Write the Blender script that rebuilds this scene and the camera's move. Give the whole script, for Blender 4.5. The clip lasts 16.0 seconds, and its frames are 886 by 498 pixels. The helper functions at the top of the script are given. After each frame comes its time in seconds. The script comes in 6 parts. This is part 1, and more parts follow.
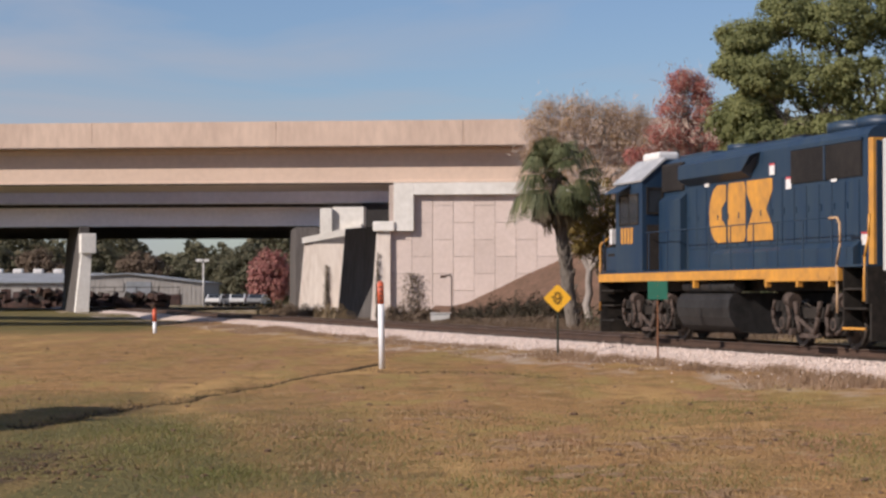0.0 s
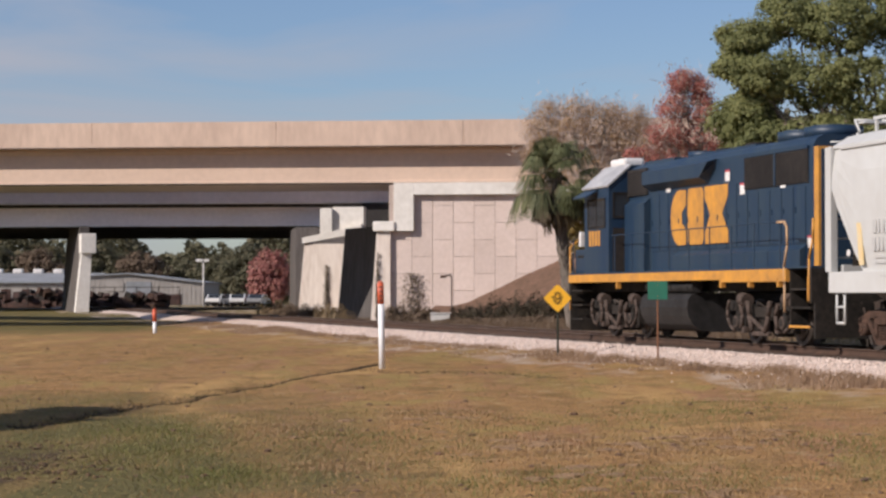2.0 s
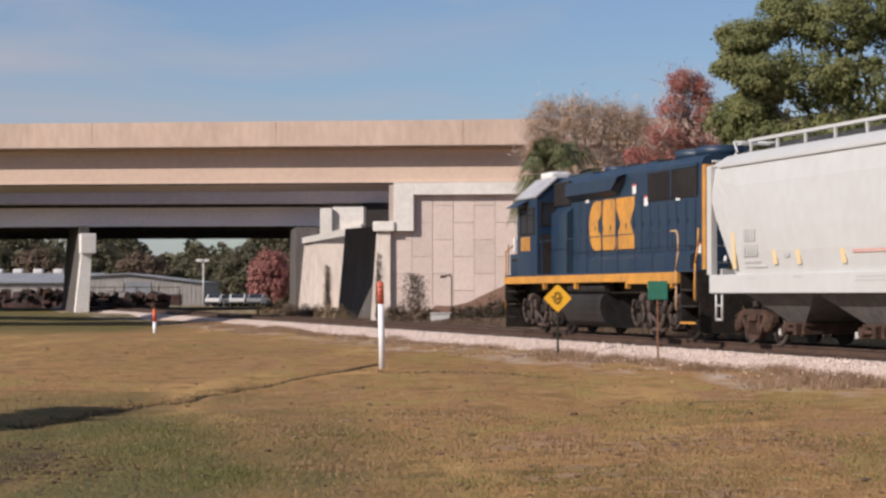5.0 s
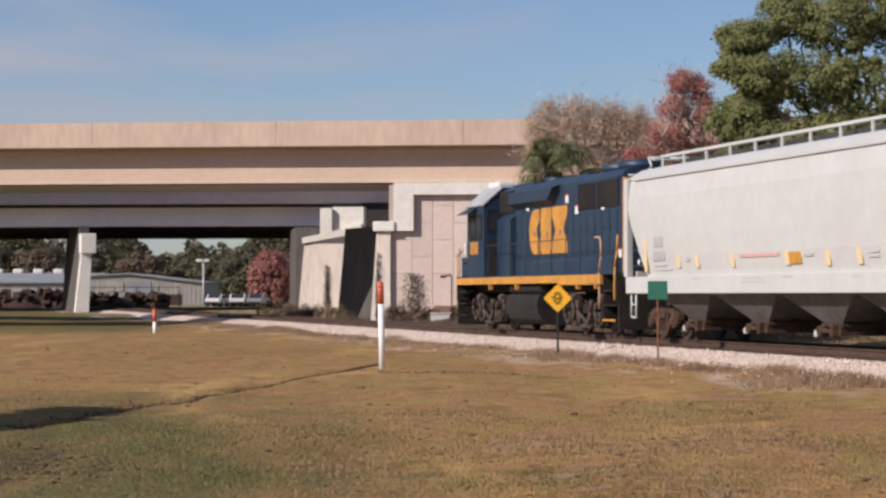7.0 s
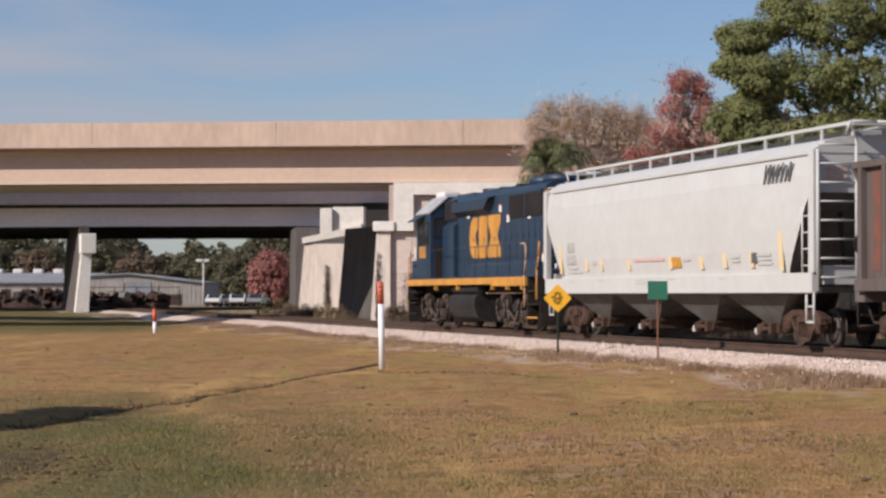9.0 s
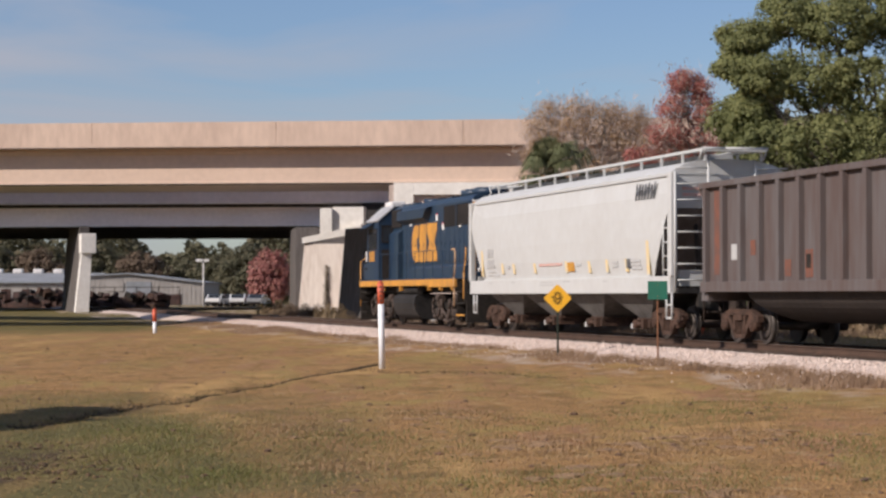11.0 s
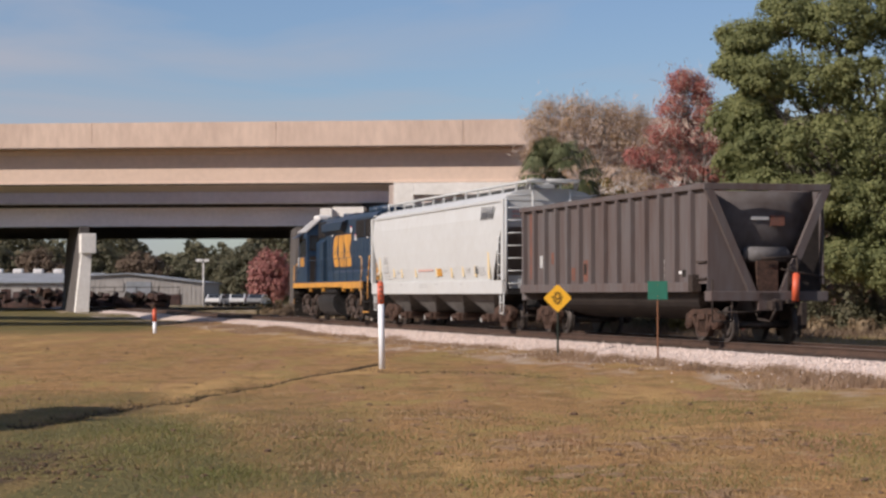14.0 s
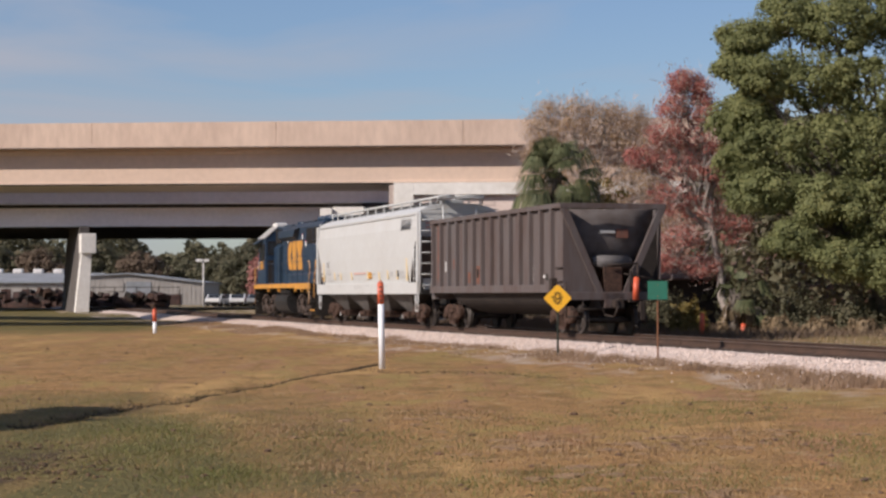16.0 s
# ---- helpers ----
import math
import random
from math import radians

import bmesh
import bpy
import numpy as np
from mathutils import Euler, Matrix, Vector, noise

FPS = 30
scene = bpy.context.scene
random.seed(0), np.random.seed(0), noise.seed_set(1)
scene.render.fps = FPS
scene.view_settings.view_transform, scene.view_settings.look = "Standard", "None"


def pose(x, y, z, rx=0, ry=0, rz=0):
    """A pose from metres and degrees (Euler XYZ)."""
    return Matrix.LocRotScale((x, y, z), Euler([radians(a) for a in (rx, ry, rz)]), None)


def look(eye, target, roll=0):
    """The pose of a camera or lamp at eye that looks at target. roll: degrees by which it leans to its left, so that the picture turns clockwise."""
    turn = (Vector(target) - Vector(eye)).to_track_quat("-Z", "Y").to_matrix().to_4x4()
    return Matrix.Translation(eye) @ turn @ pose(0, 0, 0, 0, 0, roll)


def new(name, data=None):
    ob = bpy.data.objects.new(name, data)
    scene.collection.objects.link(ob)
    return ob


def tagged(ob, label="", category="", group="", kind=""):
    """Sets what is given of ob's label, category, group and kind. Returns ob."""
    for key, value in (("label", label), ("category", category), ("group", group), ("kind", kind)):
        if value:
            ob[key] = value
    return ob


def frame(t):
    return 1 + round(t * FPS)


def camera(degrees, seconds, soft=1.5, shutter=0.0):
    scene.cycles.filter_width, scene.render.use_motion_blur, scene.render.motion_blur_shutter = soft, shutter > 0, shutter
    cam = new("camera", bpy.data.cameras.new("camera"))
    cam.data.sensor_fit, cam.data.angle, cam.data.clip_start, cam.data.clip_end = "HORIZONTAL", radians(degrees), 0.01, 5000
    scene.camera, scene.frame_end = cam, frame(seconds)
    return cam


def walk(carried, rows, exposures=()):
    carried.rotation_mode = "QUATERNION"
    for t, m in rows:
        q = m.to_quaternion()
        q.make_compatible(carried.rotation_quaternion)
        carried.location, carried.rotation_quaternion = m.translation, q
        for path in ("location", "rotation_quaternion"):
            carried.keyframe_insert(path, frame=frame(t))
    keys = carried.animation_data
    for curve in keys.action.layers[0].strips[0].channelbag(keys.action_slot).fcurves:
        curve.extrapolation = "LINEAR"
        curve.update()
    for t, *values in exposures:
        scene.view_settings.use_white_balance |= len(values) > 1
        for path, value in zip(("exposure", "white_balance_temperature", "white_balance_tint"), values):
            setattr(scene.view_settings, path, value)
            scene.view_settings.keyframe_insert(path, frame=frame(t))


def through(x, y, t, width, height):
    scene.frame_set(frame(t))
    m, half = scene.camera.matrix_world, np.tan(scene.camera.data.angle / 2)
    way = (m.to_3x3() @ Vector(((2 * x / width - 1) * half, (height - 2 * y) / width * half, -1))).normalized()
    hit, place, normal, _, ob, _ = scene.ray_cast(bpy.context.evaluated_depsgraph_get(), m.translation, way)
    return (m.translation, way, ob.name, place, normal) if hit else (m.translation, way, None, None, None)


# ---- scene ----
# The place: z = 0 is the top of the rails, the camera stands over the origin and looks along +y.
TURN = 14.05                       # degrees by which the track heads left of the view
SIDE = 20.45                       # distance from the camera to the track's centre line
EYE = 1.113
AXIS = Vector((-math.sin(radians(TURN)), math.cos(radians(TURN)), 0))
ACROSS = Vector((math.cos(radians(TURN)), math.sin(radians(TURN)), 0))

cam = camera(22.6, 16.0, soft=2.6)
walk(cam, [(0.0, pose(0, 0, EYE, 91.204, 0, 0)), (16.0, pose(0, 0, EYE, 91.204, 0, 0))], [(0.0, 0.05, 6500, 15), (16.0, 0.05, 6500, 15)])


def rail(u, v, z=0.0):
    """A place u along the track and v to its far side."""
    p = ACROSS * (SIDE + v) + AXIS * u
    return Vector((p.x, p.y, z))


def turned(u, v, z=0.0):
    """A pose on the track: x along the way of travel, y to the near side."""
    p = rail(u, v, z)
    return pose(p.x, p.y, z, 0, 0, 90 + TURN)


# ---- light ----
SUN_TURN, SUN_HEIGHT = 58.0, 33.0   # degrees left of the way back, and above the ground
sun_way = Vector((-math.sin(radians(SUN_TURN)) * math.cos(radians(SUN_HEIGHT)), -math.cos(radians(SUN_TURN)) * math.cos(radians(SUN_HEIGHT)), math.sin(radians(SUN_HEIGHT))))
world = bpy.data.worlds.new("world")
scene.world = world
world.use_nodes = True
wn, wl = world.node_tree.nodes, world.node_tree.links
sky = wn.new("ShaderNodeTexSky")
sky.sky_type, sky.sun_disc = "NISHITA", False
sky.sun_elevation, sky.sun_rotation = radians(SUN_HEIGHT), math.atan2(sun_way.x, sun_way.y)
sky.dust_density, sky.ozone_density = 0.35, 2.0
wcoord, wmap, wnoise, wramp, wmix = (wn.new(k) for k in ("ShaderNodeTexCoord", "ShaderNodeMapping", "ShaderNodeTexNoise", "ShaderNodeValToRGB", "ShaderNodeMixRGB"))
wmap.inputs["Scale"].default_value = (2.2, 1.6, 11.0)
wmap.inputs["Rotation"].default_value = (0, 0.12, 0)
wnoise.inputs["Scale"].default_value, wnoise.inputs["Detail"].default_value = 2.2, 7.0
wnoise.inputs["Distortion"].default_value = 0.6
wramp.color_ramp.elements[0].position, wramp.color_ramp.elements[0].color = 0.44, (0, 0, 0, 1)
wramp.color_ramp.elements[1].position, wramp.color_ramp.elements[1].color = 0.68, (0.85, 0.85, 0.85, 1)
wmix.inputs["Color2"].default_value = (5.3, 5.7, 6.5, 1)
wl.new(wcoord.outputs["Generated"], wmap.inputs["Vector"])
wl.new(wmap.outputs["Vector"], wnoise.inputs["Vector"])
wl.new(wnoise.outputs["Fac"], wramp.inputs["Fac"])
wl.new(wramp.outputs["Color"], wmix.inputs["Fac"])
wtint = wn.new("ShaderNodeMixRGB")
wtint.blend_type, wtint.inputs["Fac"].default_value, wtint.inputs["Color2"].default_value = "MULTIPLY", 1.0, (0.91, 1.01, 1.21, 1)
wl.new(sky.outputs["Color"], wtint.inputs["Color1"])
wl.new(wtint.outputs["Color"], wmix.inputs["Color1"])
wl.new(wmix.outputs["Color"], wn["Background"].inputs["Color"])
wn["Background"].inputs["Strength"].default_value = 0.074
sun_data = bpy.data.lights.new("sun", "SUN")
sun_data.energy, sun_data.angle, sun_data.color = 5.0, radians(0.6), (1.0, 0.93, 0.84)
new("sun", sun_data).matrix_world = look(sun_way * 200, (0, 0, 0))


# ---- materials ----
def mat(name, base, other=None, rough=0.7, metal=0.0, grain=8.0, stain=0.5, amount=0.5, bump=0.0, bump_scale=30.0, vary=0.0, stretch=(1, 1, 1)):
    """A surface: base colour, a second colour in stains and grain at two scales, and fine relief."""
    m = bpy.data.materials.new(name)
    m.use_nodes = True
    n, l = m.node_tree.nodes, m.node_tree.links
    b = n["Principled BSDF"]
    b.inputs["Roughness"].default_value, b.inputs["Metallic"].default_value = rough, metal
    if rough >= 0.6 and max(base) < 0.2:
        b.inputs["Specular IOR Level"].default_value = 0.15
    other = other or tuple(c * 0.7 for c in base)
    co, mp = n.new("ShaderNodeTexCoord"), n.new("ShaderNodeMapping")
    mp.inputs["Scale"].default_value = stretch
    l.new(co.outputs["Object"], mp.inputs["Vector"])
    big, fine, add, ramp, mix = n.new("ShaderNodeTexNoise"), n.new("ShaderNodeTexNoise"), n.new("ShaderNodeMath"), n.new("ShaderNodeValToRGB"), n.new("ShaderNodeMixRGB")
    big.inputs["Scale"].default_value, big.inputs["Detail"].default_value = stain, 5
    fine.inputs["Scale"].default_value, fine.inputs["Detail"].default_value = grain, 4
    add.operation = "ADD"
    for x in (big, fine):
        l.new(mp.outputs["Vector"], x.inputs["Vector"])
    l.new(big.outputs["Fac"], add.inputs[0])
    l.new(fine.outputs["Fac"], add.inputs[1])
    half = n.new("ShaderNodeMath")
    half.operation, half.inputs[1].default_value = "MULTIPLY", 0.5
    l.new(add.outputs[0], half.inputs[0])
    ramp.color_ramp.elements[0].position, ramp.color_ramp.elements[1].position = 0.36, 0.66
    ramp.color_ramp.elements[1].color = (amount * 2, amount * 2, amount * 2, 1) if amount < 0.5 else (1, 1, 1, 1)
    l.new(half.outputs[0], ramp.inputs["Fac"])
    mix.inputs["Color1"].default_value, mix.inputs["Color2"].default_value = (*base, 1), (*other, 1)
    l.new(ramp.outputs["Color"], mix.inputs["Fac"])
    last = mix.outputs["Color"]
    if vary:
        info, hsv, mr = n.new("ShaderNodeObjectInfo"), n.new("ShaderNodeHueSaturation"), n.new("ShaderNodeMapRange")
        mr.inputs["To Min"].default_value, mr.inputs["To Max"].default_value = 1 - vary, 1 + vary
        l.new(info.outputs["Random"], mr.inputs["Value"])
        l.new(mr.outputs["Result"], hsv.inputs["Value"])
        l.new(last, hsv.inputs["Color"])
        last = hsv.outputs["Color"]
    l.new(last, b.inputs["Base Color"])
    if bump:
        bn, bt = n.new("ShaderNodeBump"), n.new("ShaderNodeTexNoise")
        bt.inputs["Scale"].default_value, bt.inputs["Detail"].default_value = bump_scale, 5
        l.new(mp.outputs["Vector"], bt.inputs["Vector"])
        bn.inputs["Strength"].default_value, bn.inputs["Distance"].default_value = 1.0, bump
        l.new(bt.outputs["Fac"], bn.inputs["Height"])
        l.new(bn.outputs["Normal"], b.inputs["Normal"])
    return m


CONCRETE = mat("concrete", (0.625, 0.468, 0.365), (0.46, 0.335, 0.262), 0.85, grain=3, stain=0.4, bump=0.004, stretch=(1, 1, 0.35))
GIRDER = mat("girder_concrete", (0.63, 0.47, 0.365), (0.54, 0.40, 0.31), 0.85, grain=3, stain=0.2, bump=0.003)
PANEL = mat("panel_concrete", (0.66, 0.54, 0.48), (0.57, 0.46, 0.40), 0.9, grain=5, stain=0.4, bump=0.006, vary=0.06)
WHITE_CONCRETE = mat("pale_concrete", (0.78, 0.74, 0.68), (0.62, 0.58, 0.52), 0.85, grain=3, stain=0.5, bump=0.004)
STEEL = mat("rail_steel", (0.105, 0.064, 0.046), (0.055, 0.037, 0.029), 0.7, 0.1, grain=12, stain=2)
RAIL_TOP = mat("polished_rail", (0.5, 0.48, 0.46), (0.35, 0.33, 0.32), 0.3, 0.9)
TIE = mat("tie_timber", (0.075, 0.055, 0.045), (0.14, 0.11, 0.09), 0.9, grain=20, stain=3, bump=0.01, vary=0.25, stretch=(8, 1, 1))
BLUE = mat("blue_paint", (0.006, 0.024, 0.056), (0.024, 0.043, 0.062), 0.48, grain=4.5, stain=0.9, stretch=(1, 1, 0.20))
YELLOW = mat("yellow_paint", (0.60, 0.275, 0.038), (0.36, 0.175, 0.045), 0.55, grain=5, stain=1.2)
BLACK = mat("black_grime", (0.014, 0.013, 0.012), (0.042, 0.034, 0.028), 0.75, grain=9, stain=1.5)
TRUCK = mat("truck_steel", (0.058, 0.042, 0.034), (0.022, 0.018, 0.016), 0.8, grain=14, stain=3, bump=0.004)
RUST = mat("rusty_truck", (0.098, 0.056, 0.040), (0.030, 0.021, 0.017), 0.85, grain=14, stain=3, bump=0.004)
TANK = mat("tank_grey", (0.034, 0.032, 0.031), (0.016, 0.015, 0.0145), 0.6, grain=7, stain=1.2)
WHITE = mat("white_paint", (0.505, 0.508, 0.492), (0.43, 0.418, 0.392), 0.5, grain=3, stain=0.5, amount=0.3)
HOPPER_GREY = mat("weathered_brown_grey", (0.118, 0.104, 0.101), (0.092, 0.064, 0.056), 0.75, grain=5, stain=0.9, stretch=(1, 1, 0.18))


# ---- mesh helpers ----
def part(name, bm, material, parent=None, label="", m=None):
    """Links a bmesh as one mesh object, under a thing or a part where one is given."""
    me = bpy.data.meshes.new(name)
    bm.to_mesh(me)
    bm.free()
    for x in (material if isinstance(material, (list, tuple)) else [material]):
        me.materials.append(x)
    ob = new(name, me)
    if parent is not None:
        ob.parent = parent
    if m is not None:
        ob.matrix_basis = m
    if label:
        ob["label"] = label
    return ob


def empty(name, m, label, category, group="", kind=""):
    ob = new(name)
    ob.matrix_basis = m
    return tagged(ob, label, category, group, kind)


def box(bm, x0, x1, y0, y1, z0, z1, bevel=0.0, mi=0):
    """A box between the given limits; bevel rounds its edges."""
    r = bmesh.ops.create_cube(bm, size=1.0, matrix=Matrix.LocRotScale(((x0 + x1) / 2, (y0 + y1) / 2, (z0 + z1) / 2), None, (abs(x1 - x0), abs(y1 - y0), abs(z1 - z0))))
    vs = r["verts"]
    fs = {f for v in vs for f in v.link_faces}
    for f in fs:
        f.material_index = mi
    if bevel:
        es = list({e for v in vs for e in v.link_edges})
        out = bmesh.ops.bevel(bm, geom=es, offset=bevel, segments=2, affect="EDGES", profile=0.6)
        for f in out["faces"]:
            f.material_index = mi
    return bm


def boxes(*rows, bevel=0.0):
    bm = bmesh.new()
    for r in rows:
        box(bm, *r, bevel=bevel)
    return bm


def prism(bm, outline, a0, a1, axis="x", mi=0):
    """Pulls a closed outline of pairs from a0 to a1 along an axis: pairs are (y, z), (x, z) or (x, y)."""
    def at(p, a):
        return {"x": (a, p[0], p[1]), "y": (p[0], a, p[1]), "z": (p[0], p[1], a)}[axis]
    lo, hi = [bm.verts.new(at(p, a0)) for p in outline], [bm.verts.new(at(p, a1)) for p in outline]
    k = len(outline)
    fs = [bm.faces.new(lo), bm.faces.new(hi[::-1])]
    fs += [bm.faces.new((lo[i], hi[i], hi[(i + 1) % k], lo[(i + 1) % k])) for i in range(k)]
    for f in fs:
        f.material_index = mi
    bmesh.ops.recalc_face_normals(bm, faces=fs)
    return bm


def rod(bm, a, b, r, r2=None, n=8, mi=0):
    """A round bar from a to b."""
    a, b = Vector(a), Vector(b)
    d = b - a
    if d.length < 1e-6:
        return bm
    m = Matrix.Translation((a + b) / 2) @ d.to_track_quat("Z", "Y").to_matrix().to_4x4()
    out = bmesh.ops.create_cone(bm, cap_ends=True, segments=n, radius1=r, radius2=r if r2 is None else r2, depth=d.length, matrix=m)
    for v in out["verts"]:
        for f in v.link_faces:
            f.material_index = mi
            f.smooth = len(f.verts) == 4 and n > 6
    return bm


def pipe(bm, pts, r, n=8, mi=0):
    for a, b in zip(pts, pts[1:]):
        rod(bm, a, b, r, n=n, mi=mi)
    for p in pts[1:-1]:
        bmesh.ops.create_uvsphere(bm, u_segments=n, v_segments=5, radius=r, matrix=Matrix.Translation(p))
    return bm


# ---- ground ----
def smooth(a, b, x):
    k = min(1, max(0, (x - a) / (b - a)))
    return k * k * (3 - 2 * k)


def rut_line(y):
    """Where the shallow rut crosses the lawn."""
    return -5.35 + 0.125 * (y - 31) + 0.0048 * max(0, y - 36) ** 2 + 0.07 * math.sin(y * 0.9)


def ground_height(x, y):
    v = ACROSS.x * x + ACROSS.y * y - SIDE
    u = AXIS.x * x + AXIS.y * y
    z = -0.52 + 0.06 * smooth(-7.5, -3.2, v) + 0.28 * smooth(1.0, 8.0, v)
    z += 0.16 * smooth(95, 150, u) * (1 - smooth(-2, 3, v))
    near = 1 - smooth(60, 110, math.hypot(x, y))
    z += near * (1 - smooth(-7, -3, v)) * (0.17 * noise.noise((x * 0.16, y * 0.09, 3.1)) + 0.035 * noise.noise((x * 0.7, y * 0.5, 1.7)) + 0.012 * noise.noise((x * 2.3, y * 1.9, 5.0)))
    z -= 0.12 * (1 - smooth(-14, -8, v)) * (1 - smooth(40, 70, y))
    z -= 0.32 * max(0.0, 1 - abs(x + 22) / 10) * smooth(104, 118, y) * (1 - smooth(150, 180, y)) + 0.05 * smooth(90, 105, y) * (1 - smooth(130, 150, y)) * math.sin(x * 0.33)* (1 - smooth(-6, -3, v))
    rut = abs(x - rut_line(y))
    z -= 0.07 * (1 - smooth(0.04, 0.22, rut)) * smooth(28, 31, y) * (1 - smooth(47, 50, y))
    return z


def ground():
    """One sheet to the horizon, finer near the camera."""
    ys = [-400, -120, -40, -10, 0, 6, 10]
    y = 12.0
    while y < 70:
        ys.append(y)
        y += 0.16 + 0.006 * (y - 12)
    while y < 3000:
        ys.append(y)
        y *= 1.045
    xs = [-1500, -600, -250, -120, -70, -40, -25] + [-16 + 0.22 * i for i in range(0, 150)] + [18, 20, 23, 27, 32, 40, 55, 80, 120, 250, 600, 1500]
    xs = sorted(set(xs))
    verts = [(a, b, ground_height(a, b)) for b in ys for a in xs]
    k = len(xs)
    faces = [(j * k + i, j * k + i + 1, (j + 1) * k + i + 1, (j + 1) * k + i) for j in range(len(ys) - 1) for i in range(k - 1)]
    me = bpy.data.meshes.new("ground")
    me.from_pydata(verts, [], faces)
    me.materials.append(GRASS_GROUND)
    for p in me.polygons:
        p.use_smooth = True
    tagged(new("ground", me), "dry mown grass with bare brown patches", "ground", kind="structure")


def grass_material():
    m = bpy.data.materials.new("dry_grass_ground")
    m.use_nodes = True
    n, l = m.node_tree.nodes, m.node_tree.links
    b = n["Principled BSDF"]
    b.inputs["Roughness"].default_value, b.inputs["Specular IOR Level"].default_value = 0.95, 0.1
    co = n.new("ShaderNodeTexCoord")
    def nz(scale, detail, stretch=(1, 1, 1)):
        mp, t = n.new("ShaderNodeMapping"), n.new("ShaderNodeTexNoise")
        mp.inputs["Scale"].default_value = stretch
        l.new(co.outputs["Object"], mp.inputs["Vector"])
        l.new(mp.outputs["Vector"], t.inputs["Vector"])
        t.inputs["Scale"].default_value, t.inputs["Detail"].default_value = scale, detail
        return t.outputs["Fac"]
    def mixed(fac, lo, hi, a, c):
        r, x = n.new("ShaderNodeValToRGB"), n.new("ShaderNodeMixRGB")
        r.color_ramp.elements[0].position, r.color_ramp.elements[1].position = lo, hi
        l.new(fac, r.inputs["Fac"])
        l.new(r.outputs["Color"], x.inputs["Fac"])
        for s, k in ((a, "Color1"), (c, "Color2")):
            if isinstance(s, tuple):
                x.inputs[k].default_value = (*s, 1)
            else:
                l.new(s, x.inputs[k])
        return x.outputs["Color"]
    c = mixed(nz(9, 6), 0.35, 0.68, (0.385, 0.225, 0.094), (0.225, 0.124, 0.056))
    c = mixed(nz(0.55, 4, (1, 0.22, 1)), 0.52, 0.66, c, (0.285, 0.192, 0.072))
    c = mixed(nz(0.8, 6, (1, 0.25, 1)), 0.54, 0.64, c, (0.285, 0.155, 0.082))
    c = mixed(nz(2.4, 5), 0.58, 0.72, c, (0.38, 0.27, 0.145))
    c = mixed(nz(0.4, 3, (1, 0.2, 1)), 0.54, 0.66, c, (0.43, 0.265, 0.108))
    c = mixed(nz(1.7, 7, (1, 0.5, 1)), 0.50, 0.66, c, (0.215, 0.130, 0.054))
    c = mixed(nz(0.9, 6, (1, 0.4, 1)), 0.56, 0.68, c, (0.295, 0.205, 0.076))
    # greener, damper grass on the low side of the lawn
    sx, mx, my, mul, ad = n.new("ShaderNodeSeparateXYZ"), n.new("ShaderNodeMapRange"), n.new("ShaderNodeMapRange"), n.new("ShaderNodeMath"), n.new("ShaderNodeMath")
    l.new(co.outputs["Object"], sx.inputs[0])
    mx.inputs["From Min"].default_value, mx.inputs["From Max"].default_value = 2.5, -4.0
    my.inputs["From Min"].default_value, my.inputs["From Max"].default_value = 52.0, 22.0
    l.new(sx.outputs["X"], mx.inputs["Value"])
    l.new(sx.outputs["Y"], my.inputs["Value"])
    mul.operation, ad.operation = "MULTIPLY", "MULTIPLY"
    l.new(mx.outputs["Result"], mul.inputs[0])
    l.new(my.outputs["Result"], mul.inputs[1])
    l.new(mul.outputs[0], ad.inputs[0])
    l.new(nz(0.7, 4, (1, 0.25, 1)), ad.inputs[1])
    c = mixed(ad.outputs[0], 0.15, 0.40, c, (0.122, 0.104, 0.042))
    # greener, rougher ground towards the bridges, on the side away from the track
    def ramped(out, lo, hi):
        k = n.new("ShaderNodeMapRange")
        k.inputs["From Min"].default_value, k.inputs["From Max"].default_value = lo, hi
        l.new(out, k.inputs["Value"])
        return k.outputs["Result"]
    def times(p, q):
        k = n.new("ShaderNodeMath")
        k.operation = "MULTIPLY"
        l.new(p, k.inputs[0])
        l.new(q, k.inputs[1])
        return k.outputs[0]
    c = mixed(times(times(ramped(sx.outputs["X"], -9, -17), ramped(sx.outputs["Y"], 78, 108)), nz(0.6, 4)), 0.16, 0.42, c, (0.135, 0.110, 0.045))
    # bare dark soil at the low edge
    c = mixed(times(times(ramped(sx.outputs["X"], -2.9, -4.4), ramped(sx.outputs["Y"], 27.5, 24.0)), nz(1.6, 6)), 0.36, 0.52, c, (0.082, 0.055, 0.034))
    # sandy grit washed out along the foot of the ballast
    dot = n.new("ShaderNodeVectorMath")
    dot.operation, dot.inputs[1].default_value = "DOT_PRODUCT", tuple(ACROSS)
    l.new(co.outputs["Object"], dot.inputs[0])
    strip = times(ramped(dot.outputs["Value"], SIDE - 8.6, SIDE - 5.4), nz(1.1, 6, (1, 0.35, 1)))
    c = mixed(strip, 0.46, 0.66, c, (0.43, 0.335, 0.258))
    l.new(c, b.inputs["Base Color"])
    bn = n.new("ShaderNodeBump")
    bn.inputs["Strength"].default_value, bn.inputs["Distance"].default_value = 1.0, 0.05
    swell = n.new("ShaderNodeMath")
    swell.operation, swell.inputs[1].default_value = "MULTIPLY_ADD", 1.6
    l.new(nz(3.2, 5), swell.inputs[0])
    l.new(nz(14, 6), swell.inputs[2])
    l.new(swell.outputs[0], bn.inputs["Height"])
    l.new(bn.outputs["Normal"], b.inputs["Normal"])
    return m


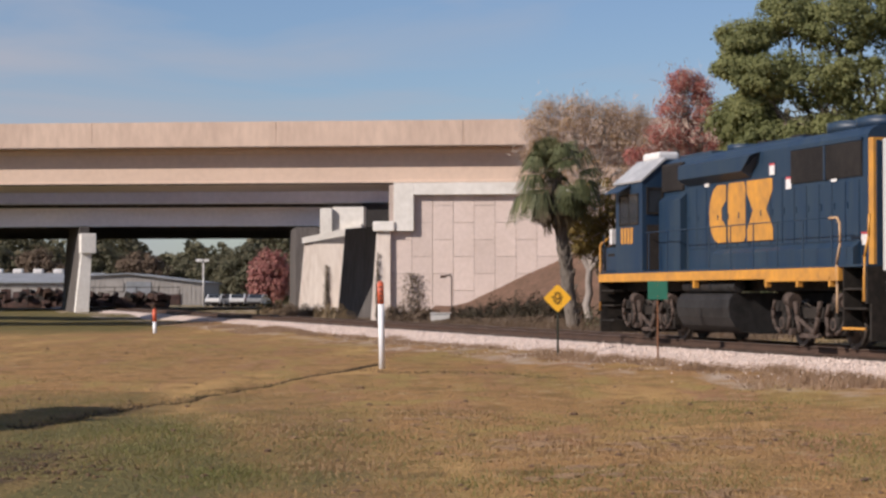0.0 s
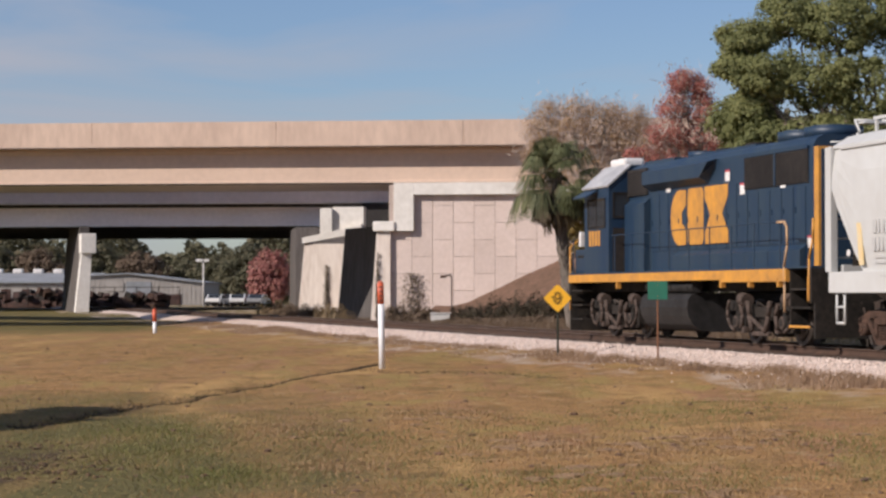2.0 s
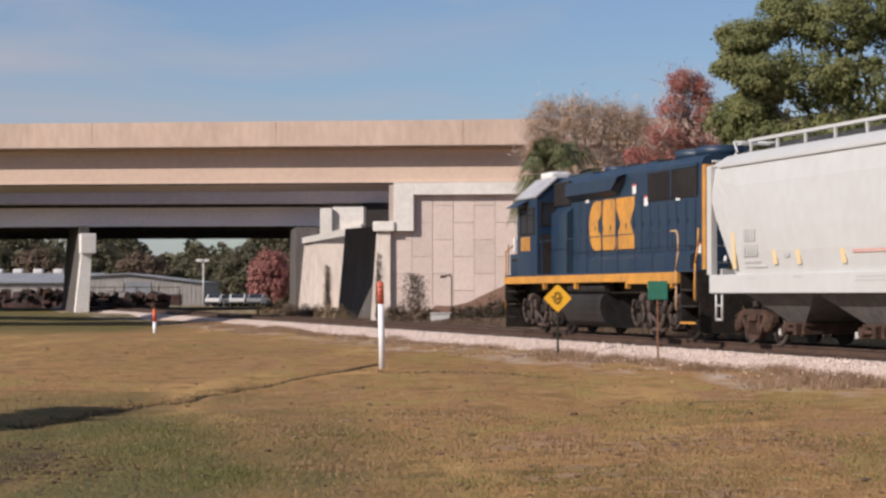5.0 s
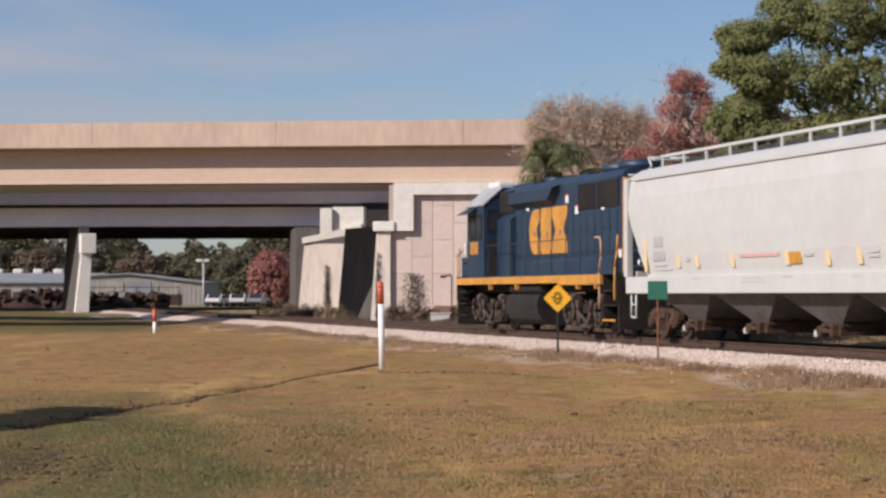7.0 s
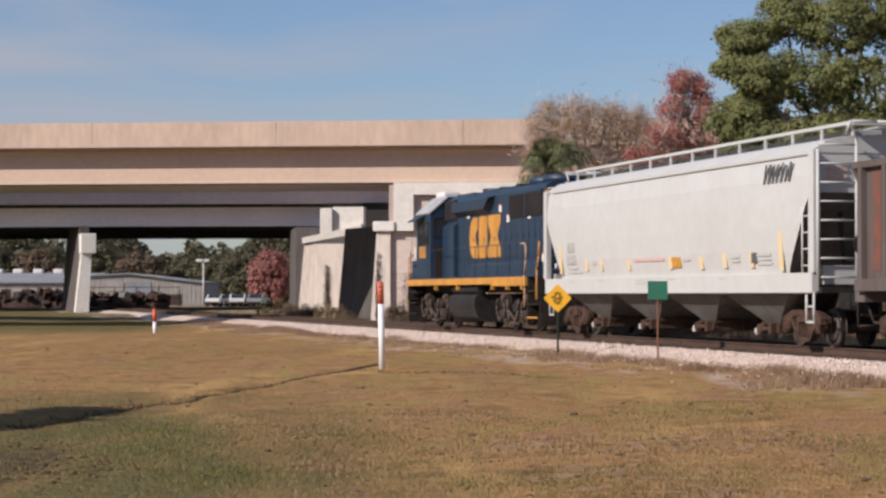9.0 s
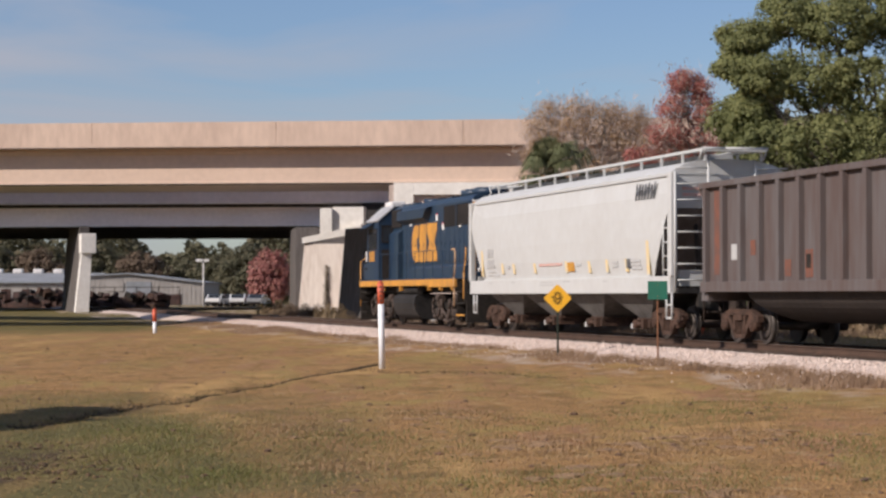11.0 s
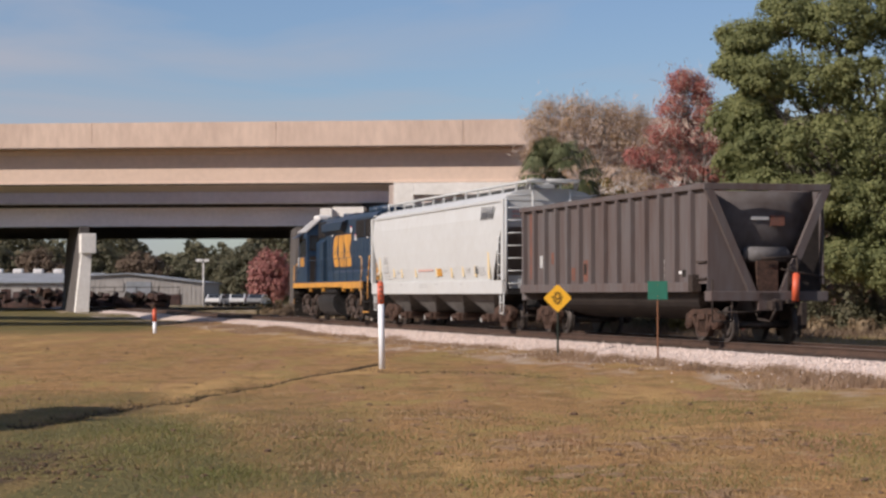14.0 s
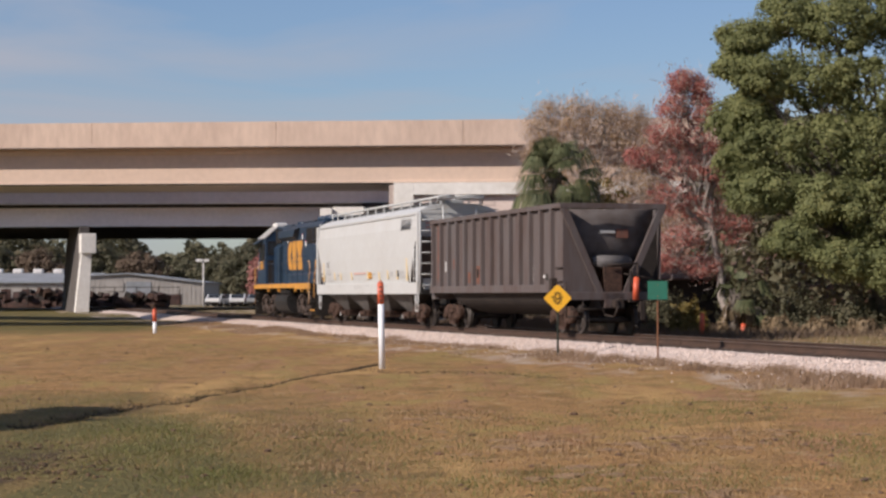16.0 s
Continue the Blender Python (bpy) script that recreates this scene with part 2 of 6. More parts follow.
GRASS_GROUND = grass_material()
GRAVEL = mat("ballast_stone", (0.60, 0.485, 0.42), (0.46, 0.365, 0.31), 0.95, grain=22, stain=5, bump=0.04, bump_scale=18)
ground()


def ballast():
    """The raised stone bed under the track, with loose uneven shoulders."""
    bm = bmesh.new()
    prof = [(-3.35, -0.66), (-3.0, -0.56), (-2.55, -0.42), (-1.9, -0.26), (-1.35, -0.20), (0, -0.22), (1.35, -0.21), (1.9, -0.20), (2.6, -0.28), (3.5, -0.42)]
    us = []
    u = -40.0
    while u < 340:
        us.append(u)
        u += 0.45 if -5 < u < 130 else 4
    rows = []
    for u in us:
        row = []
        for i, (v, z) in enumerate(prof):
            edge = 1.0 if i in (0, 1) else 0.3
            p = rail(u, v + edge * 0.30 * noise.noise((u * 0.35, i * 2.0, 0)), z + 0.03 * noise.noise((u * 1.3, i, 4)))
            row.append(bm.verts.new(p))
        rows.append(row)
    for a, b in zip(rows, rows[1:]):
        for i in range(len(prof) - 1):
            bm.faces.new((a[i], a[i + 1], b[i + 1], b[i]))
    bmesh.ops.recalc_face_normals(bm, faces=bm.faces)
    tagged(part("ballast_bed", bm, GRAVEL), "pale grey crushed stone bed under the rails", "ballast", kind="structure")


ballast()
OILY = mat("oily_ballast", (0.072, 0.053, 0.043), (0.040, 0.030, 0.026), 0.95, grain=14, stain=2, bump=0.03, bump_scale=18)


def oily_bed():
    """The dark, oil-stained stone between the rails and on the far shoulder."""
    bm = prism(bmesh.new(), [(1.22, -0.24), (1.22, -0.186), (-1.6, -0.186), (-4.6, -0.30), (-4.6, -0.45)], -40, 340)
    ob = part("track_bed", bm, OILY, None, m=turned(0, 0))
    tagged(ob, "dark oil-stained stone between the rails", "track bed", kind="structure")


oily_bed()


def loose_stones():
    """Broken stones lying on the near shoulder."""
    rng = np.random.default_rng(8)
    n = 20000
    u = 14 + 110 * rng.uniform(size=n) ** 1.3
    v = -1.35 - 1.5 * rng.uniform(size=n) ** 0.9
    v[rng.uniform(size=n) < 0.06] -= 0.45
    z = np.interp(-v, [1.35, 1.9, 2.55, 2.9, 3.4, 4.6], [-0.205, -0.26, -0.42, -0.51, -0.51, -0.53])
    far = rng.uniform(size=n) < 0.02
    u[far], v[far] = rng.uniform(34, 76, size=far.sum()), -4.9 + 0.4 * rng.normal(size=far.sum())
    s = rng.uniform(0.014, 0.036, size=n)
    s[far] *= 0.6
    a = np.array([[1, 0, 0], [-1, 0, 0], [0, 1, 0], [0, -1, 0], [0, 0, 1], [0, 0, -1]], float)
    verts = a[None] * rng.uniform(0.6, 1.3, size=(n, 6, 1)) + rng.normal(size=(n, 6, 3)) * 0.25
    verts *= s[:, None, None]
    px = ACROSS.x * (SIDE + v) + AXIS.x * u
    py = ACROSS.y * (SIDE + v) + AXIS.y * u
    verts += np.stack([px, py, z + s * 0.3], 1)[:, None]
    f = np.array([[0, 2, 4], [2, 1, 4], [1, 3, 4], [3, 0, 4], [2, 0, 5], [1, 2, 5], [3, 1, 5], [0, 3, 5]])
    faces = (f[None] + 6 * np.arange(n)[:, None, None]).reshape(-1, 3)
    me = bpy.data.meshes.new("ballast_stones")
    me.from_pydata(verts.reshape(-1, 3).tolist(), [], faces.tolist())
    me.materials.append(STONE)
    tagged(new("ballast_stones", me), "loose pale broken stones on the shoulder", "stones", kind="stuff")


def stone_material():
    m = mat("broken_stone", (0.6, 0.53, 0.5))
    n, l = m.node_tree.nodes, m.node_tree.links
    g, r = n.new("ShaderNodeNewGeometry"), n.new("ShaderNodeValToRGB")
    r.color_ramp.elements[0].color, r.color_ramp.elements[1].color = (0.46, 0.365, 0.31, 1), (0.72, 0.59, 0.51, 1)
    l.new(g.outputs["Random Per Island"], r.inputs["Fac"])
    l.new(r.outputs["Color"], n["Principled BSDF"].inputs["Base Color"])
    return m


STONE = stone_material()
loose_stones()


def track():
    base = empty("railway_track", turned(0, 0), "single railway track with brown rails on dark timber ties", "railway track", kind="structure")
    for side in (-0.755, 0.755):
        bm = bmesh.new()
        prism(bm, [(side - 0.075, -0.172), (side + 0.075, -0.172), (side + 0.075, -0.158), (side + 0.012, -0.135), (side + 0.010, -0.045), (side + 0.036, -0.035), (side + 0.036, -0.004), (side - 0.036, -0.004), (side - 0.036, -0.035), (side - 0.010, -0.045), (side - 0.012, -0.135), (side - 0.075, -0.158)], -40, 340)
        box(bm, -40, 340, side - 0.03, side + 0.03, -0.003, 0.0, mi=1)
        part("rail", bm, [STEEL, RAIL_TOP], base)
    bars = bmesh.new()
    for u in (30.5, 54.0, 77.5):
        for side in (-0.755, 0.755):
            box(bars, u - 0.45, u + 0.45, side - 0.03, side + 0.03, -0.13, -0.05, 0.005)
    part("joint_bar", bars, STEEL, base, "bolted steel joint bars")
    bm = boxes((-0.115, 0.115, -1.3, 1.3, -0.36, -0.175), bevel=0.012)
    first = part("tie", bm, TIE, base)
    u, k = -8.0, 0
    first.matrix_basis = pose(u, 0, 0)
    while u < 132:
        u += 0.52
        k += 1
        t = new("tie", first.data)
        t.parent, t.matrix_basis = base, pose(u, random.uniform(-0.05, 0.05), random.uniform(-0.012, 0.006), 0, 0, random.uniform(-1.2, 1.2))
    far = bmesh.new()
    u = 133.0
    while u < 330:
        box(far, u - 0.115, u + 0.115, -1.3, 1.3, -0.36, -0.175)
        u += 0.52
    tagged(part("far_ties", far, TIE, base), kind="stuff")


track()


# ---- the bridges ----
SKEW = -6.3


STEEL_GREY = mat("grey_painted_girder", (0.80, 0.73, 0.74), (0.68, 0.62, 0.625), 0.7, grain=3, stain=0.25)


def bridge(name, y0, width, xs, label, over=1.17, face=None, lift=0.0, flat=False):
    """A road bridge: deck slab with barriers, carried by deep girders. Its own x runs along the road."""
    face = face or GIRDER
    base = empty(name, pose(-9.8, y0, lift, 0, 0, SKEW), label, "bridge", kind="structure")
    a, b = xs
    deck = bmesh.new()
    prism(deck, [(0.02, 8.92), (0.02, 9.32), (width - 0.02, 9.32), (width - 0.02, 8.92), (width - over, 8.84), (over, 8.84)], a, b)
    part("deck_slab", deck, CONCRETE, base)
    for k, f in enumerate((0.0, width)):
        n = int((b - a) / 9.5)
        for i in range(n):
            c0, c1 = a + (b - a) * i / n, a + (b - a) * (i + 1) / n
            s = 1 if k == 0 else -1
            bm = prism(bmesh.new(), [(f, 8.90), (f, 10.20), (f + s * 0.22, 10.20), (f + s * 0.28, 9.75), (f + s * 0.42, 9.52), (f + s * 0.42, 9.324), (f + s * 0.015, 9.324), (f + s * 0.015, 8.90)], c0 + 0.012, c1 - 0.012)
            part("barrier", bm, CONCRETE, base)
    n = max(2, int(width / 2.6))
    for i in range(n):
        c = over + 0.36 + (width - 2 * over - 0.72) * i / (n - 1)
        web = 0.36 if i == 0 else 0.11
        bm = prism(bmesh.new(), [(c - 0.38, 7.02), (c + 0.38, 7.02), (c + 0.38, 7.20), (c + 0.11, 7.42), (c + 0.11, 8.55), (c + 0.5, 8.70), (c + 0.5, 8.838), (c - 0.5, 8.838), (c - 0.5, 8.70), (c - web, 8.55), (c - web, 7.42 if i else 7.14), (c - 0.38, 7.20 if i else 7.12)], a, b)
        # Rear girders are coloured black for the shade beneath the deck.
        part("girder", bm, face if i == 0 or face is not STEEL_GREY else SHADE_BLACK, base)
    if face is STEEL_GREY:
        # Pale strip that paints a sunlit line along the lower flange.
        part("flange_edge", boxes((a, b, over - 0.06, over - 0.022, 7.02, 7.10)), LIT_EDGE, base)
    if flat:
        # Dark strips drawn in for the shade lines under girder and barrier.
        part("shade_strip", boxes((a, b, over - 0.03, over + 0.9, 6.99, 7.017)), SHADE_BLACK, base, "black strip standing in for the shade line")
        part("edge_strip", boxes((a, b, -0.006, 0.03, 8.855, 8.897)), SHADE_CONCRETE, base, "dark strip under the barrier")
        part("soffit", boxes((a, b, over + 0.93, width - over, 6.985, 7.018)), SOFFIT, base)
    return base


LIT_EDGE = mat("sunlit_flange_edge", (0.80, 0.78, 0.76), (0.5, 0.48, 0.46), 0.6, grain=1.5, stain=0.15)
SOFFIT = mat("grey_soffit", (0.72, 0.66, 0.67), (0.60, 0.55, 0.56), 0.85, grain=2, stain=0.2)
# Near-black that stands in for shade under and behind the girders.
SHADE_BLACK = mat("shade_black", (0.05, 0.046, 0.045), (0.03, 0.027, 0.026), 0.85, grain=3, stain=0.3)
# Concrete with the shade under the bridges put into its colour.
SHADE_CONCRETE = mat("shade_toned_concrete", (0.13, 0.115, 0.108), (0.075, 0.066, 0.06), 0.9, grain=2.5, stain=0.5, stretch=(2, 2, 0.4))
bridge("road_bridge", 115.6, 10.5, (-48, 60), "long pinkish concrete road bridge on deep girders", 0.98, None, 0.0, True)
bridge("road_bridge", 139.0, 11.5, (-60, 40), "second road bridge with grey girders behind the first", 2.6, STEEL_GREY)
bridge("road_bridge", 195.8, 48.0, (-90, 8), "wide shaded road bridge with grey girders farther on", 2.4, STEEL_GREY, 0.33)


# ---- abutments, panel wall and pier ----
BARE_EARTH = mat("brown_earth", (0.165, 0.098, 0.070), (0.10, 0.064, 0.044), 0.95, grain=4, stain=0.8, bump=0.05, bump_scale=6)
STAINED = mat("stained_pale_concrete", (0.80, 0.71, 0.63), (0.62, 0.52, 0.44), 0.9, grain=2.5, stain=0.8, bump=0.006, stretch=(2.5, 2.5, 0.5))


def abutment(name, corners, top, label, m, batter=0.0):
    """A block whose two open faces lean back towards the top by the batter."""
    bm = prism(bmesh.new(), corners, -0.6, top, "z")
    for v in bm.verts:
        if v.co.z < 0 and v.co.x < 10:
            v.co.x -= batter
    return tagged(part(name, bm, m), label, "abutment", kind="structure")


# Near and far abutments carry their shade in a dark colour.
abutment("abutment_near", [(-2.9, 119.2), (-5.55, 126.0), (50, 120), (50, 113.5)], 4.9, "shaded concrete abutment under the near bridge", SHADE_CONCRETE, 0.48)
abutment("abutment_middle", [(-8.65, 138.3), (-9.25, 151.0), (30, 147.0), (30, 134.1)], 4.35, "sunlit stained concrete abutment of the second bridge", STAINED, 0.45)
abutment("abutment_far", [(-12.6, 190.0), (-13.9, 201.0), (20, 198), (20, 186)], 6.98, "dark concrete abutment under the far bridge", SHADE_CONCRETE)


def middle_caps():
    base = empty("abutment_cap", pose(-8.65, 138.3, 0, 0, 0, SKEW), "pale concrete cap and block on the abutment", "abutment cap", kind="structure")
    bm = prism(bmesh.new(), [(-0.12, 4.36), (-0.12, 4.72), (2.4, 5.25), (3.6, 5.6), (3.6, 5.15), (2.4, 4.8)], -0.15, 0.55, "y")
    part("coping", bm, WHITE_CONCRETE, base)
    part("bearing_block", boxes((1.0, 1.75, -0.1, 0.8, 4.75, 6.55), (1.75, 3.7, 0.25, 1.2, 4.9, 6.65), bevel=0.03), WHITE_CONCRETE, base)
    # Black colour paints the shaded gap over the near abutment.
    part("backwall", boxes((3.2, 14.0, 2.8, 9.5, 4.36, 6.98)), SHADE_BLACK, base)


middle_caps()


def panel_wall():
    """Precast facing panels under a stepped coping, in the bridge's own directions."""
    base = empty("panel_wall", pose(-9.8, 115.6, 0, 0, 0, SKEW), "pinkish precast panel retaining wall under a pale coping", "retaining wall", kind="structure")
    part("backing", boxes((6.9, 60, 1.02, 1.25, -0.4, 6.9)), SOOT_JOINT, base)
    part("coping", boxes((8.25, 60, 0.62, 1.02, 6.36, 6.99), bevel=0.02), WHITE_CONCRETE, base)
    part("coping_drop", boxes((7.2, 8.25, 0.62, 1.02, 4.48, 6.99), bevel=0.02), WHITE_CONCRETE, base)
    part("coping_step", boxes((6.12, 7.26, 0.50, 1.30, 4.46, 4.98), bevel=0.06), WHITE_CONCRETE, base)
    part("corner_column", prism(bmesh.new(), [(6.30, 4.46), (7.02, 4.46), (7.02, -0.4), (5.98, -0.4)], 0.70, 1.24, "y"), STAINED, base)
    w, h = 1.09, 1.77
    for i in range(19):
        x0 = 7.03 + i * w
        z = -0.4 + (0.0 if i % 2 else -h / 2)
        while z < 6.3:
            z0, z1 = max(z, -0.4), min(z + h, 6.355 if x0 > 8.1 else 4.47)
            if z1 - z0 > 0.15:
                bm = boxes((x0 + 0.008, x0 + w - 0.008, 0.94 + random.uniform(-0.006, 0.006), 1.019, z0 + 0.008, z1 - 0.008), bevel=0.008)
                part("panel", bm, PANEL, base)
            z += h
    part("far_panels", boxes((27.75, 60, 0.94, 1.019, -0.4, 6.355)), PANEL, base)


SOOT_JOINT = mat("dark_joint", (0.46, 0.375, 0.33), None, 0.95)
panel_wall()


def pier():
    bm = bmesh.new()
    prism(bm, [(-0.70, -0.6), (0.50, -0.6), (0.75, 5.0), (-0.12, 5.0)], 0.0, 1.5, "y")
    base = empty("bridge_pier", pose(-31.85, 196.2, 0, 0, 0, TURN), "tall pale concrete bridge pier with a square cap", "bridge pier", kind="structure")
    part("column", bm, WHITE_CONCRETE, base)
    # Only the front column stays pale; shade is painted on the rest.
    part("pier_wall", prism(bmesh.new(), [(-0.62, -0.6), (0.42, -0.6), (0.68, 6.6), (-0.10, 6.6)], 1.5, 17.0, "y"), SHADE_CONCRETE, base)
    part("cap", boxes((-0.22, 1.12, -0.35, 1.9, 4.85, 6.62), bevel=0.06), WHITE_CONCRETE, base)
    part("pedestal", boxes((0.0, 0.8, 3.3, 16.0, 6.62, 7.36)), SHADE_CONCRETE, base)


pier()


def berm():
    """The earth bank that rises along the panel wall."""
    bm = bmesh.new()
    rows = []
    for i in range(60):
        x = 8.5 + i * 0.85
        top = max(0.9, min(7.5, (x - 8.65) * 0.46)) * min(1.0, max(0.0, (x - 8.4) / 0.8))
        row = []
        for j in range(14):
            d = j * 0.9
            z = -0.3 + max(0.0, top - d * 0.62) + 0.16 * noise.noise((x * 0.6, d * 0.6, 2)) * (1 if j else 0.3)
            row.append(bm.verts.new((x, 0.98 - d, z if j < 13 else -0.6)))
        rows.append(row)
    for a, b in zip(rows, rows[1:]):
        for j in range(13):
            bm.faces.new((a[j], b[j], b[j + 1], a[j + 1]))
    bmesh.ops.recalc_face_normals(bm, faces=bm.faces)
    for f in bm.faces:
        f.smooth = True
    ob = part("earth_bank", bm, BARE_EARTH, None, m=pose(-9.8, 115.6, 0, 0, 0, SKEW))
    tagged(ob, "bare brown earth bank against the wall", "bank", kind="structure")


berm()


# ---- the train ----
GLASS = mat("dark_glass", (0.03, 0.035, 0.04), (0.02, 0.02, 0.025), 0.08, grain=2)
GRILLE = mat("dark_grille", (0.020, 0.018, 0.018), (0.040, 0.035, 0.032), 0.8, grain=6, stain=0.6)
TAN = mat("faded_handrail", (0.48, 0.30, 0.16), (0.34, 0.22, 0.13), 0.7, grain=10)
LOGO_GREY = mat("dark_grey_marking", (0.07, 0.07, 0.075), (0.12, 0.12, 0.12), 0.6)
FAINT = mat("faint_marking", (0.37, 0.37, 0.36), (0.46, 0.45, 0.43), 0.6)
STRIPE = mat("faded_yellow_sheeting", (0.66, 0.47, 0.20), (0.60, 0.52, 0.36), 0.5, grain=8, stain=3)
REDDISH = mat("faded_red_marking", (0.56, 0.27, 0.22), (0.50, 0.38, 0.34), 0.6, grain=9, stain=4)
ORANGE = mat("orange_red_paint", (0.62, 0.095, 0.035), (0.50, 0.11, 0.055), 0.5, grain=8)
RUST_STREAK = mat("rust_streak", (0.19, 0.075, 0.05), (0.115, 0.07, 0.058), 0.85, grain=7, stain=2)
ROOF_GLARE = mat("roof_glare", (0.50, 0.49, 0.48), (0.25, 0.245, 0.24), 0.35, grain=5, stain=1)
UNDER = mat("hopper_underside_grey", (0.125, 0.117, 0.110), (0.065, 0.058, 0.052), 0.75, grain=6, stain=1.2)
CHALK = mat("chalky_white", (0.75, 0.74, 0.72), (0.55, 0.5, 0.46), 0.6, grain=10)
SIGNAL_RED = mat("red_sticker", (0.5, 0.06, 0.07), None, 0.5)
# Near-black for undersides and recesses, with their shade in the colour.
BROWN_BLACK = mat("brown_black_sheet", (0.026, 0.022, 0.020), (0.046, 0.037, 0.032), 0.8, grain=6, stain=0.9)

SHEET = mat("dark_end_sheet", (0.125, 0.110, 0.105), (0.080, 0.062, 0.055), 0.7, grain=4, stain=1.2)
WHEELS = []     # wheelset, radius: turned as the train rolls


def wheelset(parent, x, radius, z=None):
    bm = bmesh.new()
    for s in (-1, 1):
        rod(bm, (0, s * 0.70, 0), (0, s * 0.83, 0), radius, n=28)
        rod(bm, (0, s * 0.695, 0), (0, s * 0.72, 0), radius + 0.025, n=28)
        rod(bm, (0, s * 0.83, 0), (0, s * 0.845, 0), radius * 0.80, radius * 0.55, n=20)
        rod(bm, (0, s * 0.83, 0), (0, s * 0.93, 0), 0.12, n=12)
        for k in range(6):
            q = k * math.pi / 3
            rod(bm, (radius * 0.55 * math.cos(q), s * 0.838, radius * 0.55 * math.sin(q)), (radius * 0.55 * math.cos(q), s * 0.852, radius * 0.55 * math.sin(q)), 0.035, n=8)
    rod(bm, (0, -0.83, 0), (0, 0.83, 0), 0.085, n=12)
    ob = part("wheelset", bm, WHEEL, parent, "worn steel wheels on one axle", pose(x, 0, radius))
    WHEELS.append((ob, x, radius))
    return ob


WHEEL = mat("wheel_steel", (0.055, 0.045, 0.038), (0.11, 0.09, 0.078), 0.55, 0.4, grain=9, stain=2)


def freight_truck(car, x):
    """A cast three-piece freight truck with springs and roller bearings."""
    bm = bmesh.new()
    for s in (-1, 1):
        y0, y1 = s * 0.98, s * 1.13
        y0, y1 = min(y0, y1), max(y0, y1)
        prism(bm, [(-1.15, 0.50), (-1.15, 0.64), (-0.62, 0.80), (0.62, 0.80), (1.15, 0.64), (1.15, 0.50), (0.72, 0.57), (0.55, 0.66), (-0.55, 0.66), (-0.72, 0.57)], y0, y1, "y")
        prism(bm, [(-0.72, 0.57), (-0.60, 0.63), (-0.22, 0.22), (0.22, 0.22), (0.60, 0.63), (0.72, 0.57), (0.32, 0.12), (-0.32, 0.12)], y0, y1, "y")
        for q in (-1, 1):
            box(bm, q * 0.26, q * 0.38, y0, y1, 0.20, 0.70)
            box(bm, q * 0.89 - 0.14, q * 0.89 + 0.14, y0 - 0.01, y1 + 0.01, 0.40, 0.62, 0.02)
            rod(bm, (q * 0.89, s * 0.98, 0.42), (q * 0.89, s * 1.19, 0.42), 0.125, n=14)
            rod(bm, (q * 0.89, s * 1.19, 0.42), (q * 0.89, s * 1.215, 0.42), 0.09, 0.05, n=12)
        for q in (-0.16, 0.0, 0.16):
            for k in range(5):
                rod(bm, (q, s * 1.06, 0.24 + 0.055 * k), (q, s * 1.06, 0.275 + 0.055 * k), 0.07, n=10)
        box(bm, -0.24, 0.24, s * 0.9 - 0.1, s * 0.9 + 0.28 if s > 0 else s * 0.9 + 0.1, 0.53, 0.66, 0.02)
    box(bm, -0.22, 0.22, -1.0, 1.0, 0.50, 0.72, 0.03)
    rod(bm, (0, 0, 0.70), (0, 0, 0.95), 0.2, n=16)
    for q in (-0.40, 0.40):
        rod(bm, (q, -0.85, 0.36), (q, 0.85, 0.36), 0.05)
        for s in (-1, 1):
            box(bm, q * 1.06 - 0.05, q * 1.06 + 0.05, s * 0.70, s * 0.84, 0.28, 0.52)
    t = part("truck", bm, RUST, car, "rusty brown cast steel truck", pose(x, 0, 0))
    for q in (-0.89, 0.89):
        wheelset(t, q, 0.42)
    return t


RIGGING = mat("dusty_rigging", (0.110, 0.080, 0.066), (0.040, 0.031, 0.026), 0.85, grain=14, stain=3, bump=0.004)


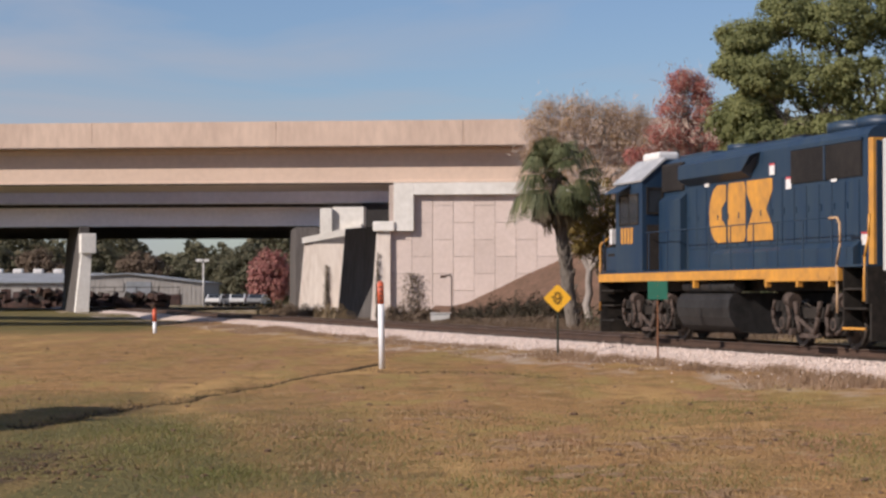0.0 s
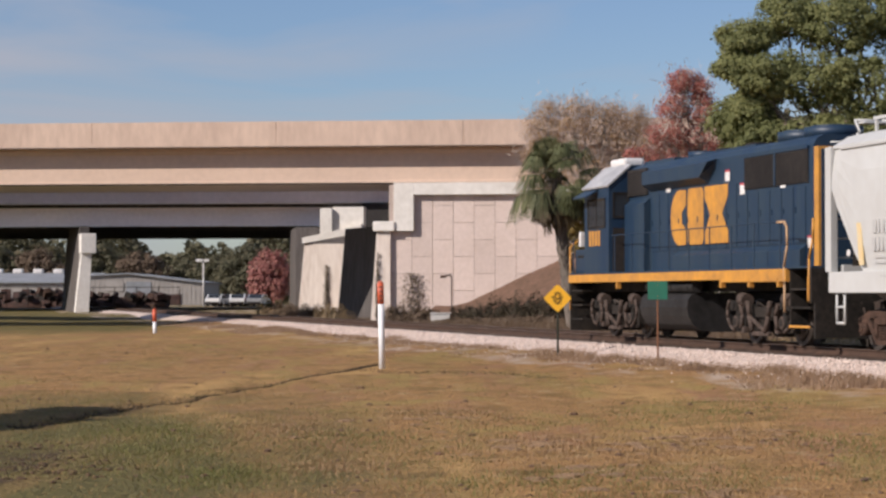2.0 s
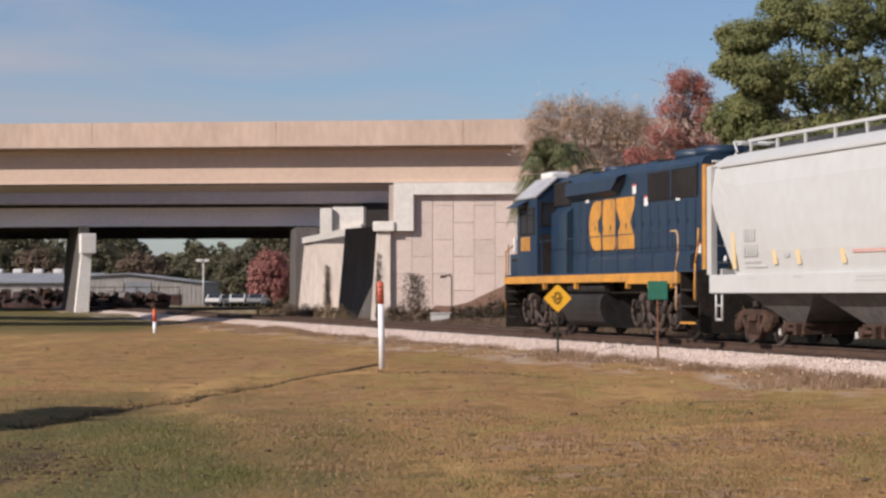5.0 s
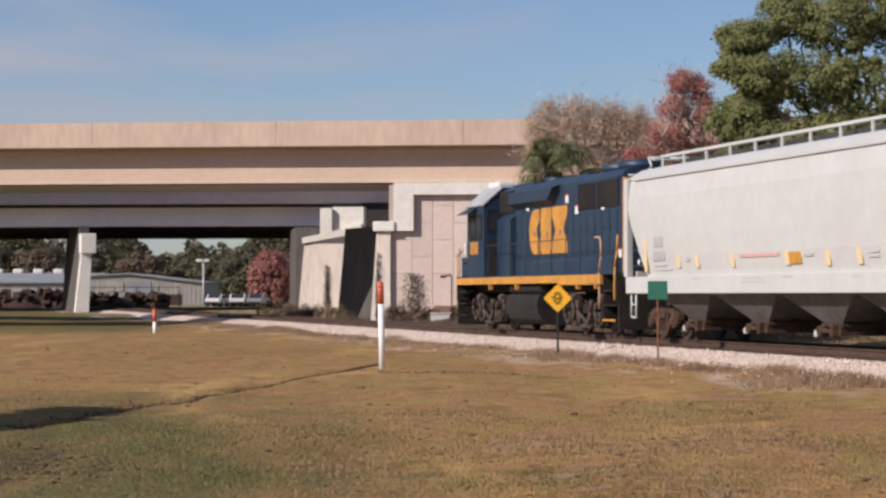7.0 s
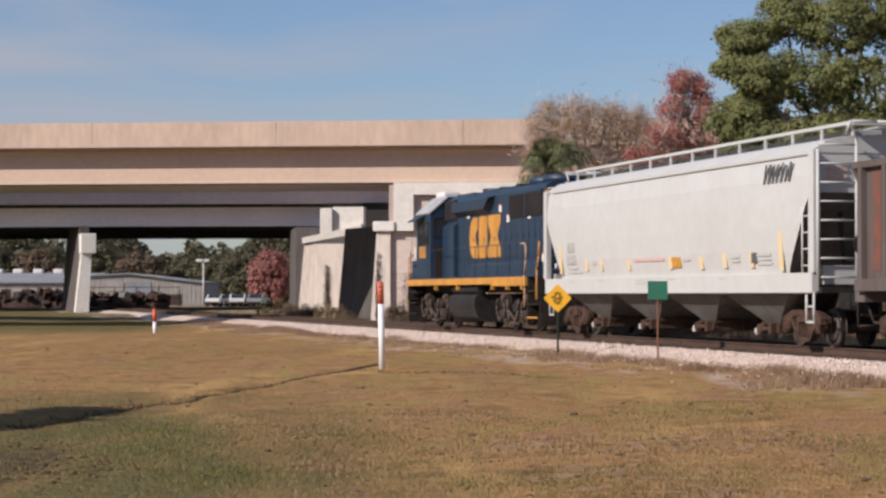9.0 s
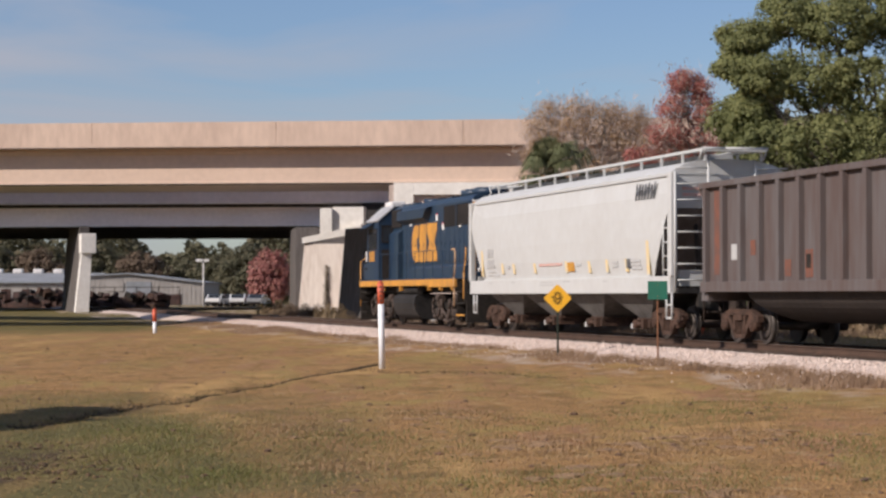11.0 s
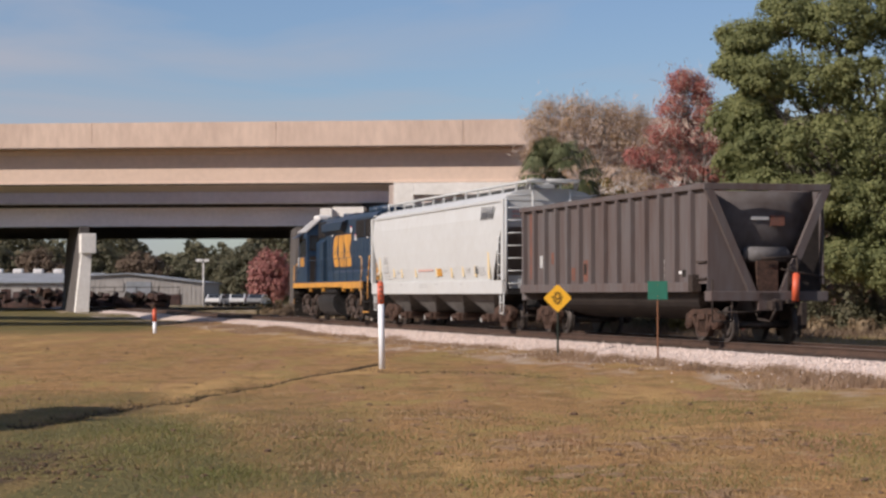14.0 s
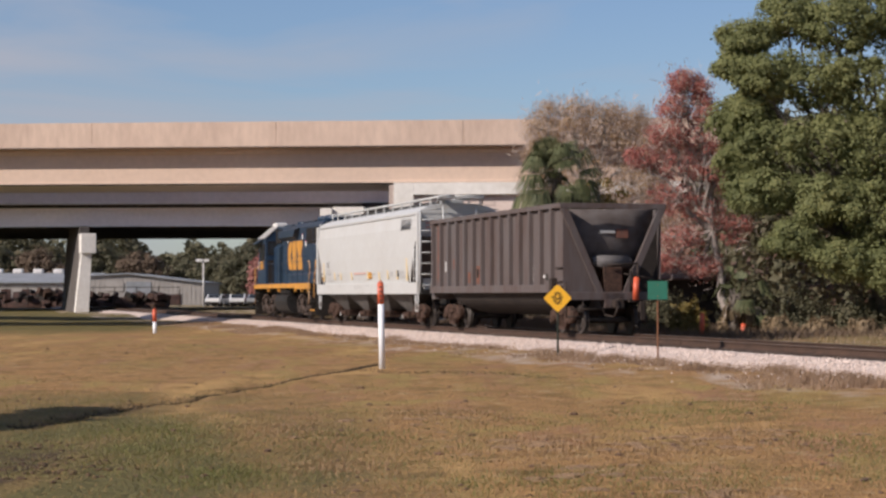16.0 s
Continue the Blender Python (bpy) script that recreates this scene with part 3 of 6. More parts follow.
def diesel_truck(car, x):
    """A two-axle locomotive truck with swing hangers, journal boxes and brake cylinders."""
    bm = bmesh.new()
    for s in (-1, 1):
        a, b = sorted((s * 1.02, s * 1.16))
        c, d = sorted((s * 1.16, s * 1.30))
        prism(bm, [(-2.15, 0.86), (-2.05, 1.0), (-0.95, 1.0), (-0.72, 0.86), (0.72, 0.86), (0.95, 1.0), (2.05, 1.0), (2.15, 0.86), (2.10, 0.76), (0.85, 0.80), (0.62, 0.62), (-0.62, 0.62), (-0.85, 0.80), (-2.10, 0.76)], a, b, "y")
        for q in (-1.37, 1.37):
            for k in (-0.26, 0.26):
                prism(bm, [(q + k - 0.07, 0.34), (q + k + 0.07, 0.34), (q + k + 0.11, 0.86), (q + k - 0.11, 0.86)], a, b, "y")
            box(bm, q - 0.17, q + 0.17, c - 0.14, d - 0.02, 0.36, 0.66, 0.03)
            rod(bm, (q, s * 1.16, 0.51), (q, s * 1.32, 0.51), 0.15, n=16)
            rod(bm, (q, s * 1.32, 0.51), (q, s * 1.345, 0.51), 0.09, n=12)
            box(bm, q - 0.36, q + 0.36, a, b, 0.27, 0.35, 0.01)
            for k in range(4):
                for w in (-0.36, 0.36):
                    rod(bm, (q + w, s * 1.06, 0.68 + 0.05 * k), (q + w, s * 1.06, 0.71 + 0.05 * k), 0.085, n=10)
        for k in range(4):
            box(bm, -0.34 + 0.035 * k, 0.34 - 0.035 * k, c + 0.02, d - 0.04, 0.335 + 0.045 * k, 0.372 + 0.045 * k)
    box(bm, -0.5, 0.5, -1.1, 1.1, 0.55, 0.80, 0.03)
    for q in (-2.1, 2.1):
        box(bm, q - 0.08, q + 0.08, -1.1, 1.1, 0.78, 0.95, 0.02)
    rod(bm, (0, 0, 0.78), (0, 0, 1.2), 0.35, n=16)
    for q in (-0.78, 0.78):
        rod(bm, (q, -0.55, 0.50), (q, 0.55, 0.50), 0.34, n=14)
    t = part("truck", bm, BLACK, car, "grimy cast steel locomotive truck", pose(x, 0, 0))
    for q in (-1.37, 1.37):
        wheelset(t, q, 0.508)
    for s in (-1, 1):
        y = s * 1.30
        def lever(name, pts, r):
            part(name, pipe(bmesh.new(), [(a, y, b) for a, b in pts], r, n=8), RIGGING, t, "dusty brown brake gear")
        for q in (-1, 1):
            lever("swing_hanger", [(q * 0.66, 0.98), (q * 0.56, 0.66), (q * 0.40, 0.30)], 0.062)
            lever("brake_lever", [(q * 1.80, 1.0), (q * 1.93, 0.80), (q * 1.90, 0.58), (q * 1.72, 0.40), (q * 1.48, 0.30)], 0.042)
            lever("shoe_link", [(q * 1.12, 0.92), (q * 0.98, 0.66), (q * 1.08, 0.36)], 0.05)
            part("brake_shoe", boxes((q - 0.09, q + 0.09, min(y, y - s * 0.14), max(y, y - s * 0.14), 0.26, 0.40), bevel=0.02), RIGGING, t)
            bm = bmesh.new()
            rod(bm, (q * 1.37, s * 1.20, 0.51), (q * 1.37, s * 1.335, 0.51), 0.135, n=16)
            part("journal_cap", bm, RIGGING, t)
        lever("brake_beam", [(-0.42, 0.30), (-0.12, 0.40), (0.34, 0.56), (0.62, 0.62)], 0.052)
        part("spring_plank", boxes((-0.50, 0.50, min(y, y - s * 0.12), max(y, y - s * 0.12), 0.20, 0.30), bevel=0.03), RIGGING, t)
        for q, r in ((-1.62, 0.14), (0.98, 0.155)):
            bm = bmesh.new()
            rod(bm, (q - 0.20, s * 1.26, 1.00), (q + 0.14, s * 1.26, 1.04), r, n=16)
            rod(bm, (q + 0.14, s * 1.26, 1.04), (q + 0.34, s * 1.26, 1.06), 0.05, n=8)
            part("brake_cylinder", bm, RIGGING, t, "dusty brake cylinder")
    return t


def coupler(car, x, way, reach=0.5):
    bm = bmesh.new()
    a, b = sorted((x, x + way * reach))
    box(bm, a, b, -0.09, 0.09, 0.78, 0.98, 0.02)
    box(bm, x + way * (reach - 0.02), x + way * (reach + 0.22), -0.16, 0.05, 0.74, 1.03, 0.04)
    box(bm, x + way * (reach + 0.06), x + way * (reach + 0.26), 0.03, 0.15, 0.76, 1.0, 0.03)
    pipe(bm, [(x, 0.35, 0.95), (x + way * 0.25, 0.30, 0.55), (x + way * 0.55, 0.12, 0.50), (x + way * 0.72, 0.05, 0.80)], 0.03)
    part("coupler", bm, TRUCK, car, "grimy steel knuckle coupler with an air hose")


def plate(pts, y0, y1):
    """A flat piece cut to an outline of (x, z), between two depths."""
    return prism(bmesh.new(), pts, y0, y1, "y")


def locomotive():
    car = empty("locomotive", turned(49.45, 0), "dark blue and yellow diesel road switcher locomotive on the rails", "locomotive")
    # frame and walkway
    part("underframe", boxes((-8.5, 8.5, -0.85, 0.85, 1.22, 1.66), (-8.6, -8.5, -1.5, 1.5, 0.95, 1.7), (8.5, 8.6, -1.5, 1.5, 0.95, 1.7)), BLACK, car)
    part("walkway", boxes((-8.6, 8.6, -1.5, 1.5, 1.70, 1.745)), BLUE, car)
    for s in (-1, 1):
        a, b = sorted((s * 1.40, s * 1.52))
        bm = boxes((-3.4, 8.6, a, b, 1.48, 1.698), (-7.25, -3.4, a, b, 1.42, 1.698), bevel=0.008)
        for x in (-6.8, -5.1, -3.35, 1.2, 4.3):
            box(bm, x - 0.05, x + 0.05, a, b, 1.30, 1.50)
        part("side_sill", bm, YELLOW, car, "bright yellow side sill stripe")
    # long hood
    bm = bmesh.new()
    prism(bm, [(-0.9, 1.745), (0.9, 1.745), (0.9, 4.44), (0.82, 4.56), (0.66, 4.64), (-0.66, 4.64), (-0.82, 4.56), (-0.9, 4.44)], -7.38, 5.0)
    part("long_hood", bm, BLUE, car)
    bm = bmesh.new()
    for s in (-1, 1):
        a, b = sorted((s * 0.905, s * 1.08))
        prism(bm, [(a, 1.747), (b, 1.747), (b, 2.12) if s > 0 else (b, 2.24), (a, 2.24) if s > 0 else (a, 2.12)], -7.0, 1.1)
        prism(bm, [(a, 1.747), (b, 1.747), (b, 3.55) if s > 0 else (b, 3.7), (a, 3.7) if s > 0 else (a, 3.55)], 3.3, 4.9)
    part("equipment_box", bm, BLUE, car)
    bm = boxes((-7.62, -7.383, -0.90, 0.90, 1.747, 4.36))
    part("hood_end", bm, [YELLOW], car, "yellow hood end stripe")
    bm = boxes((-7.66, -7.622, -0.84, 0.84, 1.747, 4.30))
    part("hood_end_door", bm, BLUE, car)
    # doors along the hood
    for i in range(15):
        x = 2.9 - i * 0.68
        for s in (-1, 1):
            a, b = sorted((s * 0.902, s * 0.916))
            part("hood_door", boxes((x - 0.32, x + 0.32, a, b, 2.27, 3.78 if x > -3.2 else 3.52), bevel=0.005), BLUE, car)
            part("door_latch", boxes((x + 0.20, x + 0.25, a, b + 0.02 * (s > 0), 2.95, 3.08)), BLUE, car)
    # air intake, blower duct, radiator grille
    for s in (-1, 1):
        a, b = sorted((s * 0.902, s * 0.96))
        intake = part("air_intake", boxes((3.45, 4.98, a, b, 3.80, 4.50)), GRILLE, car)
        for k in range(9):
            part("slat", boxes((3.5, 4.93, min(s * 0.962, s * 0.98), max(s * 0.962, s * 0.98), 3.85 + 0.07 * k, 3.885 + 0.07 * k)), GRILLE, intake)
        bm = bmesh.new()
        pts = [(s * 0.86, 4.46), (s * 1.16, 4.36), (s * 1.16, 4.02), (s * 0.903, 3.86)]
        prism(bm, pts, -1.55, 3.25)
        for v in bm.verts:
            if v.co.x < -1 and v.co.z < 4.1:
                v.co.x += 0.55
        part("blower_duct", bm, BLUE, car)
        grille = part("radiator_grille", boxes((-7.1, -3.4, min(s * 0.902, s * 0.93), max(s * 0.902, s * 0.93), 3.60, 4.34)), GRILLE, car, "dirty dark radiator grille")
        for k in range(13):
            z = 3.63 + 0.054 * k
            part("slat", boxes((-7.08, -3.42, min(s * 0.932, s * 0.947), max(s * 0.932, s * 0.947), z, z + 0.022)), GRILLE, grille)
        r = boxes((-7.14, -3.36, min(s * 0.903, s * 0.955), max(s * 0.903, s * 0.955), 4.34, 4.40), (-5.30, -5.22, min(s * 0.903, s * 0.955), max(s * 0.903, s * 0.955), 3.6, 4.34))
        part("grille_frame", r, BLUE, car)
    # roof gear
    for x in (-6.4, -4.9):
        bm = bmesh.new()
        rod(bm, (x, 0, 4.64), (x, 0, 4.86), 0.66, n=28)
        rod(bm, (x, 0, 4.86), (x, 0, 4.90), 0.58, 0.50, n=28)
        part("radiator_fan", bm, BLUE, car)
    bm = bmesh.new()
    rod(bm, (1.6, 0, 4.64), (1.6, 0, 4.82), 0.45, n=24)
    part("brake_fan", bm, BLUE, car)
    for x in (-0.15, -2.15):
        part("exhaust_stack", boxes((x - 0.25, x + 0.25, -0.30, 0.30, 4.64, 4.80), bevel=0.02), BLACK, car)
    part("roof_hatch", boxes((-3.3, 0.9, -0.6, 0.6, 4.62, 4.70), (2.3, 4.6, -0.62, 0.62, 4.62, 4.72), bevel=0.02), BLUE, car)
    # cab
    bm = bmesh.new()
    prism(bm, [(-1.5, 1.746), (1.5, 1.746), (1.5, 4.10), (0.85, 4.66), (-0.85, 4.66), (-1.5, 4.10)], 5.0, 7.15)
    part("cab", bm, BLUE, car)
    for s in (-1, 1):
        # The pale colour paints sun glare on the sloping roof.
        bm = prism(bmesh.new(), [(s * 1.56, 4.10), (s * 1.54, 4.06), (s * 0.84, 4.665), (s * 0.86, 4.71)], 4.96, 7.25)
        part("cab_roof_panel", bm, ROOF_GLARE, car, "sloping cab roof panel painted pale as sun glare")
        a, b = sorted((s * 1.502, s * 1.512))
        part("side_window", boxes((5.35, 6.75, a, b, 3.02, 3.72)), GLASS, car)
        f = boxes((5.27, 5.35, a, b + 0.01, 2.96, 3.78), (6.75, 6.83, a, b + 0.01, 2.96, 3.78), (6.02, 6.08, a, b + 0.01, 3.02, 3.72), (5.27, 6.83, a, b + 0.01, 3.72, 3.78), (5.27, 6.83, a, b + 0.01, 2.96, 3.02))
        part("window_frame", f, BLACK, car)
        bm = prism(bmesh.new(), [(s * 1.50, 4.04), (s * 1.50, 4.0), (s * 1.86, 3.80), (s * 1.86, 3.83)], 5.9, 7.1)
        part("sun_visor", bm, BLUE, car)
        a2, b2 = sorted((s * 0.98, s * 1.34))
        part("rear_window", boxes((4.985, 4.998, a2, b2, 3.28, 3.86)), GLASS, car)
        part("rear_window_frame", boxes((4.975, 4.998, a2 - 0.05, a2, 3.22, 3.92), (4.975, 4.998, b2, b2 + 0.05, 3.22, 3.92), (4.975, 4.998, a2, b2, 3.86, 3.92), (4.975, 4.998, a2, b2, 3.22, 3.28)), BLACK, car)
        part("cab_door", boxes((4.98, 4.998, min(s * 0.93, s * 1.38), max(s * 0.93, s * 1.38), 1.78, 2.95)), BROWN_BLACK, car)
        # road number as plain bars
        bm = bmesh.new()
        for k in range(4):
            x = 6.62 - 0.26 * k
            box(bm, x - 0.09, x + 0.09, min(s * 1.503, s * 1.508), max(s * 1.503, s * 1.508), 2.48, 2.90)
        part("number_marking", bm, YELLOW, car, "yellow number reduced to bars")
    part("roof_unit", boxes((5.6, 6.85, 0.25, 0.85, 4.66, 4.90), bevel=0.08), CHALK, car, "white roof-mounted air unit")
    part("nose", boxes((7.16, 8.42, -1.38, 1.38, 1.747, 2.42), bevel=0.05), BLUE, car)
    part("nose_top", boxes((7.16, 8.1, -0.85, 0.85, 2.42, 3.0), bevel=0.12), BLUE, car)
    part("number_board", boxes((7.95, 8.12, 0.92, 1.36, 2.50, 2.92), bevel=0.02), CHALK, car, "cream lamp and number board")
    part("nose_vent", boxes((7.6, 8.15, 1.382, 1.392, 2.18, 2.25)), BLACK, car)
    for y in (-0.75, 0.75):
        part("windscreen", boxes((7.152, 7.162, y - 0.5, y + 0.5, 3.2, 3.8)), GLASS, car)
    # side logo as three plain yellow shapes
    for s in (-1, 1):
        a, b = sorted((s * 0.918, s * 0.924))
        def at(pts):
            return plate(pts, a, b)
        # a half-round block, an upright block and an hourglass
        half_round = [(0.56, 3.78)] + [(1.02 + 0.66 * math.cos(q), 3.09 + 0.71 * math.sin(q)) for q in (radians(100 - 20 * k) for k in range(11))] + [(0.56, 2.40), (0.56, 2.78), (0.86, 2.96), (0.86, 3.22), (0.56, 3.40)]
        upright = [(0.36, 2.38), (-0.58, 2.38), (-0.68, 2.50), (-0.68, 3.68), (-0.58, 3.80), (0.36, 3.80), (0.44, 3.68), (0.44, 2.50)]
        hourglass = [(-0.76, 3.80), (-2.32, 3.80), (-2.32, 3.52), (-1.94, 3.10), (-2.34, 2.66), (-2.34, 2.38), (-0.80, 2.38), (-0.80, 2.66), (-1.14, 3.10), (-0.76, 3.52)]
        for pts in (half_round, upright, hourglass):
            part("logo_block", at(pts), YELLOW, car, "plain yellow emblem block")
        for x, z in ((1.85, 3.90), (-2.30, 3.98), (-3.25, 3.62), (-5.7, 3.66), (-7.22, 2.28)):
            part("sticker", boxes((x - 0.15, x + 0.15, a, b, z - 0.12, z + 0.10)), CHALK, car)
            part("sticker_edge", boxes((x - 0.15, x + 0.15, a, b, z + 0.10, z + 0.15)), SIGNAL_RED, car)
    # tanks and gear below
    bm = bmesh.new()
    prism(bm, [(-0.80, 0.22), (0.80, 0.22), (1.10, 0.27), (1.30, 0.40), (1.42, 0.60), (1.46, 0.82), (1.43, 1.02), (1.34, 1.14), (1.2, 1.18), (-1.2, 1.18), (-1.34, 1.14), (-1.43, 1.02), (-1.46, 0.82), (-1.42, 0.60), (-1.30, 0.40), (-1.10, 0.27)], -0.95, 2.55)
    part("fuel_tank", bm, TANK, car, "worn dark grey fuel tank")
    for s in (-1, 1):
        bm = bmesh.new()
        rod(bm, (-1.05, s * 1.22, 1.33), (2.4, s * 1.22, 1.33), 0.15, n=18)
        for x in (-0.7, 0.5, 1.9):
            rod(bm, (x - 0.03, s * 1.22, 1.33), (x + 0.03, s * 1.22, 1.33), 0.16, n=18)
        part("air_reservoir", bm, TANK, car)
        bm = bmesh.new()
        for i, x in enumerate((8.3, 7.0, 4.6, 3.2, 1.75, 0.3, -1.1, -2.5, -3.9, -5.3, -6.8)):
            rod(bm, (x, s * 1.46, 1.70), (x, s * 1.46, 2.74), 0.015, n=6)
        pipe(bm, [(4.9, s * 1.46, 2.74), (-6.9, s * 1.46, 2.74)], 0.014, n=6)
        part("handrail", bm, BLUE, car)
        bm = bmesh.new()
        pipe(bm, [(-6.75, s * 1.50, 2.72), (-7.15, s * 1.50, 2.72), (-7.28, s * 1.50, 2.60), (-7.30, s * 1.50, 2.2), (-7.12, s * 1.50, 1.75), (-7.15, s * 1.50, 1.35), (-7.15, s * 1.50, 0.75)], 0.028)
        part("grab_rail", bm, TAN, car, "faded tan curved grab rail")
        bm = bmesh.new()
        pipe(bm, [(-8.62, s * 1.46, 2.75), (-8.62, s * 1.48, 2.3), (-8.48, s * 1.50, 1.9), (-8.46, s * 1.50, 1.0)], 0.028)
        box(bm, -8.50, -8.42, min(s * 1.42, s * 1.52), max(s * 1.42, s * 1.52), 1.0, 1.5)
        part("grab_rail", bm, YELLOW, car, "yellow end grab rail")
        bm = bmesh.new()
        for z in (0.45, 0.85, 1.25):
            box(bm, -8.45, -7.35, min(s * 1.05, s * 1.46), max(s * 1.05, s * 1.46), z - 0.02, z + 0.02)
        box(bm, -7.38, -7.34, min(s * 1.05, s * 1.46), max(s * 1.05, s * 1.46), 0.4, 1.68)
        part("step_well", bm, BLACK, car)
        part("step_edge", boxes((-8.45, -7.35, min(s * 1.462, s * 1.48), max(s * 1.462, s * 1.48), 0.42, 0.47)), YELLOW, car)
        bm = bmesh.new()
        for z in (0.45, 0.85, 1.25):
            box(bm, 7.5, 8.45, min(s * 1.05, s * 1.46), max(s * 1.05, s * 1.46), z - 0.02, z + 0.02)
        part("step_well", bm, BLACK, car)
        bm = bmesh.new()
        pipe(bm, [(8.62, s * 1.46, 0.7), (8.62, s * 1.46, 2.5), (8.62, s * 1.2, 2.7), (8.62, s * 0.5, 2.7)], 0.028)
        part("grab_rail", bm, YELLOW, car, "yellow end grab rail")
    part("pilot", boxes((8.6, 8.68, -1.45, 1.45, 0.12, 0.95)), BLACK, car)
    part("pilot", boxes((-8.68, -8.6, -1.45, 1.45, 0.2, 0.95)), BLACK, car)
    bm = bmesh.new()
    rod(bm, (-7.67, 0, 4.0), (-7.69, 0, 4.0), 0.11, n=14)
    part("rear_lamp", bm, CHALK, car)
    for x in (-5.18, 5.18):
        diesel_truck(car, x)
    coupler(car, 8.6, 1, 0.2)
    coupler(car, -8.6, -1, 0.2)
    return car


def covered_hopper():
    car = empty("covered_hopper", turned(29.98, 0), "white covered hopper car with grey outlet bays on the rails", "freight car")
    E_, T_ = 9.62, 4.14
    # body with sloping ends and gently bulging sides
    bm = bmesh.new()
    prof = [(1.50, 1.60), (1.58, 2.2), (1.60, 2.9), (1.58, 3.6), (1.50, T_)]
    def ring(x, cut):
        y = [(w, max(z, cut)) for w, z in prof]
        return [bm.verts.new((x, w, z)) for w, z in y] + [bm.verts.new((x, -w, z)) for w, z in reversed(y)]
    stations = [(-E_, 3.30), (-9.35, 2.95), (-8.6, 1.98), (-8.3, 1.60), (8.3, 1.60), (8.6, 1.98), (9.35, 2.95), (E_, 3.30)]
    def width(z):
        for (w0, z0), (w1, z1) in zip(prof, prof[1:]):
            if z0 <= z <= z1:
                return w0 + (w1 - w0) * (z - z0) / (z1 - z0)
        return prof[0][0]
    rings = []
    for x, cut in stations:
        zs = [cut + (T_ - cut) * k / 5 for k in range(6)]
        rings.append([bm.verts.new((x, width(z), z)) for z in zs] + [bm.verts.new((x, -width(z), z)) for z in reversed(zs)])
    k = len(rings[0])
    for a, b in zip(rings, rings[1:]):
        for i in range(k):
            bm.faces.new((a[i], a[(i + 1) % k], b[(i + 1) % k], b[i]))
    bm.faces.new(rings[0])
    bm.faces.new(rings[-1][::-1])
    bmesh.ops.recalc_face_normals(bm, faces=bm.faces)
    # Undercut end faces take a darker colour that paints their shade.
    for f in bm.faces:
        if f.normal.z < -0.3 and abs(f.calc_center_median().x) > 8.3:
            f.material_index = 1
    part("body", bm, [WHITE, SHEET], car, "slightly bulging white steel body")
    bm = bmesh.new()
    prism(bm, [(-1.54, T_), (1.54, T_), (1.54, T_ + 0.05), (1.20, T_ + 0.26), (0.70, T_ + 0.37), (0, T_ + 0.40), (-0.70, T_ + 0.37), (-1.20, T_ + 0.26), (-1.54, T_ + 0.05)], -E_ - 0.02, E_ + 0.02)
    part("roof", bm, WHITE, car)
    for s in (-1, 1):
        part("eave_seam", boxes((-9.45, 9.3, min(s * 1.52, s * 1.553), max(s * 1.52, s * 1.553), T_ - 0.035, T_ - 0.002)), FAINT, car)
        a, b = sorted((s * 1.44, s * 1.61))
        part("side_sill", boxes((-9.75, 9.75, a, b, 1.17, 1.60), bevel=0.015), WHITE, car)
        part("sill_lip", boxes((-9.7, 9.7, min(s * 1.46, s * 1.585), max(s * 1.46, s * 1.585), 1.145, 1.168)), BLACK, car)
        for x in (-9.70, 9.78):
            part("corner_post", boxes((x - 0.14, x + 0.14, a, b, 1.60, 4.18), bevel=0.02), WHITE, car)
        # running boards
        bm = boxes((-10.05, 9.35, min(s * 0.74, s * 0.78), max(s * 0.74, s * 0.78), 4.735, 4.80), (-10.05, 9.35, min(s * 0.42, s * 0.74), max(s * 0.42, s * 0.74), 4.765, 4.785))
        part("running_board", bm, WHITE, car)
        for i in range(13):
            x = 9.25 - i * 1.60
            part("board_bracket", boxes((x - 0.035, x + 0.035, min(s * 0.72, s * 0.77), max(s * 0.72, s * 0.77), 4.47, 4.735)), WHITE, car)
        # ladders at the ends of the side
        bm = bmesh.new()
        for x in (-9.25,):
            rod(bm, (x, s * 1.60, 1.6), (x, s * 1.60, 3.0), 0.025)
            for z in (1.75, 2.1, 2.45, 2.8):
                rod(bm, (x, s * 1.60, z), (x - 0.4, s * 1.60, z), 0.018)
        part("side_ladder", bm, WHITE, car)
        for x in (9.45, -9.35):
            bm = bmesh.new()
            pipe(bm, [(x, s * 1.55, 1.2), (x, s * 1.55, 0.55), (x - 0.38, s * 1.55, 0.55), (x - 0.38, s * 1.55, 1.2)], 0.03)
            rod(bm, (x, s * 1.55, 0.88), (x - 0.38, s * 1.55, 0.88), 0.022)
            part("stirrup_step", bm, WHITE, car)
        # markings
        a, b = sorted((s * 1.601, s * 1.606))
        def mark(name, x, z, w, h, m, lean=0.0):
            yy = s * (width(z) + 0.006)
            p = plate([(x - w / 2 + lean, z - h / 2), (x + w / 2 + lean, z - h / 2), (x + w / 2, z + h / 2), (x - w / 2, z + h / 2)], min(yy, yy + s * 0.012), max(yy, yy + s * 0.012))
            part(name, p, m, car)
        for x, z, h in ((8.32, 2.15, 0.85), (5.95, 1.98, 0.36), (4.65, 1.97, 0.36), (2.35, 1.95, 0.34), (-0.85, 1.97, 0.38), (-3.0, 1.93, 0.38), (-4.55, 1.96, 0.42), (-6.2, 1.95, 0.42), (-7.95, 2.12, 0.92)):
            mark("yellow_strip", x, z, 0.22, h, STRIPE, -0.14)
        mark("placard", -1.30, 1.93, 0.72, 0.26, mat_placard, -0.05)
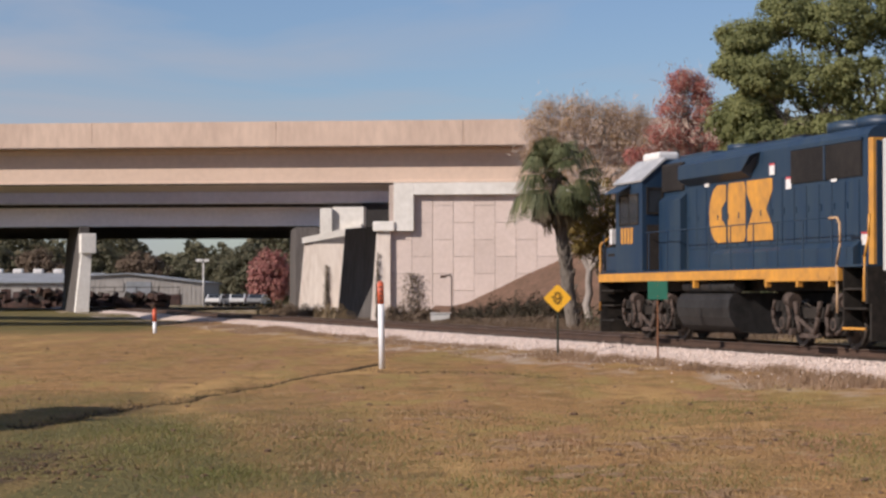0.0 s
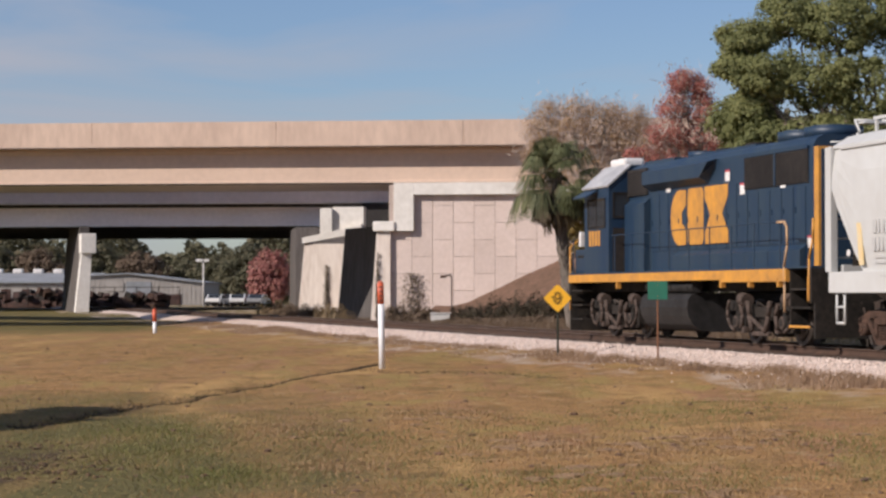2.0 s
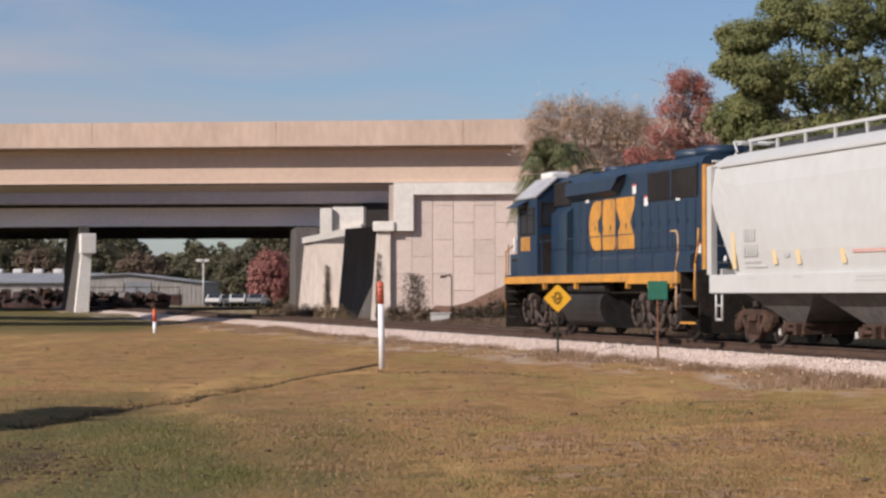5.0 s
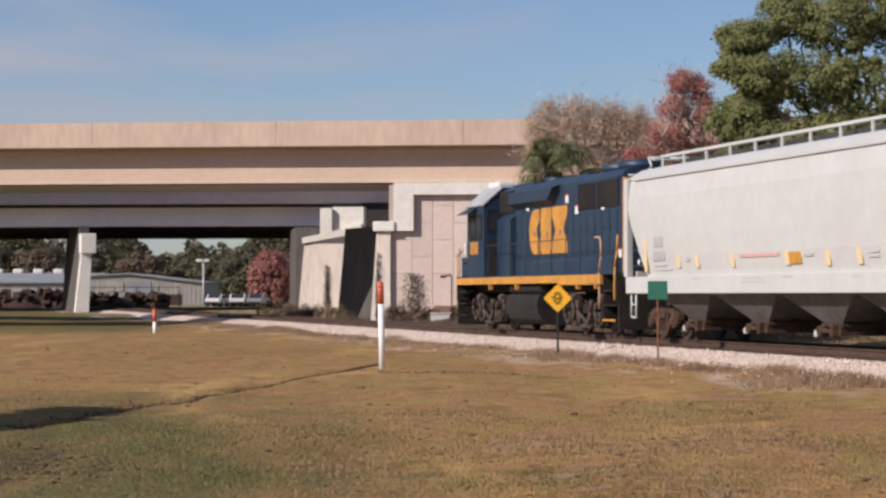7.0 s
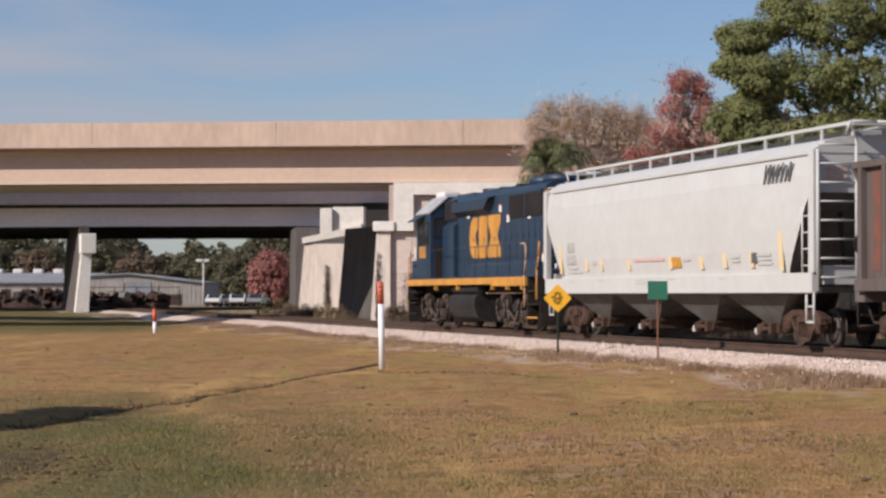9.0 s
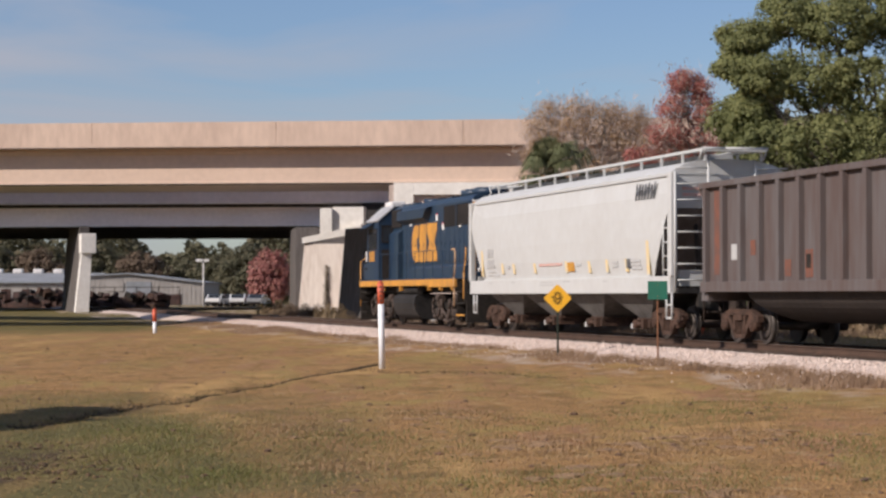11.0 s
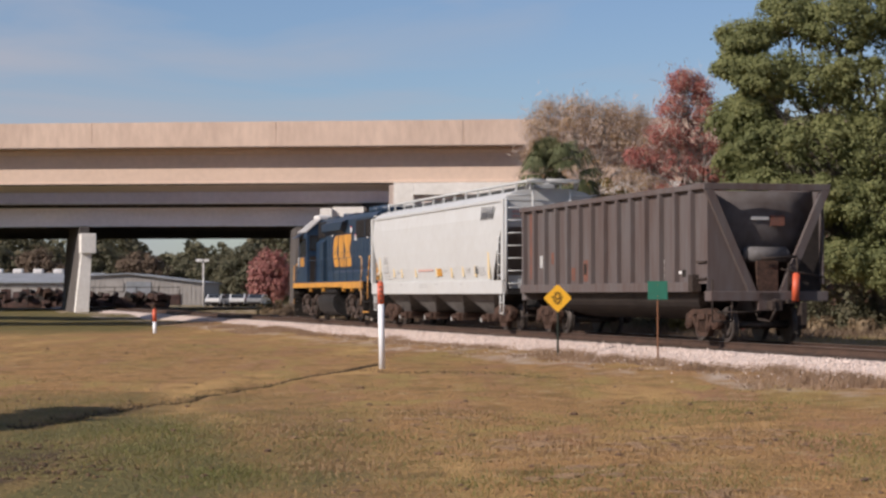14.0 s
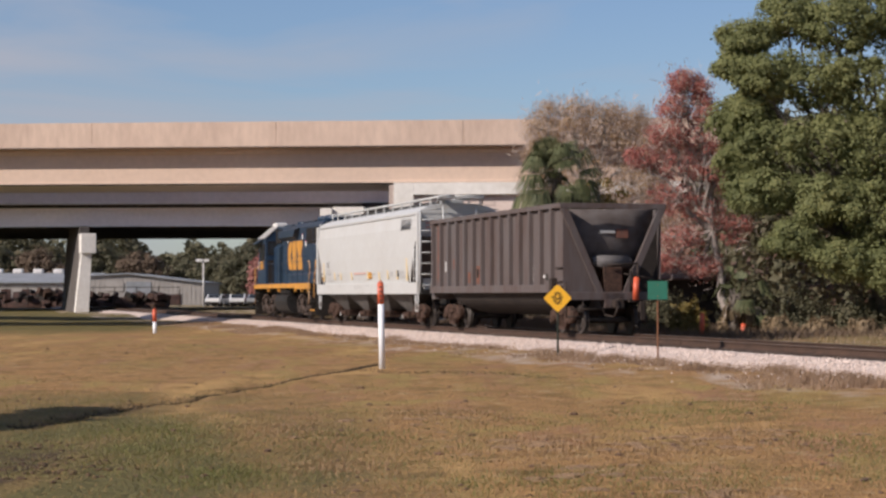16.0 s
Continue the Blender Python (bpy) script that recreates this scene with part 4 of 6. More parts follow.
        for x, z, w, h in ((7.55, 2.48, 0.15, 0.26), (7.38, 2.48, 0.10, 0.26), (7.18, 2.48, 0.10, 0.26), (7.02, 2.48, 0.12, 0.26), (7.62, 2.13, 0.13, 0.26), (7.44, 2.13, 0.13, 0.26), (7.26, 2.13, 0.12, 0.26), (7.08, 2.13, 0.12, 0.26), (6.9, 2.13, 0.12, 0.26)):
            mark("reporting_bar", x, z, w, h, FAINT)
        for x, z, w, h in ((7.2, 1.88, 0.9, 0.05), (7.0, 1.77, 1.3, 0.05), (5.2, 2.0, 0.3, 0.10), (-2.1, 1.98, 0.5, 0.06), (-5.3, 2.0, 0.5, 0.06), (-5.3, 1.9, 0.5, 0.05), (-7.0, 2.02, 0.8, 0.06), (-7.0, 1.92, 0.8, 0.05), (-7.05, 1.82, 0.8, 0.05)):
            mark("small_bar", x, z, w, h, FAINT)
        mark("red_bar", 0.65, 2.02, 2.3, 0.07, REDDISH)
        mark("dark_tag", -6.45, 1.96, 0.34, 0.24, LOGO_GREY)
        for x, z, w in ((0.9, 1.50, 1.3), (0.9, 1.42, 1.4), (-1.1, 1.52, 0.6), (4.5, 1.52, 0.5), (-4.6, 1.5, 0.4), (7.1, 1.5, 0.4)):
            yy = s * 1.611
            part("sill_bar", boxes((x - w / 2, x + w / 2, min(yy, yy + s * 0.004), max(yy, yy + s * 0.004), z - 0.02, z + 0.02)), FAINT, car)
        # owner's emblem as leaning dark strokes
        yy = s * 1.592
        for x, w, lo, hi in ((-7.06, 0.11, 3.58, 4.0), (-7.30, 0.13, 3.58, 4.0), (-7.54, 0.09, 3.58, 3.98), (-7.74, 0.12, 3.58, 3.98), (-8.00, 0.11, 3.58, 4.0), (-8.24, 0.10, 3.58, 3.94), (-8.44, 0.12, 3.58, 4.0)):
            part("emblem_stroke", plate([(x, lo), (x - w, lo), (x - w - 0.15, hi), (x - 0.15, hi)], min(yy, yy + s * 0.006), max(yy, yy + s * 0.006)), LOGO_GREY, car)
    for i in range(5):
        x = 7.3 - i * 3.65
        part("roof_hatch", boxes((x - 1.75, x + 1.75, -0.36, 0.36, T_ + 0.40, T_ + 0.55), bevel=0.03), HATCH, car, "long grey trough hatch cover")
    # end frames, ladders, slope sheets
    for way, x in ((1, 9.72), (-1, -9.72)):
        for y0, y1 in (((0.62, 1.5), (-1.5, -0.62)) if way < 0 else ((0.9, 1.5), (-1.5, -0.9))):
            bm = bmesh.new()
            for y in (y0, y1):
                rod(bm, (x + way * 0.12, y, 1.2), (x + way * 0.12, y, 4.5 if abs(y) < 1 else 4.2), 0.035)
            for k in range(8):
                z = 1.5 + 0.40 * k
                rod(bm, (x + way * 0.12, y0, z), (x + way * 0.12, y1, z), 0.02)
            part("end_ladder", bm, WHITE, car)
        part("end_platform", boxes((min(x, x + way * 0.3), max(x, x + way * 0.3), -1.5, 1.5, 1.17, 1.30), (min(x - way * 1.5, x), max(x - way * 1.5, x), -0.3, 0.3, 0.75, 1.2)), TANK, car)
        xs = sorted((x - way * 0.14, x + way * 0.02))
        part("end_panel", boxes((xs[0], xs[1], -1.35, -0.2, 1.35, 1.75), (xs[0], xs[1], 0.2, 1.35, 1.35, 1.75)), WHITE, car)
        bm = bmesh.new()
        pipe(bm, [(x + way * 0.35, 0.25, 4.78), (x + way * 0.35, 0.85, 4.78), (x + way * 0.1, 0.85, 4.5)], 0.03)
        pipe(bm, [(x + way * 0.35, 0.25, 4.78), (x + way * 0.35, -0.85, 4.78), (x + way * 0.1, -0.85, 4.5)], 0.03)
        box(bm, min(x, x + way * 0.4), max(x, x + way * 0.4), -0.8, 0.8, 4.70, 4.74)
        part("end_walk", bm, WHITE, car)
        for s in (-1, 1):
            bm = bmesh.new()
            rod(bm, (x - way * 0.1, s * 0.75, 1.2), (x - way * 0.5, s * 0.75, 3.1), 0.06)
            part("slope_brace", bm, BROWN_BLACK, car)
        # Black sheet added behind the end cut-out to stand for its shade.
        part("shadow_partition", boxes((x - way * 1.62 - 0.03, x - way * 1.62 + 0.03, -1.42, 1.42, 1.17, 1.75)), BROWN_BLACK, car)
    bm = bmesh.new()
    rod(bm, (-9.9, 0.45, 2.2), (-9.95, 0.45, 2.2), 0.28, n=16)
    part("brake_wheel", bm, TANK, car)
    part("end_label", boxes((-9.66, -9.64, 0.75, 1.25, 3.75, 3.83), (-9.66, -9.64, 0.75, 1.25, 3.60, 3.68)), REDDISH, car)
    bm = bmesh.new()
    rod(bm, (8.75, 1.25, 1.72), (8.75, 1.25, 2.32), 0.25, n=14)
    part("brake_reservoir", bm, BLACK, car)
    bm = bmesh.new()
    rod(bm, (8.95, 1.50, 1.98), (8.95, 1.53, 1.98), 0.07, n=12)
    part("reflector", bm, CHALK, car)
    # hopper bays with their gates
    part("centre_sill", boxes((-9.6, 9.6, -0.28, 0.28, 0.78, 1.17)), BROWN_BLACK, car)
    for x in (6.05, 2.02, -2.02, -6.05):
        bm = bmesh.new()
        lo = [bm.verts.new((x + q, w, 0.52)) for q, w in ((-0.45, -0.95), (0.45, -0.95), (0.45, 0.95), (-0.45, 0.95))]
        hi = [bm.verts.new((x + q, w, 1.168)) for q, w in ((-1.95, -1.40), (1.95, -1.40), (1.95, 1.40), (-1.95, 1.40))]
        for i in range(4):
            bm.faces.new((lo[i], lo[(i + 1) % 4], hi[(i + 1) % 4], hi[i]))
        bm.faces.new(lo[::-1])
        bm.faces.new(hi)
        bmesh.ops.recalc_face_normals(bm, faces=bm.faces)
        part("outlet_bay", bm, UNDER, car, "grey sloping outlet bay")
        bm = boxes((x - 0.55, x + 0.55, -1.0, 1.0, 0.44, 0.52), (x - 0.5, x - 0.35, -1.02, 1.02, 0.26, 0.46), (x + 0.35, x + 0.5, -1.02, 1.02, 0.26, 0.46), bevel=0.01)
        for s in (-1, 1):
            rod(bm, (x - 0.35, s * 1.12, 0.36), (x + 0.35, s * 1.12, 0.36), 0.05)
            rod(bm, (x + 0.25, s * 1.0, 0.36), (x + 0.25, s * 1.2, 0.36), 0.11, n=10)
            box(bm, x - 0.38, x - 0.22, min(s * 1.0, s * 1.16), max(s * 1.0, s * 1.16), 0.24, 0.50, 0.02)
        part("outlet_gate", bm, RUST, car, "rusty outlet gate with pale gear")
        for s in (-1, 1):
            bm = bmesh.new()
            rod(bm, (x + 0.42, s * 1.06, 0.30), (x + 0.42, s * 1.20, 0.30), 0.075, n=12)
            part("gate_gear", bm, FAINT, car)
    for x in (-8.2, 8.2):
        freight_truck(car, x)
    coupler(car, 9.75, 1, 0.45)
    coupler(car, -9.75, -1, 0.45)
    return car


HATCH = mat("dull_grey_hatch", (0.30, 0.30, 0.29), (0.22, 0.215, 0.21), 0.6, grain=5)
mat_placard = mat("orange_placard", (0.55, 0.26, 0.03), (0.32, 0.16, 0.03), 0.6, grain=9, stain=5)


CYLINDER = mat("dusty_grey_cylinder", (0.13, 0.122, 0.12), (0.08, 0.070, 0.066), 0.6, grain=8, stain=2)


def open_hopper():
    car = empty("open_hopper", turned(10.275, 0), "dark brown-grey open-top hopper car with ribbed sides on the rails", "freight car")
    R, F, T_ = -7.88, 7.80, 3.80
    for s in (-1, 1):
        a, b = sorted((s * 1.46, s * 1.50))
        part("side_sheet", boxes((R, F, a, b, 1.40, 3.68)), HOPPER_GREY, car)
        a, b = sorted((s * 1.42, s * 1.63))
        part("top_chord", boxes((R - 0.05, F + 0.05, a, b, 3.66, T_), bevel=0.015), HOPPER_GREY, car)
        part("side_sill", boxes((R + 0.75, F, a, b, 1.20, 1.44), bevel=0.015), HOPPER_GREY, car)
        for i in range(14):
            x = 7.55 - i * 1.118
            bm = bmesh.new()
            prism(bm, [(x - 0.105, s * 1.50), (x + 0.105, s * 1.50), (x + 0.09, s * 1.625), (x - 0.09, s * 1.625)], 1.44, 3.66, "z")
            part("side_rib", bm, HOPPER_GREY, car)
        # belly, hung below the sill
        bm = bmesh.new()
        rod_z = [(s * (0.05 + 1.36 * math.cos(0.1745 * q)), 1.20 - 0.70 * math.sin(0.1745 * q)) for q in range(10)] + [(s * 0.05, 1.20)]
        prism(bm, rod_z, -6.2, 4.4)
        for v in bm.verts:
            k = smooth(0.5, 1.2, v.co.z)
            v.co.x += (0.9 * k if v.co.x > 0 else -0.9 * k)
        # The belly's shade is painted in with a near-black colour.
        part("belly", bm, BROWN_BLACK, car, "dark rounded belly")
        # markings
        def mark(name, x, z, w, h, m, y=1.503):
            yy = s * y
            part(name, boxes((x - w / 2, x + w / 2, min(yy, yy + s * 0.005), max(yy, yy + s * 0.005), z - h / 2, z + h / 2)), m, car)
        mark("rust_streak", 6.98, 2.6, 0.36, 2.0, RUST_STREAK)
        mark("pale_patch", 5.9, 2.12, 0.34, 0.36, FAINT)
        mark("red_patch", 4.75, 2.2, 0.30, 0.34, RUST_STREAK)
        mark("red_patch", 2.75, 1.72, 0.34, 0.36, RUST_STREAK)
        mark("red_patch", 1.6, 1.8, 0.4, 0.6, RUST_STREAK)
        mark("dark_patch", 1.62, 1.85, 0.24, 0.3, BLACK, 1.510)
        mark("red_patch", -3.4, 1.75, 0.34, 0.5, RUST_STREAK)
        for k in range(3):
            mark("number_bar", -4.65, 1.62 + 0.17 * k, 0.42, 0.10, CHALK)
        mark("red_patch", -5.6, 1.85, 0.3, 0.25, RUST_STREAK)
        mark("dark_tag", -6.3, 1.66, 0.26, 0.18, BLACK)
        mark("pale_patch", -6.05, 1.68, 0.22, 0.07, CHALK, 1.512)
    # ends: sloping floor behind a wedge of two struts
    for way, x in ((-1, R), (1, F)):
        part("end_chord", boxes((min(x, x + way * 0.12), max(x, x + way * 0.12), -1.62, 1.62, 3.64, T_ + 0.002), bevel=0.015), HOPPER_GREY, car)
        bm = bmesh.new()
        rows = []
        for zz, off in ((3.64, 0.34), (3.34, 0.28), (3.0, 0.22), (2.5, 0.26), (2.1, 0.45), (1.2, 1.6)):
            rows.append([bm.verts.new((x - way * (off + 0.25 * (y / 1.45) ** 2), y, zz)) for y in (-1.45, -0.7, 0, 0.7, 1.45)])
        for p, q in zip(rows, rows[1:]):
            for i in range(4):
                bm.faces.new((p[i], p[i + 1], q[i + 1], q[i]))
        bmesh.ops.recalc_face_normals(bm, faces=bm.faces)
        bmesh.ops.solidify(bm, geom=list(bm.faces), thickness=0.03)
        for f in bm.faces:
            f.smooth = True
        part("slope_sheet", bm, SHEET, car, "dull dark bulging end sheet")
        part("end_bar", boxes((min(x - way * 0.215, x - way * 0.185), max(x - way * 0.215, x - way * 0.185), -0.15, 0.30, 2.94, 3.02)), FAINT, car)
        part("end_patch", boxes((min(x - way * 0.215, x - way * 0.19), max(x - way * 0.215, x - way * 0.19), -0.56, -0.2, 2.80, 3.06)), RUST_STREAK, car)
        for s in (-1, 1):
            bm = bmesh.new()
            prism(bm, [(s * 1.60, 3.64), (s * 1.38, 3.64), (s * 0.30, 1.22), (s * 0.50, 1.22)], min(x, x + way * 0.14), max(x, x + way * 0.14))
            part("end_strut", bm, HOPPER_GREY, car)
        bm = bmesh.new()
        prism(bm, [(1.50, 3.64), (1.50, 1.22), (0.45, 1.22)], min(x - way * 0.02, x + way * 0.02), max(x - way * 0.02, x + way * 0.02))
        part("end_gusset", bm, HOPPER_GREY, car)
        # Far gusset has its shade painted as a darker colour.
        bm = bmesh.new()
        prism(bm, [(-1.50, 3.64), (-1.50, 1.22), (-0.45, 1.22)], min(x - way * 0.22, x - way * 0.20), max(x - way * 0.22, x - way * 0.20))
        part("end_gusset", bm, BROWN_BLACK, car)
        part("end_sill", boxes((min(x - way * 0.2, x + way * 0.25), max(x - way * 0.2, x + way * 0.25), -1.5, 1.5, 0.98, 1.22), (min(x - way * 2.4, x + way * 0.25), max(x - way * 2.4, x + way * 0.25), -0.3, 0.3, 0.75, 1.2), bevel=0.02), HOPPER_GREY, car)
        bm = boxes((x - way * 0.35 - 0.25, x - way * 0.35 + 0.25, -0.22, 0.22, 1.22, 2.05), (x + way * 0.05 - 0.05, x + way * 0.05 + 0.05, -0.28, 0.28, 1.2, 1.95), bevel=0.02)
        part("centre_post", bm, RUST, car)
        bm = bmesh.new()
        rod(bm, (x - way * 0.10, -0.52, 2.10), (x - way * 0.10, 0.48, 2.10), 0.19, n=18)
        rod(bm, (x - way * 0.10, -0.62, 2.10), (x - way * 0.10, -0.52, 2.10), 0.10, 0.17, n=18)
        rod(bm, (x - way * 0.10, 0.48, 2.10), (x - way * 0.10, 0.58, 2.10), 0.17, 0.10, n=18)
        part("brake_cylinder", bm, CYLINDER, car, "grey brake cylinder on the end")
        bm = bmesh.new()
        pipe(bm, [(x + way * 0.2, -0.5, 1.9), (x + way * 0.2, -0.5, 1.2)], 0.03)
        pipe(bm, [(x + way * 0.2, -0.3, 1.75), (x + way * 0.2, -1.45, 1.55)], 0.022)
        pipe(bm, [(x + way * 0.2, 0.2, 2.0), (x + way * 0.2, -0.7, 2.05), (x + way * 0.2, -0.75, 1.5)], 0.03)
        pipe(bm, [(x + way * 0.2, 1.45, 1.5), (x + way * 0.2, 1.45, 0.5), (x + way * 0.2, 0.95, 0.5), (x + way * 0.2, 0.95, 1.1)], 0.025)
        pipe(bm, [(x + way * 0.28, 0.25, 0.72), (x + way * 0.28, 1.35, 0.72)], 0.022)
        tagged(part("end_rod", bm, TRUCK, car), kind="stuff")
    bm = bmesh.new()
    rod(bm, (R - 0.35, -0.60, 0.98), (R - 0.35, -0.63, 1.62), 0.088, n=16)
    rod(bm, (R - 0.35, -0.63, 1.62), (R - 0.35, -0.63, 1.66), 0.088, 0.05, n=16)
    part("end_marker", bm, ORANGE, car, "orange-red end-of-train marker")
    part("marker_bracket", boxes((R - 0.36, R, -0.66, -0.40, 0.92, 1.02), (R - 0.5, R - 0.22, -0.85, -0.7, 0.4, 0.95), bevel=0.02), TRUCK, car)
    bm = bmesh.new()
    pipe(bm, [(R - 0.30, -0.75, 0.9), (R - 0.35, -0.75, 0.45), (R - 0.35, -0.70, 0.18)], 0.045)
    rod(bm, (R - 0.35, -0.70, 0.15), (R - 0.35, -0.62, 0.28), 0.05)
    part("air_hose", bm, BLACK, car)
    part("grab_iron", boxes((R + 0.02, R + 0.6, 1.5, 1.56, 1.5, 1.54), (R + 0.02, R + 0.6, 1.5, 1.56, 1.9, 1.94), (-7.3, -7.0, 1.44, 1.66, 1.22, 1.62)), TRUCK, car)
    for x in (-6.55, 6.55):
        freight_truck(car, x)
    coupler(car, F, 1, 0.45)
    coupler(car, R, -1, 0.45)
    return car


loco, hopper, tail = locomotive(), covered_hopper(), open_hopper()


# ---- posts, signs, boxes ----
POST_WHITE = mat("white_plastic", (0.82, 0.82, 0.82), (0.70, 0.70, 0.69), 0.4, grain=5)
SIGN_YELLOW = mat("sign_yellow", (0.80, 0.42, 0.02), (0.70, 0.36, 0.02), 0.45, grain=4)
SIGN_GREEN = mat("sign_green", (0.012, 0.14, 0.09), (0.02, 0.11, 0.07), 0.5, grain=4)
DARK_POST = mat("dark_green_post", (0.035, 0.05, 0.04), (0.06, 0.06, 0.05), 0.7, metal=0.3)
RUST_POST = mat("rusty_post", (0.30, 0.13, 0.06), (0.18, 0.09, 0.05), 0.8, grain=12)
BOX_GREY = mat("pale_grey_cabinet", (0.55, 0.53, 0.50), (0.42, 0.40, 0.37), 0.6)


def marker_post(x, y, height, red, radius, label):
    z = ground_height(x, y)
    base = empty("marker_post", pose(x, y, z, 0, -1.2, 0), label, "marker post", "utility marker posts")
    bm = bmesh.new()
    rod(bm, (0, 0, -0.15), (0, 0, height - red), radius, n=16)
    part("tube", bm, POST_WHITE, base)
    bm = bmesh.new()
    rod(bm, (0, 0, height - red), (0, 0, height - 0.05), radius * 1.06, n=16)
    rod(bm, (0, 0, height - 0.05), (0, 0, height), radius * 1.06, radius * 0.5, n=16)
    part("cap", bm, ORANGE, base, "orange-red cap sleeve")
    if height > 1.5:
        for k in range(4):
            part("label_bar", boxes((-0.035, 0.035, -radius * 1.07 - 0.004, -radius * 1.05, height - red + 0.06 + 0.1 * k, height - red + 0.10 + 0.1 * k)), RUST_STREAK, base)


marker_post(-1.37, 50.0, 1.98, 0.52, 0.068, "tall white marker post with orange top in the grass")
marker_post(-12.6, 97.0, 1.08, 0.58, 0.085, "short white marker post with orange top near the tracks")


def small_stake(x, y, h, label, m=ORANGE):
    z = ground_height(x, y)
    base = empty("marker_stake", pose(x, y, z, 0, 1.5, 0), label, "marker stake", "orange stakes by the trees")
    bm = bmesh.new()
    rod(bm, (0, 0, -0.1), (0, 0, h - 0.04), 0.085, n=14)
    rod(bm, (0, 0, h - 0.04), (0, 0, h), 0.085, 0.05, n=14)
    part("tube", bm, m, base)


small_stake(8.75, 75.0, 0.75, "short orange stake standing beside the trees")
small_stake(10.15, 75.0, 0.36, "low orange stake in dry weeds")


def diamond_sign():
    x, y = 2.98, 57.6
    z = ground_height(x, y)
    base = empty("warning_sign", pose(x, y, 0, 0, 0, -4), "yellow diamond warning sign on a thin dark post", "warning sign")
    bm = boxes((-0.028, 0.028, -0.005, 0.035, z - 0.3, 0.92), (-0.006, 0.006, -0.02, -0.005, z - 0.3, 0.92))
    part("post", bm, DARK_POST, base)
    c, r = 1.045, 0.345
    bm = plate([(0.03, c - r), (r, c - 0.03), (r, c + 0.03), (0.03, c + r), (-0.03, c + r), (-r, c + 0.03), (-r, c - 0.03), (-0.03, c - r)], -0.030, -0.024)
    part("sign_plate", bm, SIGN_YELLOW, base)
    for w, x, zz in ((0.15, 0.0, 0.135), (0.06, -0.06, 0.085), (0.06, 0.06, 0.085), (0.13, -0.10, 0.03), (0.13, 0.08, 0.03), (0.22, 0.0, -0.02), (0.08, -0.07, -0.075), (0.08, 0.06, -0.075), (0.14, 0.0, -0.125)):
        part("sign_text_bar", boxes((x - w / 2, x + w / 2, -0.034, -0.0305, c + zz - 0.016, c + zz + 0.016)), BLACK, base)
    for w in (-0.16, 0.16):
        bm = bmesh.new()
        rod(bm, (0, -0.036, c + w), (0, -0.030, c + w), 0.012, n=8)
        part("bolt", bm, DARK_POST, base)


diamond_sign()


def green_sign():
    x, y = 5.12, 52.9
    base = empty("trackside_sign", pose(x, y, 0, 0, 0, -6), "small square green sign on a rusty post", "trackside sign")
    part("post", boxes((-0.02, 0.02, 0.0, 0.03, -0.55, 1.40), (-0.006, 0.006, -0.018, 0.0, -0.55, 1.40)), RUST_POST, base)
    part("sign_plate", boxes((-0.235, 0.235, -0.028, -0.022, 1.02, 1.46), bevel=0.002), SIGN_GREEN, base)
    for z in (1.11, 1.37):
        part("bolt", boxes((-0.012, 0.012, -0.033, -0.028, z - 0.01, z + 0.01)), RUST_POST, base)


green_sign()


def signal_box():
    x, y = -0.1, 106.0
    z = ground_height(x, y)
    base = empty("equipment_cabinet", pose(x, y, z, 0, 0, -5), "low pale grey cabinet beside the track", "cabinet")
    part("body", boxes((-0.46, 0.46, -0.3, 0.3, -0.1, 0.52), bevel=0.02), BOX_GREY, base)
    part("lid", boxes((-0.50, 0.50, -0.34, 0.34, 0.52, 0.58), bevel=0.015), BOX_GREY, base)
    lamp = empty("lamp_post", pose(0.42, 106.5, z, 0, 0, 0), "slim dark post with a bent arm lamp", "lamp post")
    bm = bmesh.new()
    pipe(bm, [(0, 0, -0.2), (0, 0, 2.25), (-0.08, 0, 2.38), (-0.3, 0, 2.36)], 0.035)
    part("pole", bm, STEEL, lamp)
    part("lamp_head", boxes((-0.55, -0.25, -0.08, 0.08, 2.24, 2.36), bevel=0.02), STEEL, lamp)


signal_box()


